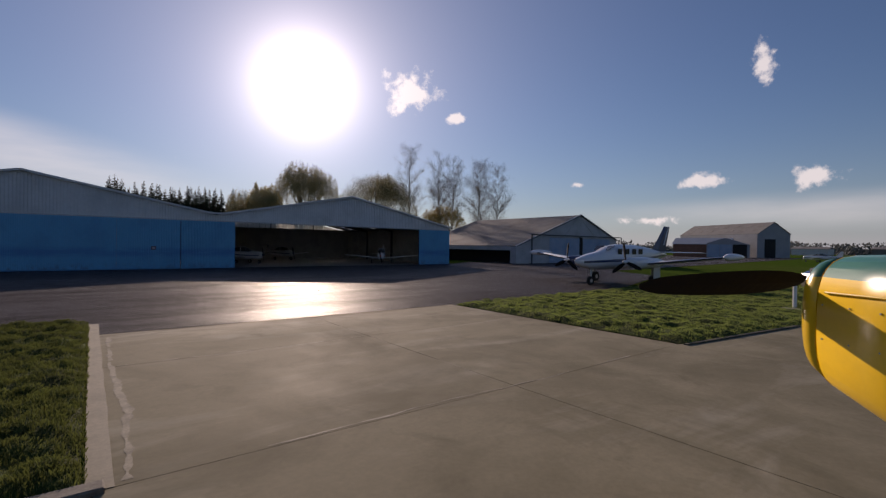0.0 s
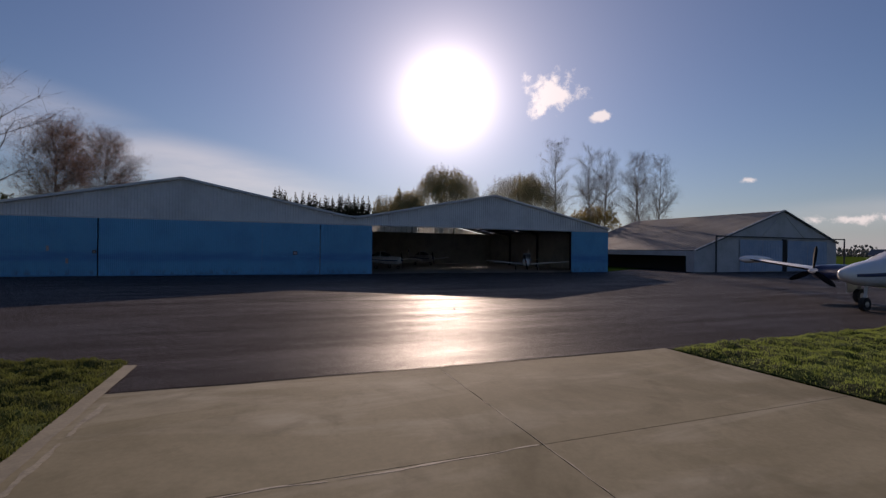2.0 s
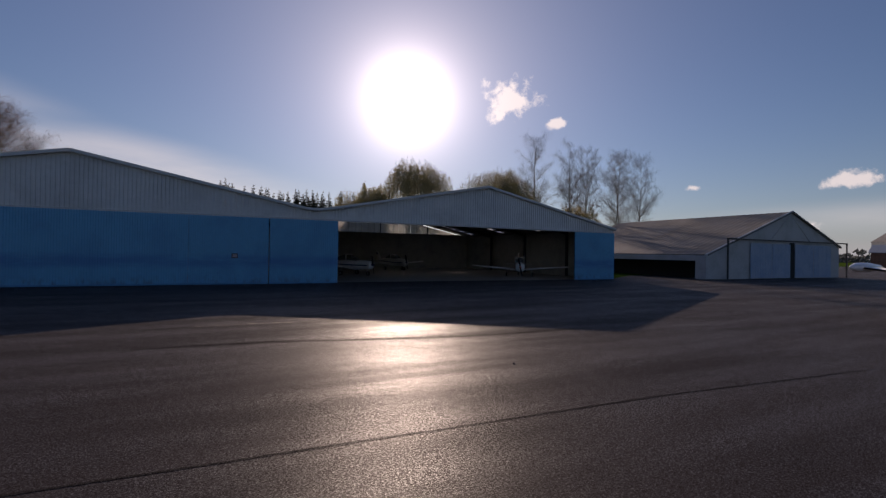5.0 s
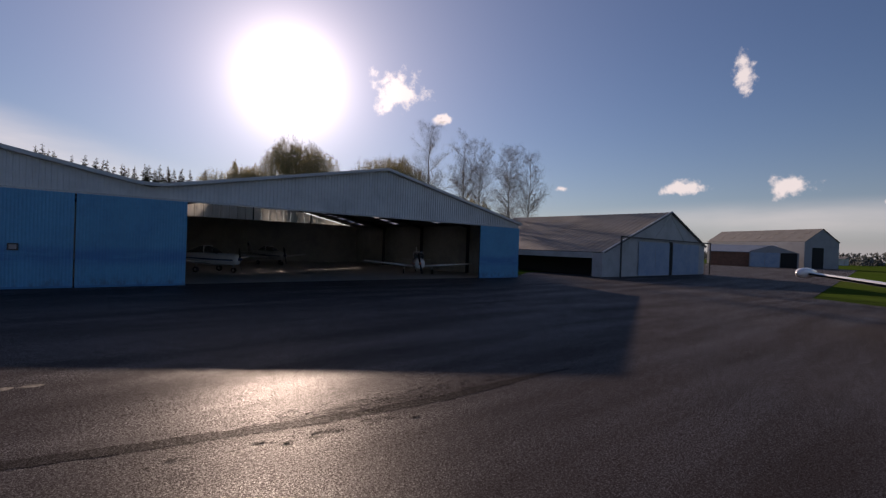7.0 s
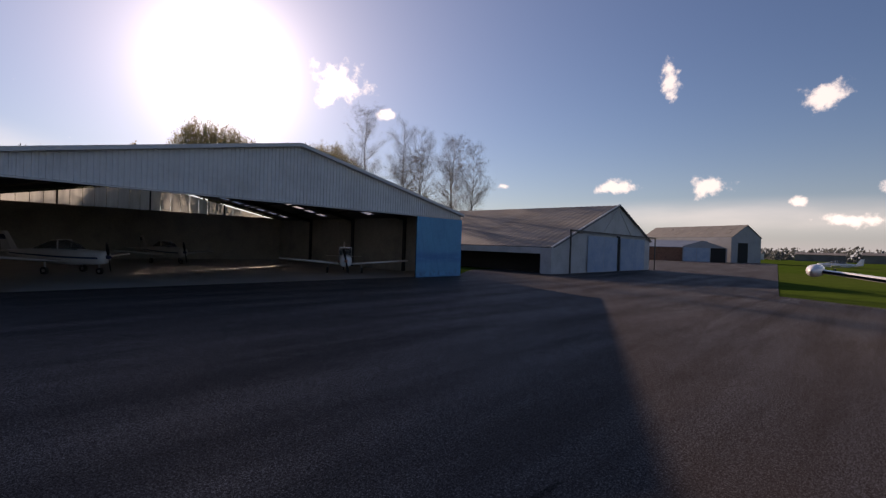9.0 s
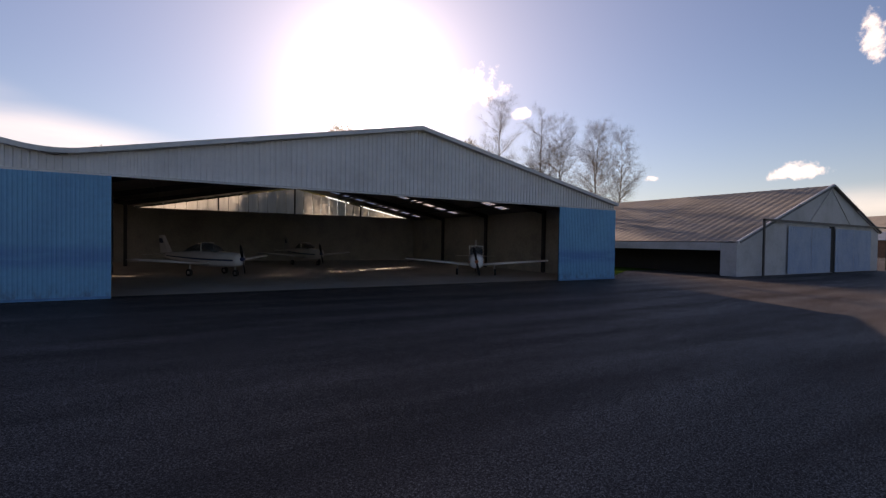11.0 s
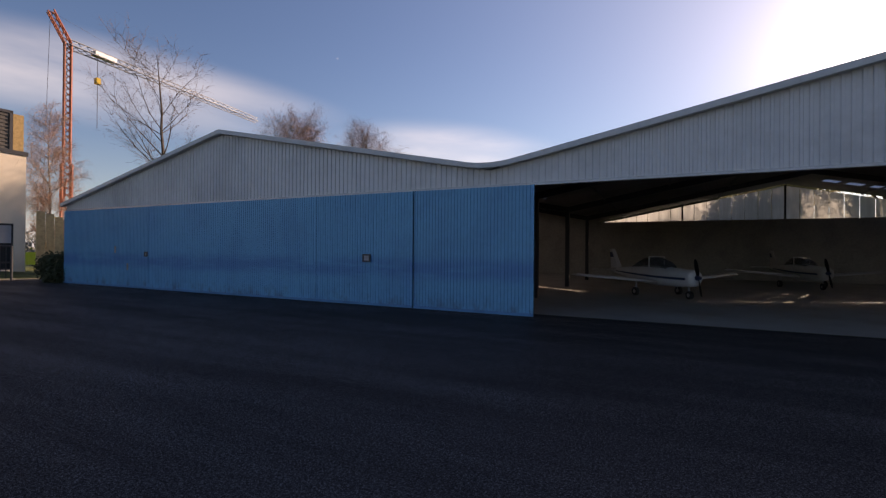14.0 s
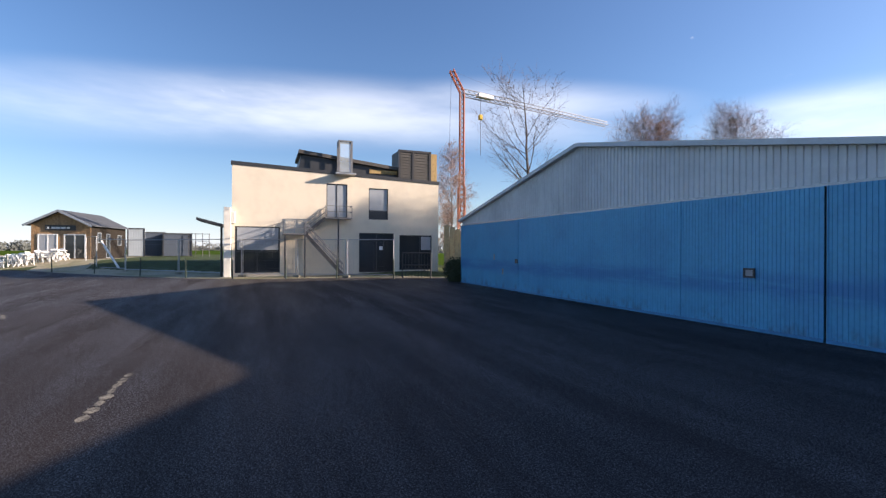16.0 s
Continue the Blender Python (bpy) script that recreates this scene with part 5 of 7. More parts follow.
def light_aircraft(label, m, paint, stripe, span=9.0, tailwheel=False, bubble=True):
    """A low-wing single: nose along +y, wheels on z = 0."""
    a = thing("light_aircraft", label, "aircraft", m)
    part("body", fuselage([(2.75, 0.30, 0.75, 1.35), (2.6, 0.42, 0.62, 1.42), (1.6, 0.50, 0.55, 1.48), (0.6, 0.54, 0.52, 1.52), (-0.6, 0.52, 0.55, 1.55), (-2.0, 0.33, 0.72, 1.45), (-3.4, 0.16, 0.95, 1.35), (-4.1, 0.05, 1.08, 1.28)]), paint, a, smooth=True)
    part("stripe", fuselage([(2.5, 0.435, 0.92, 1.06), (1.6, 0.512, 0.92, 1.06), (0.6, 0.552, 0.93, 1.07), (-0.6, 0.532, 0.97, 1.10), (-2.0, 0.345, 1.03, 1.13), (-3.4, 0.17, 1.1, 1.16)], power=8), stripe, a)
    part("canopy", fuselage([(1.05, 0.40, 1.40, 1.52), (0.7, 0.46, 1.40, 1.82), (0.1, 0.48, 1.40, 2.02), (-0.6, 0.46, 1.40, 2.0), (-1.3, 0.34, 1.40, 1.72), (-1.8, 0.2, 1.38, 1.5)]), CANOPY, a, "tinted bubble canopy", smooth=True)
    part("canopy_frame", boxes((-0.47, 0.47, -0.03, 0.03, 2.0, 2.045), (-0.49, -0.455, -0.03, 0.03, 1.45, 2.02), (0.455, 0.49, -0.03, 0.03, 1.45, 2.02)), paint, a)
    for s in (-1, 1):
        part("wing", foil((s * 0.4, 0.75, 0.72), (s * span / 2, 0.55, 1.08), 1.65, 1.15), paint, a, smooth=True)
        part("tailplane", foil((s * 0.08, -3.2, 1.22), (s * 1.5, -3.35, 1.22), 0.85, 0.6, 0.08), paint, a)
        part("leg", rods(((s * 1.25, 0.0, 0.85), (s * 1.3, 0.05, 0.24), 0.05)), STEEL_GALV, a)
        wheel_on(a, s * 1.32, 0.05, 0.22)
    part("fin", fin_mesh(-2.9, -4.1, -3.7, -4.25, 1.2, 2.45), paint, a)
    part("rudder_stripe", fin_mesh(-3.45, -4.19, -3.62, -4.24, 1.95, 2.25, 0.06), stripe, a)
    if tailwheel:
        wheel_on(a, 0, -3.9, 0.14, 0.08)
        part("leg", rods(((0, -3.8, 1.05), (0, -3.9, 0.2), 0.03)), STEEL_GALV, a)
    else:
        part("leg", rods(((0, 2.2, 0.75), (0, 2.3, 0.2), 0.05)), STEEL_GALV, a)
        wheel_on(a, 0, 2.3, 0.2)
    propeller(a, 0, 2.78, 1.06, 0.92, 2, 78, stripe)
    return a


CANOPY = glass("tinted_canopy", (0.10, 0.12, 0.14), 0.05, 0.75)
light_aircraft("white low-wing light aircraft parked in the hangar", pose(3.6, 11.2, 0, 0, 0, 219.5), WHITE_PAINT, NAVY_PAINT, span=9.4)
light_aircraft("white low-wing light aircraft with a red stripe, facing the door", pose(20.1, 5.8, 0, 0, 0, 147), WHITE_PAINT, CRANE_RED, span=9.8, tailwheel=True)
light_aircraft("dim light aircraft at the back of the hangar", pose(12.2, 22.5, 0, 0, 0, 195), TRIM_WHITE, NAVY_PAINT, span=9.0)
light_aircraft("small white light aircraft parked on the far grass", pose(118.0, -19.0, -0.03, 0, 0, 3), WHITE_PAINT, NAVY_PAINT, span=9.0)


def build_twin():
    """Cabin twin on a nose wheel, nose along +y."""
    a = thing("twin_engine_aircraft", "white and navy twin-engine aircraft parked on the apron edge", "aircraft", pose(18.27, -30.52, 0, 0, 0, 88.3) @ Matrix.Scale(1.076, 4))
    secs = [(4.35, 0.06, 1.42, 1.58), (4.0, 0.30, 1.2, 1.72), (3.2, 0.48, 1.02, 1.92), (2.2, 0.60, 0.95, 2.08), (1.3, 0.66, 0.92, 2.42), (0.4, 0.67, 0.92, 2.56), (-1.6, 0.66, 0.95, 2.56), (-3.0, 0.52, 1.15, 2.42), (-4.6, 0.28, 1.5, 2.2), (-6.0, 0.10, 1.75, 2.0)]
    part("body", fuselage(secs), WHITE_PAINT, a, smooth=True)
    part("stripe", fuselage([(3.9, 0.36, 1.38, 1.50), (3.2, 0.492, 1.38, 1.54), (2.2, 0.612, 1.40, 1.58), (1.3, 0.672, 1.42, 1.62), (-1.6, 0.672, 1.45, 1.66), (-3.0, 0.53, 1.55, 1.74), (-4.6, 0.29, 1.72, 1.86), (-5.9, 0.11, 1.85, 1.95)], power=9), NAVY_PAINT, a)
    for s in (-1, 1):
        part("windscreen", beams(((s * 0.30, 1.72, 2.20), (s * 0.42, 1.22, 2.46), 0.5, 0.03)), DARK_GLASS, a)
        for y in (0.75, -0.05, -0.85, -1.6):
            w = part("cabin_window", boxes((s * 0.655, s * 0.69, y - 0.22, y + 0.22, 1.92, 2.28), bevel=0.01), DARK_GLASS, a)
        part("wing", foil((s * 0.5, 1.1, 1.12), (s * 6.75, 0.35, 1.86), 2.5, 1.25, 0.12), WHITE_PAINT, a, smooth=True)
        part("de_icing_boot", foil((s * 2.6, 0.86, 1.37), (s * 6.7, 0.385, 1.865), 0.22, 0.18, 0.45), PROP_BLACK, a)
        tank = bmesh.new()
        loft(tank, [[(s * 6.88 + r * math.cos(k * math.pi / 6), y, 1.9 + r * math.sin(k * math.pi / 6)) for k in range(12)] for y, r in ((1.0, 0.02), (0.85, 0.10), (0.5, 0.19), (-0.4, 0.20), (-1.2, 0.12), (-1.6, 0.02))])
        part("tip_tank", tank, WHITE_PAINT, a, smooth=True)
        nac = bmesh.new()
        loft(nac, [[(s * 2.15 + p[0], p[1], p[2]) for p in oval(y, w, zb, zt, 14)] for y, w, zb, zt in ((2.35, 0.17, 1.32, 1.66), (2.0, 0.36, 1.12, 1.76), (0.9, 0.40, 1.05, 1.80), (-0.8, 0.34, 1.1, 1.72), (-2.2, 0.05, 1.38, 1.5))])
        part("nacelle", nac, NAVY_PAINT if s > 0 else WHITE_PAINT, a, smooth=True)
        propeller(a, s * 2.15, 2.4, 1.5, 1.1, 3, 82 if s < 0 else 96, WHITE_PAINT, chord=0.2, spinner=0.42)
        part("leg", rods(((s * 2.1, -0.55, 1.2), (s * 2.1, -0.6, 0.32), 0.07)), STEEL_GALV, a)
        part("gear_door", boxes((s * 2.36, s * 2.4, -0.95, -0.2, 0.45, 1.15)), WHITE_PAINT, a)
        wheel_on(a, s * 2.1, -0.6, 0.32, 0.2)
        part("tailplane", foil((s * 0.2, -4.75, 2.05), (s * 2.9, -5.3, 2.05), 1.3, 0.8, 0.08), WHITE_PAINT, a)
    part("leg", rods(((0, 2.75, 1.1), (0, 2.85, 0.28), 0.06)), STEEL_GALV, a)
    wheel_on(a, 0, 2.85, 0.27, 0.16)
    part("fin", fin_mesh(-4.1, -6.0, -5.75, -6.55, 2.1, 3.95, 0.08), NAVY_PAINT, a, "dark blue swept tail fin")
    part("fin_stripe", fin_mesh(-5.6, -5.85, -6.15, -6.3, 2.6, 3.9, 0.11), WHITE_PAINT, a)
    part("beacon", rods(((0, -5.6, 3.95), (0, -5.6, 4.05), 0.03)), WHITE_PLASTIC, a)


build_twin()


def build_own_aircraft():
    """Old trainer with an inverted in-line engine: hub high, deep narrow cowling."""
    a = thing("trainer_aircraft", "yellow trainer aircraft with green top decking and black propeller", "aircraft", pose(-11.33 + 0.792 * 3.06, -48.6 - 0.611 * 3.06, 0, 0, 0, -37.66))

    def ring(y, w, zb, zt, round_=3.2):
        out = []
        n = 28
        for i in range(n):
            t = 2 * math.pi * (i + 0.5) / n
            c, s = math.cos(t), math.sin(t)
            out.append((w * math.copysign(abs(c) ** (2 / round_), c), y, (zb + zt) / 2 + (zt - zb) / 2 * math.copysign(abs(s) ** (2 / round_), s)))
        return out
    nose = [(3.52, 0.20, 1.72, 2.30), (3.50, 0.30, 1.62, 2.38), (3.42, 0.355, 1.54, 2.43), (3.28, 0.375, 1.472, 2.455)]
    rear = [(3.27, 0.375, 1.47, 2.455), (2.7, 0.39, 1.31, 2.475), (1.6, 0.42, 1.22, 2.48), (1.0, 0.43, 1.18, 2.48)]
    back = [(0.99, 0.43, 1.18, 2.48), (0.0, 0.44, 1.15, 2.46), (-1.5, 0.40, 1.15, 2.35), (-3.2, 0.25, 1.2, 2.1), (-4.8, 0.07, 1.3, 1.85)]
    for name, secs in (("nose_bowl", nose), ("cowling", rear), ("fuselage", back)):
        bm = bmesh.new()
        loft(bm, [ring(*s) for s in secs])
        for f in bm.faces:
            f.material_index = 1 if f.calc_center_median().z > 2.30 and len(f.verts) == 4 else 0
            f.smooth = len(f.verts) == 4
        part(name, bm, [YELLOW_PAINT, GREEN_PAINT], a, "glossy yellow paint with a green top")
    part("cowl_hinge", rods(((-0.374, 3.2, 2.19), (-0.398, 2.0, 2.21), 0.008)), YELLOW_PAINT, a)
    for y in (3.22, 3.0, 2.78, 2.56):
        for z in (1.86, 2.1):
            part("rivet", rods(((-0.36, y, z), (-0.3765 - 0.0235 * (3.27 - y), y, z), 0.007), n=6), STEEL_GALV, a)
    hub = part("propeller_hub", rods(((0, 3.5, 2.24), (0, 3.82, 2.24), 0.075), ((0, 3.66, 2.14), (0, 3.66, 2.34), 0.09)), CHROME, a, "bare metal propeller hub", smooth=False)
    for s in (1, -1):
        d = Vector((-s * math.cos(radians(2.8)), 0, -s * math.sin(radians(2.8))))
        c = Vector((0, 3.74, 2.24))
        part("propeller_blade", blade_mesh(c + d * 0.1, c + d * 1.45, 0.27, 0.75, True), PROP_BLACK, a, "matt black blade")
    for s in (-1, 1):
        part("wing", foil((s * 0.4, -0.3, 1.30), (s * 4.6, -0.4, 1.52), 1.5, 1.3), YELLOW_PAINT, a, smooth=True)
        part("tailplane", foil((s * 0.1, -4.0, 1.7), (s * 1.4, -4.2, 1.7), 0.9, 0.6, 0.08), YELLOW_PAINT, a)
        part("leg", rods(((s * 0.35, 0.5, 1.3), (s * 1.0, 0.9, 0.3), 0.05)), YELLOW_PAINT, a)
        wheel_on(a, s * 1.05, 0.9, 0.3, 0.16)
    part("fin", fin_mesh(-3.8, -4.8, -4.4, -5.0, 1.7, 2.9), GREEN_PAINT, a)
    part("leg", rods(((0, -4.5, 1.35), (0, -4.7, 0.12), 0.03)), STEEL_GALV, a)
    wheel_on(a, 0, -4.7, 0.12, 0.07)
    part("cockpit", boxes((-0.3, 0.3, -1.4, 0.2, 2.42, 2.55), bevel=0.04), PROP_BLACK, a)


build_own_aircraft()

# ---- building site ----
PILLAR_WHITE = material("cream_plaster", (0.74, 0.70, 0.63), rough=0.9, var=0.06, scale=1.5, fine=25, bump=0.1)
HOUSE = pose(-43.0, -17.4, 0, 0, 0, 89) @ Matrix.Diagonal((0.985, 1, 1, 1))


def wall_grid(bm, u0, u1, z0, top, y0, y1, holes):
    """A wall across x with real openings; top(x) may slope."""
    us = sorted({u0, u1, *[h[0] for h in holes], *[h[1] for h in holes]})
    for ua, ub in zip(us, us[1:]):
        spans = sorted((h[2], h[3]) for h in holes if h[0] <= ua + 1e-6 and h[1] >= ub - 1e-6)
        z = z0
        for za, zb in spans:
            if za > z + 1e-3:
                box(bm, ua, ub, y0, y1, z, za)
            z = zb
        vs = [(ua, y0, z), (ub, y0, z), (ub, y1, z), (ua, y1, z), (ua, y0, top(ua)), (ub, y0, top(ub)), (ub, y1, top(ub)), (ua, y1, top(ua))]
        vs = [bm.verts.new(v) for v in vs]
        for f in ((0, 3, 2, 1), (4, 5, 6, 7), (0, 1, 5, 4), (1, 2, 6, 5), (2, 3, 7, 6), (3, 0, 4, 7)):
            bm.faces.new([vs[i] for i in f])
    bmesh.ops.remove_doubles(bm, verts=bm.verts, dist=0.001)
    return bm


def framed_glazing(house, name, u0, u1, z0, z1, mullions=(), bars=(), pane=None, label=""):
    w = new(name)
    w.parent = house
    if label:
        w["label"] = label
    f = 0.09
    part("frame", boxes((u0, u1, 0.10, 0.22, z0, z0 + f), (u0, u1, 0.10, 0.22, z1 - f, z1), (u0, u0 + f, 0.10, 0.22, z0 + f, z1 - f), (u1 - f, u1, 0.10, 0.22, z0 + f, z1 - f)), ANTHRACITE, w)
    for m in mullions:
        part("mullion", boxes((m - 0.045, m + 0.045, 0.11, 0.21, z0 + f, z1 - f)), ANTHRACITE, w)
    for b in bars:
        part("transom", boxes((u0 + f, u1 - f, 0.115, 0.205, b - 0.04, b + 0.04)), ANTHRACITE, w)
    part("pane", boxes((u0 + f, u1 - f, 0.15, 0.17, z0 + f, z1 - f)), pane or DARK_GLASS, w)
    return w


CLEAR_GLASS = glass("clear_glass", (0.75, 0.85, 0.92), 0.03, 0.22)


def build_house():
    h = thing("house", "beige rendered two-storey building under construction with outside stairs", "house", HOUSE)
    U, D = 20.6, 11.0
    top = lambda u: 10.46 - 0.039 * u
    holes = [(0.25, 4.25, 0.35, 4.7), (8.62, 10.7, 5.72, 9.1), (12.9, 14.95, 5.65, 8.85), (11.9, 15.6, 0.25, 4.26), (16.2, 19.85, 0.45, 4.1)]
    bm = bmesh.new()
    wall_grid(bm, 0.0, U, 0.0, top, 0.0, 0.4, holes)
    part("front_wall", bm, RENDERED_WALL, h, "warm beige render lit by low sun")
    part("side_wall", boxes((0.0, 0.4, 0.4, D, 0, 9.55)), RENDERED_WALL, h)
    part("side_wall", boxes((U - 0.4, U, 0.4, D, 0, 9.4)), RENDERED_WALL, h)
    part("back_wall", boxes((0.4, U - 0.4, D - 0.4, D, 0, 9.4)), RENDERED_WALL, h)
    part("roof", boxes((0.3, U - 0.3, 0.35, D - 0.3, 9.1, 9.35)), ANTHRACITE, h)
    part("inner_floor", boxes((0.4, U - 0.4, 0.4, D - 0.4, 4.95, 5.2)), CONCRETE_PALE, h)
    part("parapet_cap", beams(((-0.1, 0.18, top(0) + 0.1), (U + 0.1, 0.18, top(U) + 0.1), 0.52, 0.32)), ANTHRACITE, h, "dark metal parapet cap")
    framed_glazing(h, "glazed_front", 0.25, 4.25, 0.35, 4.7, (2.2,), (2.35,), label="dark framed glazing with a pale blind above")
    part("blind", boxes((0.45, 4.1, 0.105, 0.145, 2.5, 4.6)), PALE_BLIND, h, "grey blind in the upper panes")
    framed_glazing(h, "balcony_door", 8.62, 10.7, 5.72, 9.1, (9.65,), (), pane=PALE_BLIND, label="glazed double door to the landing")
    framed_glazing(h, "window", 12.9, 14.95, 5.65, 8.85, (), (6.55,), pane=PALE_BLIND, label="tall window with a dark lower panel")
    part("lower_panel", boxes((13.0, 14.85, 0.12, 0.148, 5.75, 6.5)), ANTHRACITE, h)
    framed_glazing(h, "double_door", 11.9, 15.6, 0.25, 4.26, (13.75,), (), label="wide dark double door")
    part("notice", boxes((14.05, 14.4, 0.085, 0.099, 2.55, 2.9)), WHITE_PLASTIC, h, "small white notice")
    framed_glazing(h, "side_glazing", 16.2, 19.85, 0.45, 4.1, (18.5,), (), label="dark glazing with one pale pane")
    part("pale_pane", boxes((18.65, 19.75, 0.13, 0.149, 2.55, 3.95)), PALE_BLIND, h)
    # roof structures
    bm = bmesh.new()
    upright(bm, [(5.9, 9.9), (6.25, 12.0), (16.2, 11.0), (16.2, 9.5)][::-1], 1.2, 7.0)
    part("penthouse", bm, ANTHRACITE, h, "dark flat-topped roof storey")
    part("penthouse_roof", beams(((6.0, 3.9, 12.25), (16.3, 3.9, 11.15), 6.2, 0.34)), CABIN_BROWN, h, "dark sheet roof with a thick edge")
    part("penthouse_board", boxes((13.2, 16.2, 1.08, 1.19, 10.55, 10.95)), OSB, h)
    for u in (11.9, 13.8):
        part("roof_vent", boxes((u, u + 1.1, 0.6, 1.0, 10.05, 10.3)), BLACK, h)
    c = new("site_cabin")
    c.parent = h
    c["label"] = "dark ribbed box cabin on the roof"
    part("shell", boxes((16.25, 19.85, 0.55, 3.4, 9.72, 13.1)), CABIN_BROWN, c)
    for i in range(10):
        z = 10.0 + i * 0.3
        part("rib", boxes((16.45, 19.65, 0.5, 0.555, z, z + 0.12)), CABIN_BROWN, c)
    part("cabin_frame", boxes((16.2, 16.42, 0.46, 0.6, 9.7, 13.15), (19.68, 19.9, 0.46, 0.6, 9.7, 13.15), (17.75, 17.95, 0.46, 0.56, 9.7, 13.1), (16.2, 19.9, 0.46, 0.6, 12.95, 13.17)), STEEL_DARK, c)
    part("board_wall", boxes((19.92, 20.6, 0.5, 3.4, 9.7, 12.95)), OSB, h, "raw board wall beside the cabin")
    f = new("roof_frame")
    f.parent = h
    f["label"] = "free-standing glazed metal frame at the roof edge"
    part("upright_bar", boxes((9.75, 9.9, -0.35, -0.2, 10.1, 13.4)), STAIR_STEEL, f)
    part("upright_bar", boxes((11.0, 11.15, -0.35, -0.2, 10.1, 13.4)), STAIR_STEEL, f)
    part("upright_bar", boxes((9.75, 9.9, 0.6, 0.75, 10.1, 13.4)), STAIR_STEEL, f)
    part("upright_bar", boxes((11.0, 11.15, 0.6, 0.75, 10.1, 13.4)), STAIR_STEEL, f)
    part("top_bar", boxes((9.75, 11.15, -0.35, 0.75, 13.3, 13.42)), STAIR_STEEL, f)
    part("glazing", boxes((9.9, 11.0, -0.29, -0.27, 10.3, 13.3)), CLEAR_GLASS, f)
    part("platform", boxes((9.4, 11.4, -1.0, 0.4, 9.98, 10.12)), STEEL_GALV, f)
    # white pillar and canopy at the corner
    part("pillar", boxes((-0.66, -0.06, -0.45, 0.1, 0.0, 6.4), bevel=0.03), PILLAR_WHITE, h, "tall white corner pillar")
    part("pillar_cap", boxes((-0.059, 0.3, -0.40, 0.1, 4.9, 6.0), bevel=0.03), PILLAR_WHITE, h)
    part("canopy", beams(((-2.8, 1.0, 5.25), (-0.7, 1.0, 4.7), 4.5, 0.22)), ANTHRACITE, h, "dark sloping entrance canopy")
    part("canopy_post", rods(((-0.95, 1.0, 4.7), (-0.95, 1.0, 0.0), 0.1)), ANTHRACITE, h)
    # outside stairs
    s = new("outside_stairs")
    s.parent = h
    s["label"] = "galvanised steel stairs with two landings and railings"
    y0, y1 = -1.35, -0.12
    part("landing", boxes((8.35, 10.95, y0, y1, 5.55, 5.68)), STAIR_STEEL, s)
    part("landing", boxes((4.45, 6.45, y0 - 1.3, y1, 3.92, 4.05)), STAIR_STEEL, s)
    for a, b, ya, yb in (((8.35, 5.6), (6.45, 4.0), y0 + 0.05, y1), ((6.45, 4.0), (9.9, 0.15), y0 - 1.25, y0 - 0.1)):
        for y in (ya, yb):
            part("stringer", beams(((a[0], y, a[1]), (b[0], y, b[1]), 0.07, 0.26)), STEEL_DARK if y == ya else STAIR_STEEL, s)
        n = 10 if a[1] - b[1] < 2 else 19
        for i in range(1, n):
            q = i / n
            u, z = a[0] + (b[0] - a[0]) * q, a[1] + (b[1] - a[1]) * q
            part("tread", boxes((u - 0.13, u + 0.13, min(ya, yb), max(ya, yb), z, z + 0.035)), STAIR_STEEL, s)
        for y in (ya, yb):
            for off in (0.55, 1.05):
                part("handrail", beams(((a[0], y, a[1] + off), (b[0], y, b[1] + off), 0.05, 0.07)), STAIR_STEEL, s)
            for i in range(5):
                q = i / 4
                u, z = a[0] + (b[0] - a[0]) * q, a[1] + (b[1] - a[1]) * q
                part("baluster", beams(((u, y, z), (u, y, z + 1.05), 0.05, 0.05)), STAIR_STEEL, s)
    for off in (0.55, 1.1):
        part("railing", beams(((8.35, y0, 5.68 + off), (10.95, y0, 5.68 + off), 0.05, 0.06)), STAIR_STEEL, s)
        part("railing", beams(((10.93, y0, 5.68 + off), (10.93, y1, 5.68 + off), 0.05, 0.06)), STAIR_STEEL, s)
        part("railing", beams(((4.47, y0 - 1.28, 4.05 + off), (6.45, y0 - 1.28, 4.05 + off), 0.05, 0.06)), STAIR_STEEL, s)
        part("railing", beams(((4.47, y0 - 1.28, 4.05 + off), (4.47, y1, 4.05 + off), 0.05, 0.06)), STAIR_STEEL, s)
    for u, z, y in ((8.37, 5.68, y0), (9.65, 5.68, y0), (10.93, 5.68, y0), (4.47, 4.05, y0 - 1.28), (5.4, 4.05, y0 - 1.28), (6.43, 4.05, y0 - 1.28)):
        part("railing_post", beams(((u, y, z), (u, y, z + 1.1), 0.06, 0.06)), STAIR_STEEL, s)
    for u, z, y in ((9.62, 5.55, y0 + 0.1), (6.35, 3.92, y0 - 1.2), (4.6, 3.92, y0 - 1.2)):
        part("stair_post", boxes((u - 0.07, u + 0.07, y - 0.07, y + 0.07, 0.0, z)), STEEL_DARK, s)
    return h


build_house()


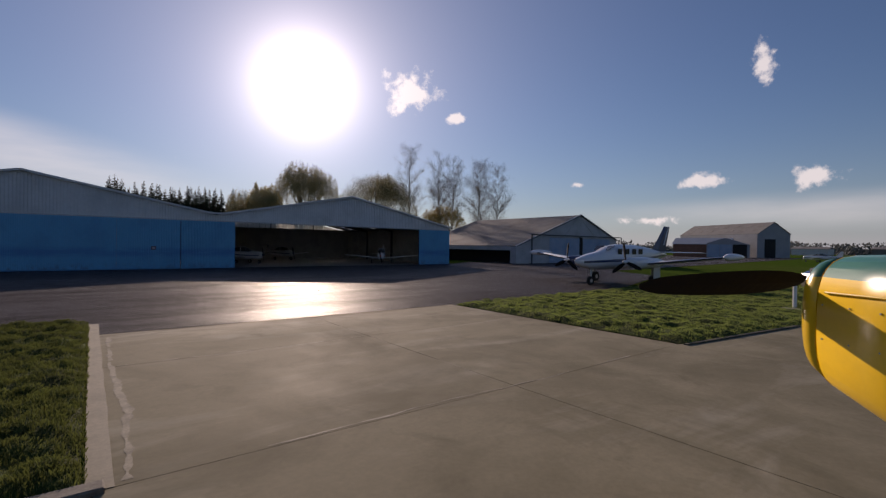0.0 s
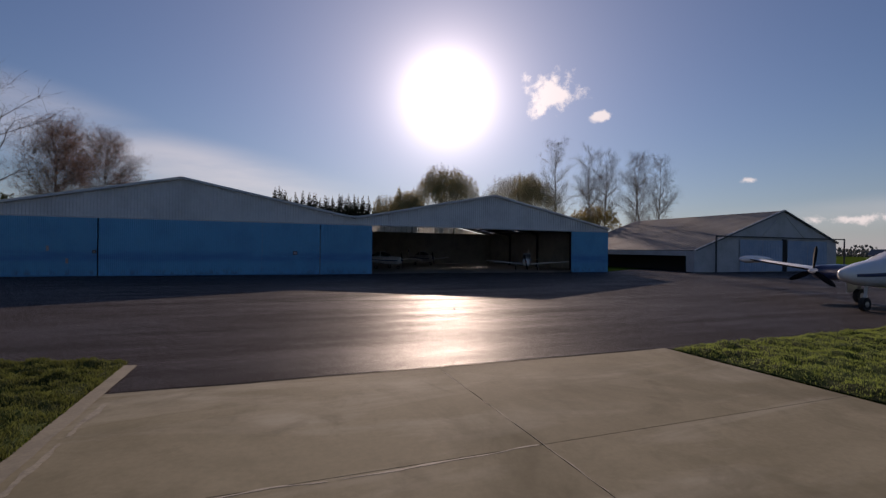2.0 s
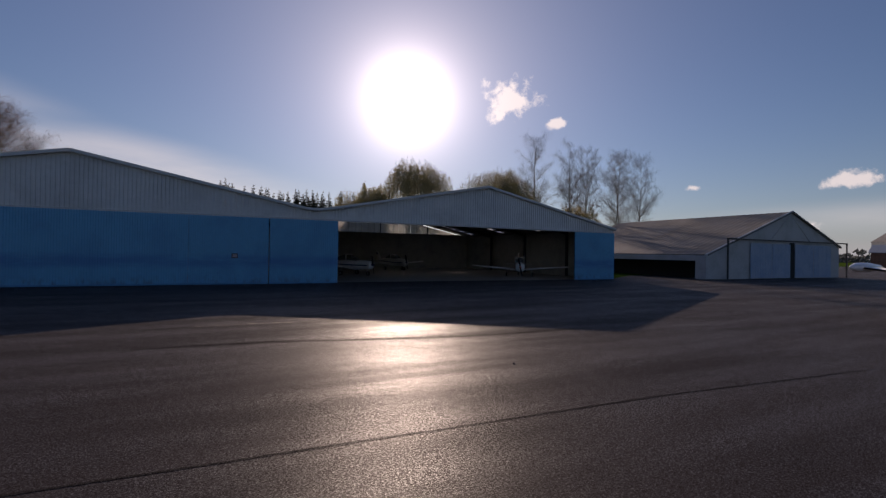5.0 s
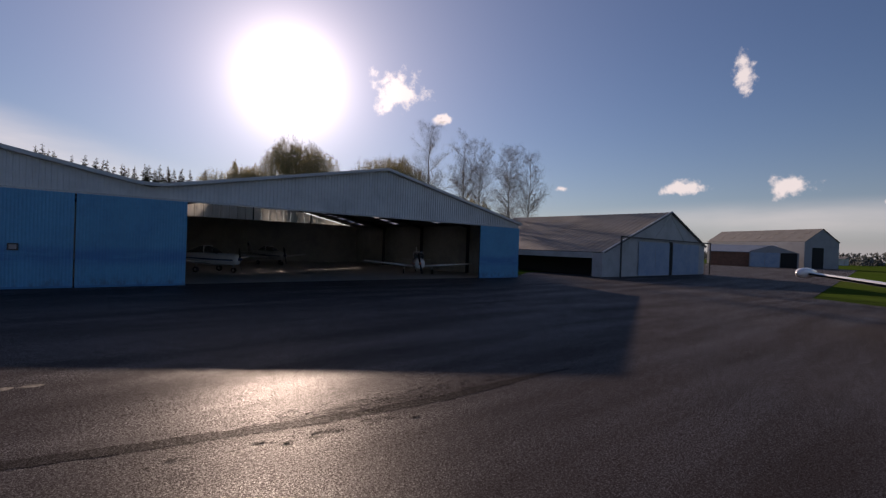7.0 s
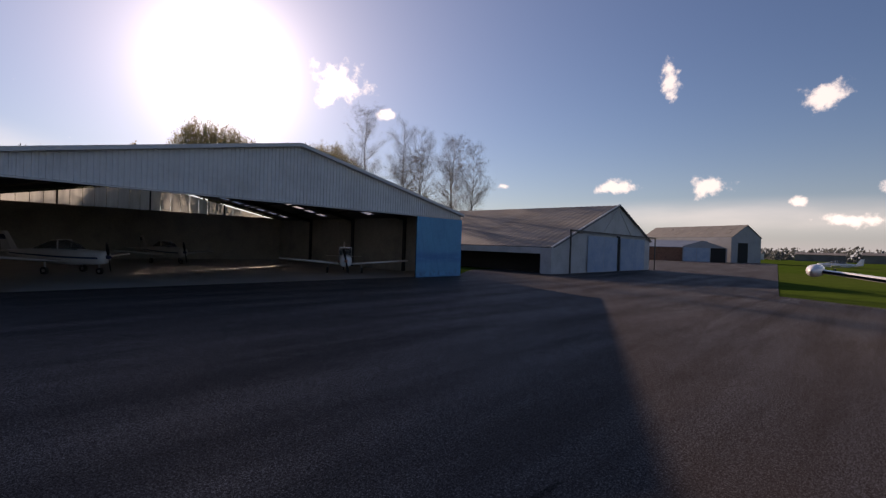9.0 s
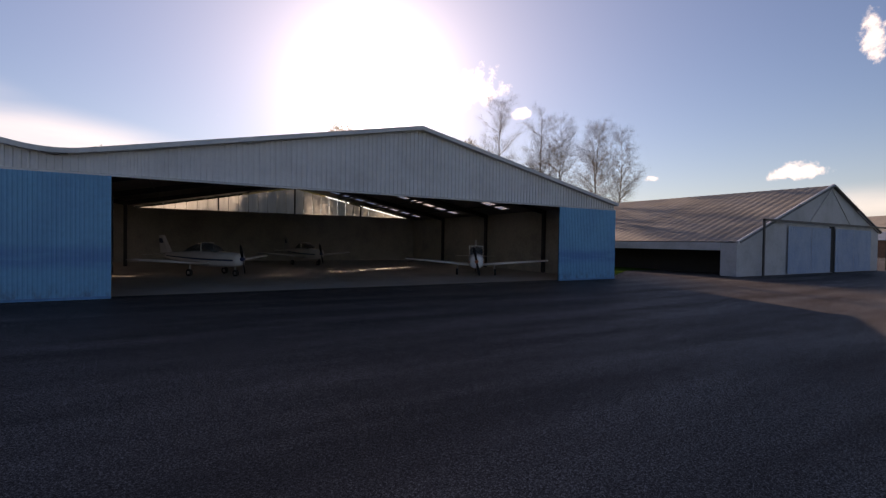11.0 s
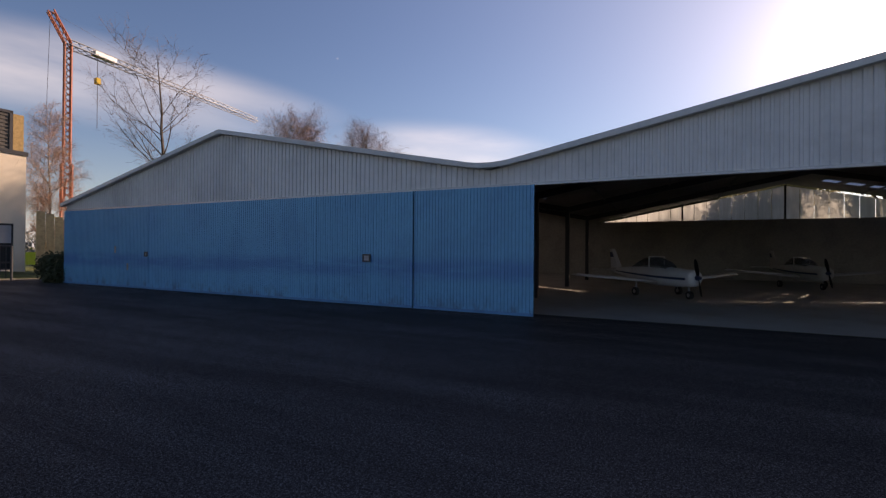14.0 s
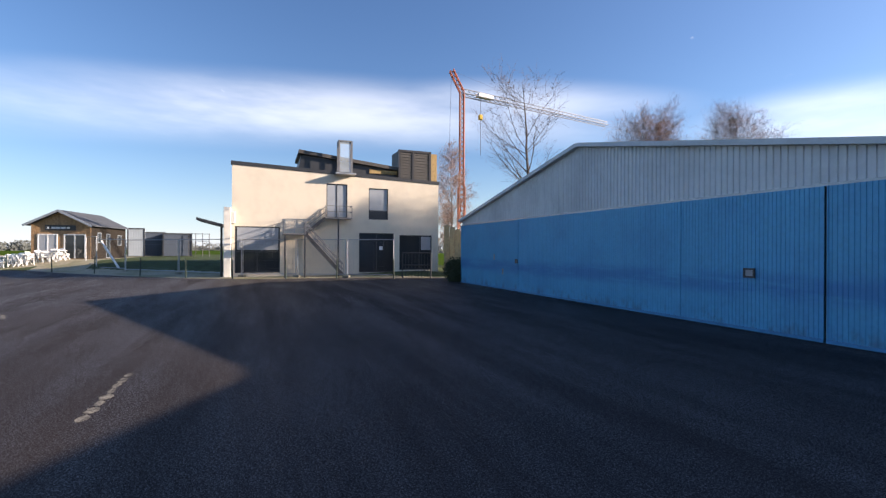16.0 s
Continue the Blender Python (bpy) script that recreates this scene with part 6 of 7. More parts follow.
def build_crane():
    """Self-erecting tower crane: lattice mast, jib, tie peak, hook."""
    base, topz = Vector((-52.74, 10.24, 0)), 23.73
    c = thing("tower_crane", "orange-red self-erecting tower crane with a grey jib", "crane", Matrix.Translation(base))

    def lattice(a, b, wide, rungs, r, mat, name):
        a, b = Vector(a), Vector(b)
        d = (b - a).normalized()
        u = d.cross(Vector((0.3, 1, 0.2))).normalized()
        v = d.cross(u)
        corners = [(u + v) * wide / 2, (u - v) * wide / 2, (-u - v) * wide / 2, (v - u) * wide / 2]
        bm = bmesh.new()
        for q in corners:
            rod(bm, a + q, b + q, r, n=5)
        for i in range(rungs):
            p0, p1 = a + (b - a) * i / rungs, a + (b - a) * (i + 1) / rungs
            for k in range(4):
                rod(bm, p0 + corners[k], p1 + corners[(k + 1) % 4], r * 0.55, n=4)
        part(name, bm, mat, c)
    lattice((0, 0, 0.8), (0, 0, 11.0), 0.8, 14, 0.13, CRANE_RED, "lower_mast")
    lattice((0, 0, 11.0), (0, 0, topz), 0.55, 20, 0.10, CRANE_RED, "upper_mast")
    part("slewing_base", boxes((-1.8, 1.8, -1.8, 1.8, 0.0, 0.9), bevel=0.1), CRANE_RED, c)
    part("ballast", boxes((-2.4, -1.0, -1.5, 1.5, 0.9, 2.8), bevel=0.05), CONCRETE_PALE, c)
    end = Vector((-57.5, 39.1, 23.7)) - base
    d = Vector((end.x, end.y, 0)).normalized()
    lattice((0, 0, topz), tuple(d * 8.0 + Vector((0, 0, topz))), 0.7, 9, 0.07, CRANE_GREY, "jib_root")
    lattice(tuple(d * 8.0 + Vector((0, 0, topz))), tuple(end), 0.6, 22, 0.055, CRANE_GREY, "jib")
    part("jib_panel", beams((d * 2.6 + Vector((0, 0, topz + 0.1)), d * 5.0 + Vector((0, 0, topz + 0.1)), 0.8, 0.5)), WHITE_PLASTIC, c, "white sign panel on the jib")
    lattice((0, 0, topz), (-0.57, -1.31, 26.7), 0.55, 5, 0.08, CRANE_RED, "tie_peak")
    part("tie_rod", rods(((-0.57, -1.31, 26.7), tuple(d * 14 + Vector((0, 0, topz + 0.4))), 0.011), n=4), STEEL_DARK, c)
    part("back_stay", rods(((-0.57, -1.31, 26.7), (-0.9, -1.8, 1.0), 0.02), n=4), STEEL_DARK, c)
    part("brace", rods(((0, 0, 9.5), (1.2, -1.6, 0.9), 0.12)), CRANE_RED, c)
    hk = d * 3.1 + Vector((0, 0, topz))
    part("hoist_rope", rods((tuple(hk), (hk.x, hk.y, 15.6), 0.03), n=4), STEEL_DARK, c)
    part("hook_block", boxes((hk.x - 0.25, hk.x + 0.25, hk.y - 0.25, hk.y + 0.25, 20.5, 21.2), bevel=0.05), CRANE_YELLOW, c, "yellow hook block")


CRANE_YELLOW = material("crane_yellow", (0.7, 0.45, 0.03), rough=0.5, var=0.1, bump=0.02)
build_crane()


def bank(x, y):
    """Height of the raised ground behind the apron's edge."""
    d = -0.82 * (x + 36.0) + 0.572 * (y + 2.0)
    e = -0.572 * (x + 36.0) - 0.82 * (y + 2.0)
    a, b = max(0.0, min(1.0, (d - 0.3) / 7.0)), max(0.0, min(1.0, (e - 17.0) / 11.0))
    c = max(0.0, min(1.0, (e + 3.0) / 4.0))
    return a * a * (3 - 2 * a) * (0.36 * c + 0.76 * b * b * (3 - 2 * b))


def build_fences():
    """Mesh site-fence panels on concrete feet, and short green posts along the apron."""
    pts = [(-66.4, -35.0), (-61.5, -32.6), (-56.4, -28.6), (-50.0, -22.6), (-42.9, -16.5), (-41.0, -11.8), (-39.0, -7.6), (-37.0, -3.6)]
    H = 3.5
    for a, b in zip(pts, pts[1:]):
        a, b = Vector((*a, 0)), Vector((*b, 0))
        length = (b - a).length
        ang = math.degrees(math.atan2((b - a).y, (b - a).x))
        f = thing("fence_panel", "galvanised mesh site-fence panel on concrete feet", "fence", pose(a.x, a.y, min(bank(a.x, a.y), bank(b.x, b.y)), 0, 0, ang), group="site fence")
        x1 = length - 0.12
        part("frame", rods(((0.06, 0, 0.15), (0.06, 0, H), 0.035), ((x1, 0, 0.15), (x1, 0, H), 0.035), ((0.06, 0, H), (x1, 0, H), 0.035), ((0.06, 0, 0.3), (x1, 0, 0.3), 0.04), n=6), STEEL_GALV, f)
        bm = bmesh.new()
        n = int(length / 0.3)
        for i in range(1, n):
            rod(bm, (x1 * i / n, 0, 0.3), (x1 * i / n, 0, H), 0.0022, n=3)
        for i in range(1, 13):
            z = 0.3 + (H - 0.3) * i / 13
            rod(bm, (0.06, 0, z), (x1, 0, z), 0.0022, n=3)
        tagged(part("wire_mesh", bm, MESH_GREY, f), kind="stuff")
        part("foot", boxes((-0.35, 0.25, -0.2, 0.2, 0.0, 0.2), bevel=0.03), CONCRETE_PALE, f)
    rnd = random.Random(2)
    line = [(-67.6, -42.3), (-58.8, -35.1), (-54.9, -30.3), (-49.0, -25.1), (-43.9, -20.6), (-41.0, -16.7), (-39.8, -12.4), (-38.6, -8.2), (-36.4, -3.6)]
    for x, y in line:
        p = thing("post", "thin dark green post beside the apron", "post", pose(x + 0.8, y - 0.5, bank(x + 0.8, y - 0.5) - 0.02, rnd.uniform(-2, 2), 0, 0), group="apron posts")
        part("stake", rods(((0, 0, 0), (0, 0, 1.75), 0.06, 0.05)), POST_GREEN, p)
    brace = thing("white_prop", "white timber prop leaning on the site fence", "prop", pose(-59.0, -30.0, bank(-59.0, -30.0) - 0.02))
    part("beam", beams(((-1.9, -2.0, 3.1), (0.2, 0.2, 0.05), 0.16, 0.16)), WHITE_PLASTIC, brace)
    # timber hoarding and a dark rail gate by the hangar corner
    g = thing("timber_hoarding", "pale upright timber boards by the building site", "fence", pose(-39.8, 3.6, 0, 0, 0, 78))
    for i in range(9):
        part("board", boxes((i * 0.33, i * 0.33 + 0.27, -0.03, 0.03, 0.0, 2.9 + 0.25 * ((i * 7) % 3))), WOOD_POST, g)
    t = thing("timber_stack_frame", "tall pale timber panels against the building", "timber", pose(-42.2, 3.4, 0, 0, 0, 80))
    for i in range(4):
        part("panel", boxes((i * 0.6, i * 0.6 + 0.55, -0.05, 0.05, 0.0, 5.2 - 0.2 * i)), WOOD_POST, t)
    k = thing("rail_gate", "dark metal rail gate beside the hangar", "gate", pose(-36.6, -3.0, 0, 0, 0, 62))
    part("gate_frame", rods(((0, 0, 0), (0, 0, 2.3), 0.07), ((2.6, 0, 0), (2.6, 0, 2.3), 0.07), ((0, 0, 2.3), (2.6, 0, 2.3), 0.06), ((0, 0, 1.2), (2.6, 0, 1.2), 0.05)), STEEL_DARK, k)
    for i in range(8):
        part("gate_bar", rods(((0.3 + i * 0.29, 0, 0.15), (0.3 + i * 0.29, 0, 2.28), 0.03), n=6), STEEL_DARK, k)
    for x, y, s, seed in ((-31.4, 0.2, 0.62, 1), (-32.4, 0.9, 0.55, 2), (-30.9, 0.1, 0.42, 3)):
        limbs, ends, rnd2 = grow(seed + 60, 2.1 * s, 0.9, 2, 0.4, 0.3, (3, 2), first=0.1, thick=0.7)
        b = thing("shrub", "dark evergreen shrub at the hangar corner", "shrub", pose(x, y, 0), group="corner shrubs")
        mesh_part("stems", *wood_mesh(limbs), BARK, b)
        mesh_part("leaves", *leaf_crown(ends, rnd2, 14, 0.16, 0.3, 0.3), LEAF_DARK, b)


build_fences()


def build_bank():
    bm = bmesh.new()
    grid = {}
    for i in range(120):
        for j in range(100):
            x, y = -34.0 - i * 0.7, -60.0 + j * 0.7
            grid[i, j] = bm.verts.new((x, y, bank(x, y) - 0.014 if bank(x, y) > 0 else -0.02))
    for (i, j) in list(grid):
        q = [grid.get(k) for k in ((i, j), (i, j + 1), (i + 1, j + 1), (i + 1, j))]
        if all(q) and max(v.co.z for v in q) > 0:
            bm.faces.new(q)
    for f in bm.faces:
        c = f.calc_center_median()
        d = -0.82 * (c.x + 36.0) + 0.572 * (c.y + 2.0)
        # darker green behind the fence and at the south end
        if (d > 2.4 and c.y > -33.5) or (c.y < -39.5 and c.x > -66.0):
            f.material_index = 1
    ground = link_mesh("ground_bank", bm, VERGE, smooth=True)
    ground.data.materials.append(DARK_GRASS)
    tagged(ground, "low grassy bank rising behind the apron edge", "bank", kind="structure")


build_bank()


def build_back_yard():
    """Cabins that stand in the sun beyond the hangar's corner."""
    c = thing("site_cabin", "white site cabin in the sun behind the hangar", "cabin", pose(-39.6, 17.2, 0, 0, 0, -28))
    part("shell", boxes((-1.4, 1.4, 0.0, 4.6, 0.25, 2.75), bevel=0.04), WHITE_PLASTIC, c)
    part("roof", boxes((-1.5, 1.5, -0.1, 4.7, 2.75, 2.87)), SHED_WALL, c)
    part("door", boxes((-1.1, -0.35, -0.04, -0.003, 0.3, 2.3)), CONTAINER_GREY, c)
    part("window", boxes((0.15, 1.05, -0.04, -0.003, 1.2, 2.1)), DARK_GLASS, c)
    for x in (-1.1, 1.1):
        part("block", boxes((x - 0.2, x + 0.2, 0.3, 0.7, 0.0, 0.25)), CONCRETE_PALE, c)
        part("block", boxes((x - 0.2, x + 0.2, 3.9, 4.3, 0.0, 0.25)), CONCRETE_PALE, c)
    k = thing("storage_container", "pale grey storage container behind the hangar", "container", pose(-42.6, 12.6, 0, 0, 0, -30))
    bm = bmesh.new()
    ribbed(bm, -1.9, 1.9, 0, lambda q: 0.15, lambda q: 2.7, 0.3, 0.03)
    part("front_sheet", bm, SHED_WALL, k)
    part("shell", boxes((-1.9, 1.9, 0.02, 2.4, 0.1, 2.8)), SHED_WALL, k)
    for x in (-1.9, 1.75):
        part("corner_post", boxes((x, x + 0.15, -0.06, 0.015, 0.0, 2.85)), CONTAINER_PALE, k)


def build_hut():
    """Timber club hut with a felt roof, glazed doors and a sign."""
    h = thing("club_hut", "timber-clad hut with a grey roof, white doors and a dark sign", "hut", pose(-71.14, -42.13, bank(-71.5, -39.0) - 0.02, 0, 0, 81.9))
    W, D, E, R = 6.6, 10.8, 4.5, 6.2
    bm = bmesh.new()
    upright(bm, [(0, 0), (0, E), (W / 2, R), (W, E), (W, 0)][::-1], 0.0, 0.2)
    part("front_wall", bm, WOOD_CLAD, h)
    for i in range(20):
        x = i * W / 20
        z = E + (R - E) * (1 - abs(x + 0.16 - W / 2) / (W / 2))
        part("cladding_board", boxes((x + 0.02, x + W / 20 - 0.02, -0.03, -0.003, 0.1, z - 0.12)), WOOD_CLAD, h)
    # side and back walls carry their shade in a near-black wood colour
    part("side_wall", boxes((W - 0.2, W, 0.2, D, 0, E)), WOOD_SHADED, h)
    part("side_wall", boxes((0, 0.2, 0.2, D, 0, E)), WOOD_SHADED, h)
    part("back_wall", boxes((0.2, W - 0.2, D - 0.2, D, 0, E)), WOOD_SHADED, h)
    for (xa, za), (xb, zb) in (((-0.5, E - 0.15), (W / 2, R + 0.12)), ((W / 2, R + 0.12), (W + 0.5, E - 0.15))):
        bm = bmesh.new()
        loft(bm, [[(xa, -0.8, za), (xb, -0.8, zb), (xb, -0.8, zb + 0.12), (xa, -0.8, za + 0.12)], [(xa, D + 0.3, za), (xb, D + 0.3, zb), (xb, D + 0.3, zb + 0.12), (xa, D + 0.3, za + 0.12)]])
        part("roof", bm, ROOF_FELT, h, "grey felt roof")
    for (xa, za), (xb, zb) in (((-0.5, E - 0.15), (W / 2, R + 0.1)), ((W / 2, R + 0.1), (W + 0.5, E - 0.15))):
        part("barge_board", beams(((xa, -0.84, za), (xb, -0.84, zb), 0.06, 0.26)), CONTAINER_PALE, h)
    for x0, x1 in ((0.75, 2.95), (3.65, 6.1)):
        d = new("glazed_door")
        d.parent = h
        part("frame", boxes((x0, x0 + 0.13, -0.12, -0.031, 0.1, 3.3), (x1 - 0.13, x1, -0.12, -0.031, 0.1, 3.3), (x0, x1, -0.12, -0.031, 3.17, 3.3), ((x0 + x1) / 2 - 0.07, (x0 + x1) / 2 + 0.07, -0.11, -0.031, 0.1, 3.17)), WHITE_PLASTIC, d)
        part("pane", boxes((x0 + 0.13, x1 - 0.13, -0.07, -0.035, 0.15, 3.17)), DARK_GLASS if x0 > 3 else PALE_BLIND, d)
    s = part("sign_board", boxes((1.6, 5.0, -0.16, -0.05, 3.75, 4.45)), ANTHRACITE, h, "dark sign with pale unreadable lettering")
    for x0, x1 in ((1.85, 2.05), (2.3, 2.75), (2.8, 3.3), (3.4, 3.9), (4.0, 4.35)):
        part("lettering", boxes((x0, x1, -0.175, -0.161, 3.98, 4.22)), WHITE_PLASTIC, s)
    for y0, y1, z0, z1 in ((1.9, 2.9, 2.2, 3.6), (4.4, 5.5, 0.1, 3.5), (8.0, 9.2, 1.9, 3.4)):
        w = new("side_window")
        w.parent = h
        part("frame", boxes((W + 0.003, W + 0.06, y0, y0 + 0.08, z0, z1), (W + 0.003, W + 0.06, y1 - 0.08, y1, z0, z1), (W + 0.003, W + 0.06, y0 + 0.08, y1 - 0.08, z1 - 0.08, z1), (W + 0.003, W + 0.06, y0 + 0.08, y1 - 0.08, z0, z0 + 0.08)), CONTAINER_PALE, w)
        part("pane", boxes((W + 0.003, W + 0.03, y0 + 0.08, y1 - 0.08, z0 + 0.08, z1 - 0.08)), DARK_GLASS, w)
    for i, (x, y, w, hh, mat) in enumerate(((-91.1, -34.8, 2.6, 5.0, CONTAINER_PALE), (-92.3, -32.3, 3.5, 4.4, CONTAINER_GREY), (-90.7, -28.4, 4.6, 4.2, CONTAINER_GREY))):
        c = thing("site_container", "pale steel site container with dark frame", "container", pose(x, y, bank(x, y) - 0.02, 0, 0, 98), group="site containers")
        bm = bmesh.new()
        ribbed(bm, -w / 2, w / 2, 0, lambda q: 0.15, lambda q: hh - 0.2, 0.35, 0.010)
        part("front_sheet", bm, mat, c)
        part("shell", boxes((-w / 2, w / 2, 0.02, 2.4, 0.1, hh - 0.1)), mat, c)
        for x2 in (-w / 2, w / 2 - 0.2):
            part("corner_post", boxes((x2, x2 + 0.2, -0.08, 0.015, 0.0, hh)), ANTHRACITE, c)
        part("top_rail", boxes((-w / 2 + 0.2, w / 2 - 0.2, -0.07, 0.015, hh - 0.2, hh)), ANTHRACITE, c)
    sc = thing("scaffold_rack", "thin steel rack behind the site containers", "rack", pose(-90.6, -25.0, bank(-90.6, -25.0), 0, 0, 98))
    part("frame", rods(*[((x, 0, 0), (x, 0, 4.2), 0.06) for x in (-1.6, -0.5, 0.6, 1.7)], *[((-1.6, 0, z), (1.7, 0, z), 0.05) for z in (1.4, 2.8, 4.1)], n=5), STEEL_DARK, sc)


CONTAINER_PALE = material("pale_blue_grey_steel", (0.26, 0.30, 0.34), rough=0.55, var=0.08, scale=0.8, fine=10, bump=0.03)
CONTAINER_GREY = material("blue_grey_steel", (0.055, 0.072, 0.10), rough=0.55, var=0.08, scale=0.8, fine=10, bump=0.03)
# dark wood, darkened further: shade on the hut's sides put into colour
WOOD_SHADED = material("shaded_dark_wood_cladding", (0.030, 0.025, 0.021), spec=0.1, rough=0.9, var=0.2, scale=3, fine=25, bump=0.1)
ROOF_FELT = material("grey_roof_felt", (0.065, 0.072, 0.085), rough=0.85, var=0.15, scale=1, fine=20, bump=0.1)
build_hut()
build_back_yard()


def chair_proto():
    """Folding chair: crossed legs at both sides, slatted seat and back."""
    c = thing("folding_chair", "white folding chair with crossed legs on the terrace", "chair", group="terrace chairs")
    k = 1.6
    for sx in (-1, 1):
        x = sx * 0.21 * k
        part("leg", beams(((x, 0.22 * k, 0.0), (x, -0.20 * k, 0.46 * k), 0.035 * k, 0.045 * k)), WHITE_PLASTIC, c)
        part("leg", beams(((x * 0.9, -0.24 * k, 0.0), (x * 0.9, 0.30 * k, 0.86 * k), 0.035 * k, 0.045 * k)), WHITE_PLASTIC, c)
    for y in (-0.17, -0.06, 0.05):
        part("seat_slat", boxes((-0.22 * k, 0.22 * k, (y - 0.045) * k, (y + 0.045) * k, 0.45 * k, 0.475 * k)), WHITE_PLASTIC, c)
    for z in (0.62, 0.74, 0.85):
        y = (-0.24 + 0.54 * z / 0.86) * k
        part("back_slat", boxes((-0.21 * k, 0.21 * k, y - 0.012 * k, y + 0.012 * k, (z - 0.045) * k, (z + 0.045) * k)), WHITE_PLASTIC, c)
    return c


def build_terrace():
    proto = chair_proto()
    rnd = random.Random(12)
    first = True
    for i in range(18):
        f, k = (i % 9) / 8, i // 9
        x, y = -67.0 - 0.9 * f - 1.5 * k + rnd.uniform(-0.4, 0.4), -44.2 + 6.0 * f + rnd.uniform(-0.35, 0.35)
        m = pose(x, y, bank(x, y) - 0.01, 0, 0, rnd.uniform(0, 360))
        if first:
            proto.matrix_basis, first = m, False
        else:
            copy_thing(proto, m)
    for i in range(4):
        t = thing("garden_table", "white plastic garden table on the terrace", "table", pose(-67.8 - 0.3 * i, -43.2 + i * 1.6, bank(-67.8 - 0.3 * i, -43.2 + i * 1.6) - 0.01), group="terrace tables")
        part("tabletop", rods(((0, 0, 1.24), (0, 0, 1.3), 0.8), n=20), WHITE_PLASTIC, t)
        for a in range(4):
            q = a * math.pi / 2 + 0.5
            part("leg", rods(((0.2 * math.cos(q), 0.2 * math.sin(q), 1.24), (0.6 * math.cos(q), 0.6 * math.sin(q), 0), 0.04), n=6), WHITE_PLASTIC, t)
    polygon("verge", [(-36.0, -2.0), (-38.0, -8.6), (-39.4, -15.6), (-42.0, -21.2), (-48.7, -28.2), (-56.3, -35.0), (-69.6, -45.2), (-80.0, -40.0), (-62.0, -10.0), (-60.0, 20.0), (-31.5, 20.0), (-31.5, 4.2), (-35.3, 4.2)], -0.012, VERGE, "rough dry grass verge along the building site", "verge")


build_terrace()


# ---- small things on the ground and the doors ----
def build_marks():
    for name, pts, w, mat, label in (
            ("tar_seam", [(-14.0, -27.7), (-7.6, -27.9), (-0.6, -28.1), (6.0, -28.6)], 0.05, TAR, "dark tar seam across the apron"),
            ("tar_seam", [(-9.6, -20.9), (-8.0, -20.9), (-6.3, -21.0), (-4.5, -21.4), (-1.8, -21.95), (0.0, -22.12), (2.3, -22.1), (3.6, -22.15)], 0.27, TAR, "dark tar seam across the apron"),
            ("tar_seam", [(-11.2, -33.62), (-5.3, -33.66), (0.7, -33.66)], 0.09, TAR, "dark gap where tarmac meets concrete")):
        bm = bmesh.new()
        prev = None
        for (xa, ya), (xb, yb) in zip(pts, pts[1:]):
            n = max(2, int(math.hypot(xb - xa, yb - ya) / 0.06))
            for i in range(n + 1):
                f = i / n
                x, y = xa + (xb - xa) * f, ya + (yb - ya) * f
                ww = w * (0.75 + 0.5 * (0.5 + 0.5 * noise.noise((x * 2.3, y * 2.3, 7))) + 0.3 * noise.noise((x * 13, 5, y * 3)))
                ww *= min(1.0, 0.15 + min(abs(x - pts[-1][0]), abs(x - pts[0][0])) / 2.5)
                y += 0.03 * noise.noise((x * 0.6, 3.1, y * 0.3)) + 0.012 * noise.noise((x * 9, 1.7, 0))
                cur = (bm.verts.new((x, y - ww / 2, 0.005 if mat is not None and pts[0][1] > -30 else 0.02)), bm.verts.new((x, y + ww / 2, 0.005 if pts[0][1] > -30 else 0.02)))
                if prev:
                    bm.faces.new((prev[0], cur[0], cur[1], prev[1]))
                prev = cur
        tagged(link_mesh(name, bm, mat), label, "seam", kind="structure")
    rnd = random.Random(12)
    verts, faces = [], []
    lanes = [(-1.2, 2.0, -21.75, 0.30, 90), (-2.6, 1.2, -22.25, 0.18, 40), (0.8, 1.0, -21.6, 0.12, 25)]
    for cx, wx, cy, wy, count in lanes:
        for i in range(count):
            x = rnd.gauss(cx, wx * 0.6)
            y = cy - 0.12 * (x - cx) + rnd.gauss(0, wy * 0.55)
            long_, deep, n, k = rnd.uniform(0.02, 0.13), rnd.uniform(0.008, 0.03), 11, len(verts)
            for j in range(n):
                a = 2 * math.pi * j / n
                r = rnd.uniform(0.35, 1.35)
                verts.append((x + math.cos(a) * long_ * r, y + math.sin(a) * deep * r, 0.0085 + 0.00001 * len(faces)))
            faces.append(tuple(range(k, k + n)))
    me = bpy.data.meshes.new("worn_patches")
    me.from_pydata(verts, [], faces)
    me.materials.append(TAR)
    tagged(new("worn_patches", me), "dark worn flakes in the tarmac beside the seam", "stain", kind="stuff")
    p = thing("pebble", "small dark stone lying on the tarmac", "stone", pose(PEBBLE[0], PEBBLE[1], 0))
    bm = bmesh.new()
    bmesh.ops.create_icosphere(bm, subdivisions=2, radius=0.03)
    for v in bm.verts:
        v.co = Vector((v.co.x * 1.3, v.co.y, (v.co.z + 0.027) * 0.7)) * (1 + 0.15 * noise.noise(v.co * 40))
    part("stone", bm, STEEL_DARK, p)
    rnd = random.Random(3)
    for i in range(8):
        bm = bmesh.new()
        cx, cy, n = -5.45 - 0.37 * i, -17.79 + rnd.uniform(-0.02, 0.02), 14
        long_, deep = rnd.uniform(0.13, 0.2), rnd.uniform(0.06, 0.12)
        bm.faces.new([bm.verts.new((cx + math.cos(6.2832 * k / n) * long_ * rnd.uniform(0.75, 1.2), cy + math.sin(6.2832 * k / n) * deep * rnd.uniform(0.7, 1.25), 0.005)) for k in range(n)])
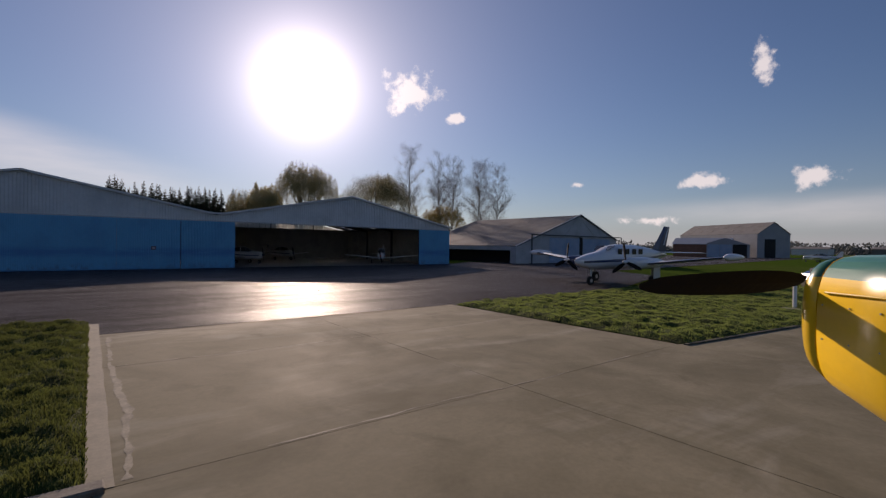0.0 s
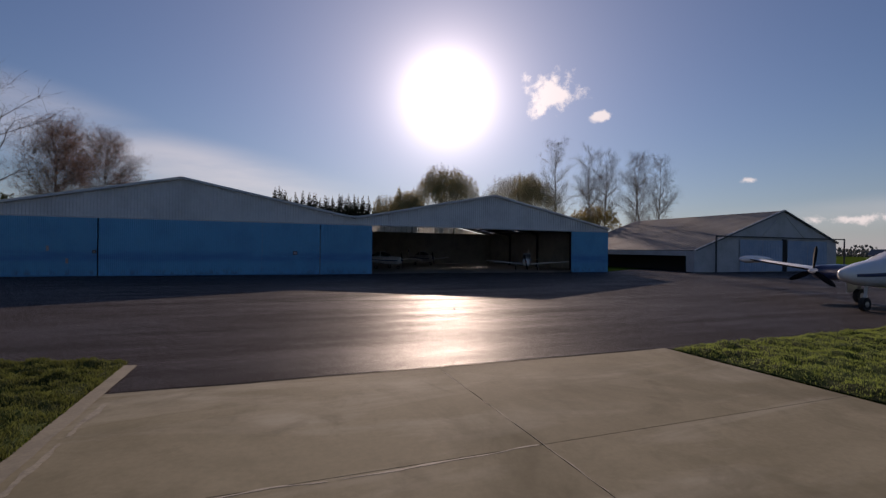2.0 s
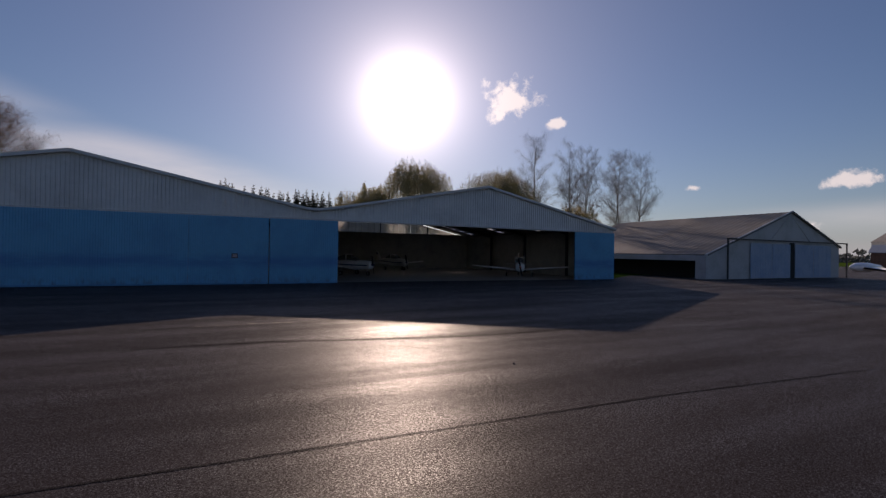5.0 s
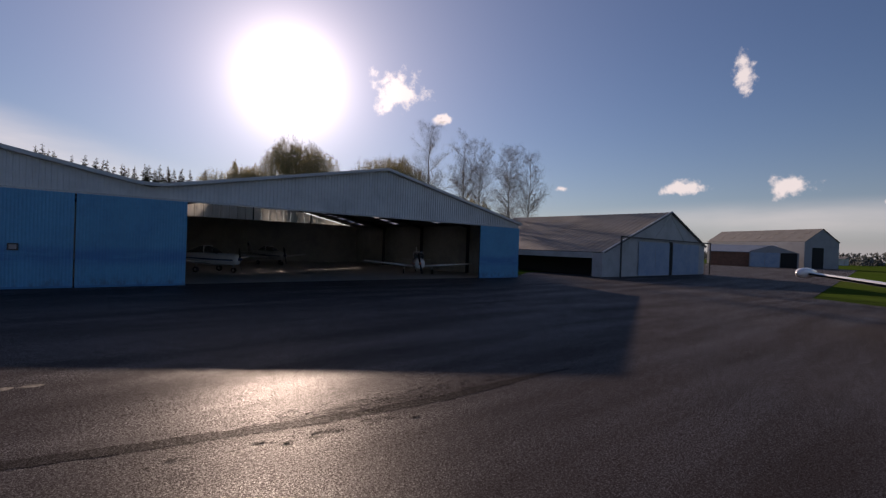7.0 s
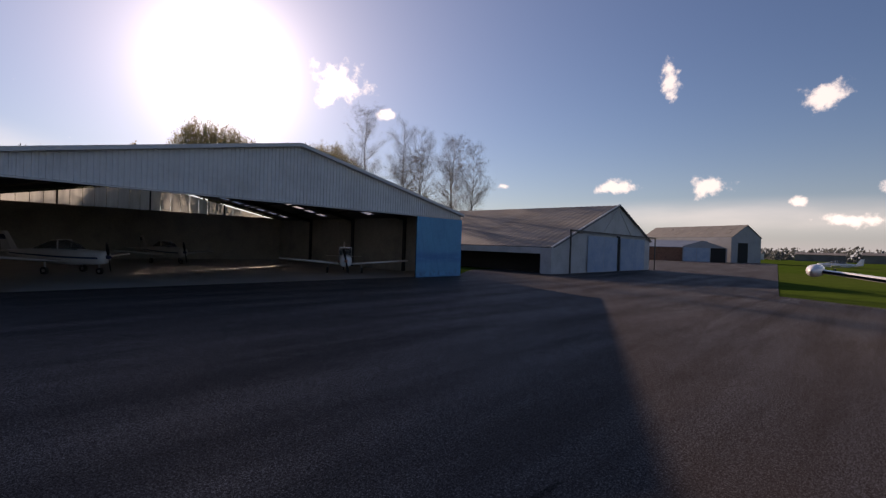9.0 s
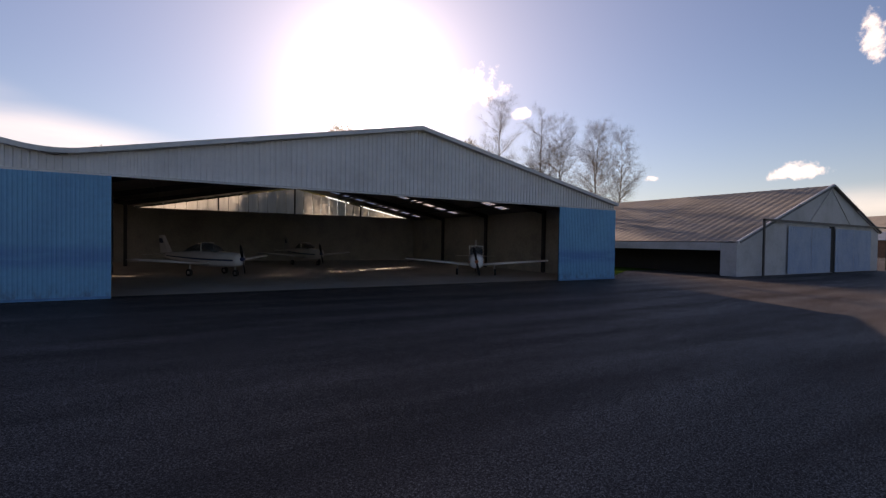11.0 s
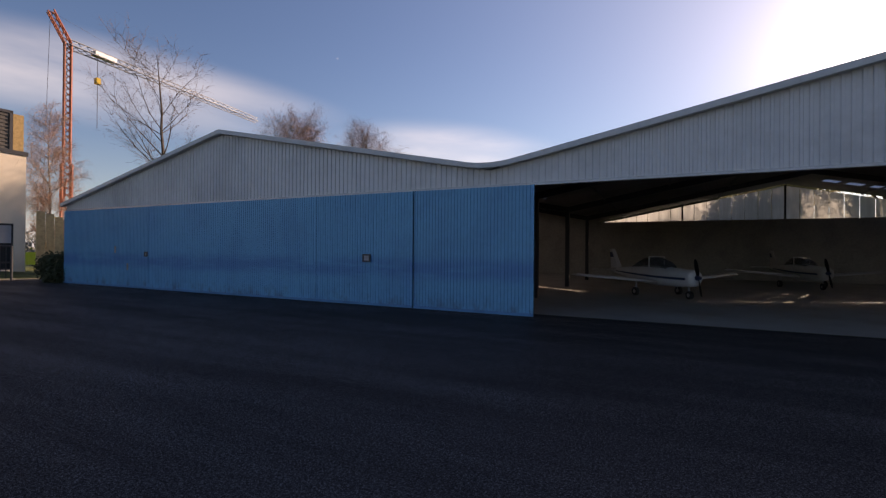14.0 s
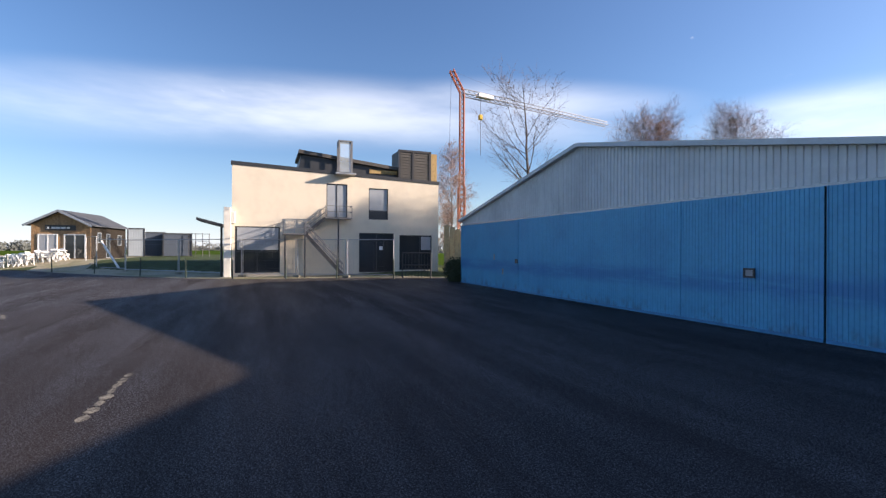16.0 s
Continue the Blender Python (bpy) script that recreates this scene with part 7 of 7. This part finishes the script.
        tagged(link_mesh("painted_dash", bm, LINE_FADED), "worn pale painted dash on the apron", "marking", group="apron dashes")
    for (xa, ya), (xb, yb) in (((-18.6, -24.0), (-19.9, -24.5)), ((-38.0, -32.2), (-41.1, -32.3))):
        bm = bmesh.new()
        d = Vector((-(yb - ya), xb - xa, 0)).normalized() * 0.07
        bm.faces.new([bm.verts.new(v) for v in ((xa - d.x, ya - d.y, 0.005), (xb - d.x, yb - d.y, 0.005), (xb + d.x, yb + d.y, 0.005), (xa + d.x, ya + d.y, 0.005))])
        tagged(link_mesh("painted_line", bm, LINE_FADED), "faint worn painted line on the apron", "marking", group="apron lines")
    p = thing("marker_post", "white marker post on a pale concrete foot", "post", pose(11.6, -42.6, 0))
    part("post", rods(((0, 0, 0.1), (0, 0, 1.5), 0.07), n=12), WHITE_PLASTIC, p)
    part("foot", boxes((-0.45, 0.45, -0.35, 0.35, 0.0, 0.14), bevel=0.03), CONCRETE_PALE, p)


TAR = tarmac("tar", (0.025, 0.0205, 0.0185), (0.019, 0.0155, 0.0140), 0.019, 0.2)
LINE_FADED = material("faded_line_paint", (0.22, 0.20, 0.16), rough=0.9, var=0.5, scale=5, fine=22, bump=0.1, second=(0.06, 0.055, 0.048), blotch=(0.42, 0.6))
PEBBLE = (-1.66, -25.29)
build_marks()


def build_door_details():
    y = -0.272
    for x0, x1, z0, z1, mat, name, label in (
            (-7.03, -6.65, 1.76, 2.08, ANTHRACITE, "door_window", "small square window with a dark frame in the blue door"),
            (-21.72, -21.45, 1.78, 2.05, ANTHRACITE, "door_plate", "small pale plate in a dark frame on the blue door"),
            ):
        off = y if x0 > -20 else -0.15
        w = thing(name, label, "window" if "window" in name else "plate", Matrix.Translation((0, off, 0)))
        f = 0.06
        part("frame", boxes((x0, x1, -0.05, 0.0, z0, z0 + f), (x0, x1, -0.05, 0.0, z1 - f, z1), (x0, x0 + f, -0.05, 0.0, z0 + f, z1 - f), (x1 - f, x1, -0.05, 0.0, z0 + f, z1 - f)), mat, w)
        part("pane", boxes((x0 + f, x1 - f, -0.02, -0.004, z0 + f, z1 - f)), PALE_BLIND if x0 > -20 else LINE_PAINT, w)
    for i, (x, z) in enumerate(((-24.6, 1.95), (-23.4, 1.0))):
        s = thing("sticker", "small pale rectangular sticker on the blue door", "sticker", Matrix.Translation((0, -0.146, 0)), group="door stickers")
        part("sheet", boxes((x, x + 0.16, -0.006, 0.0, z, z + 0.38)), LINE_PAINT, s)


build_door_details()
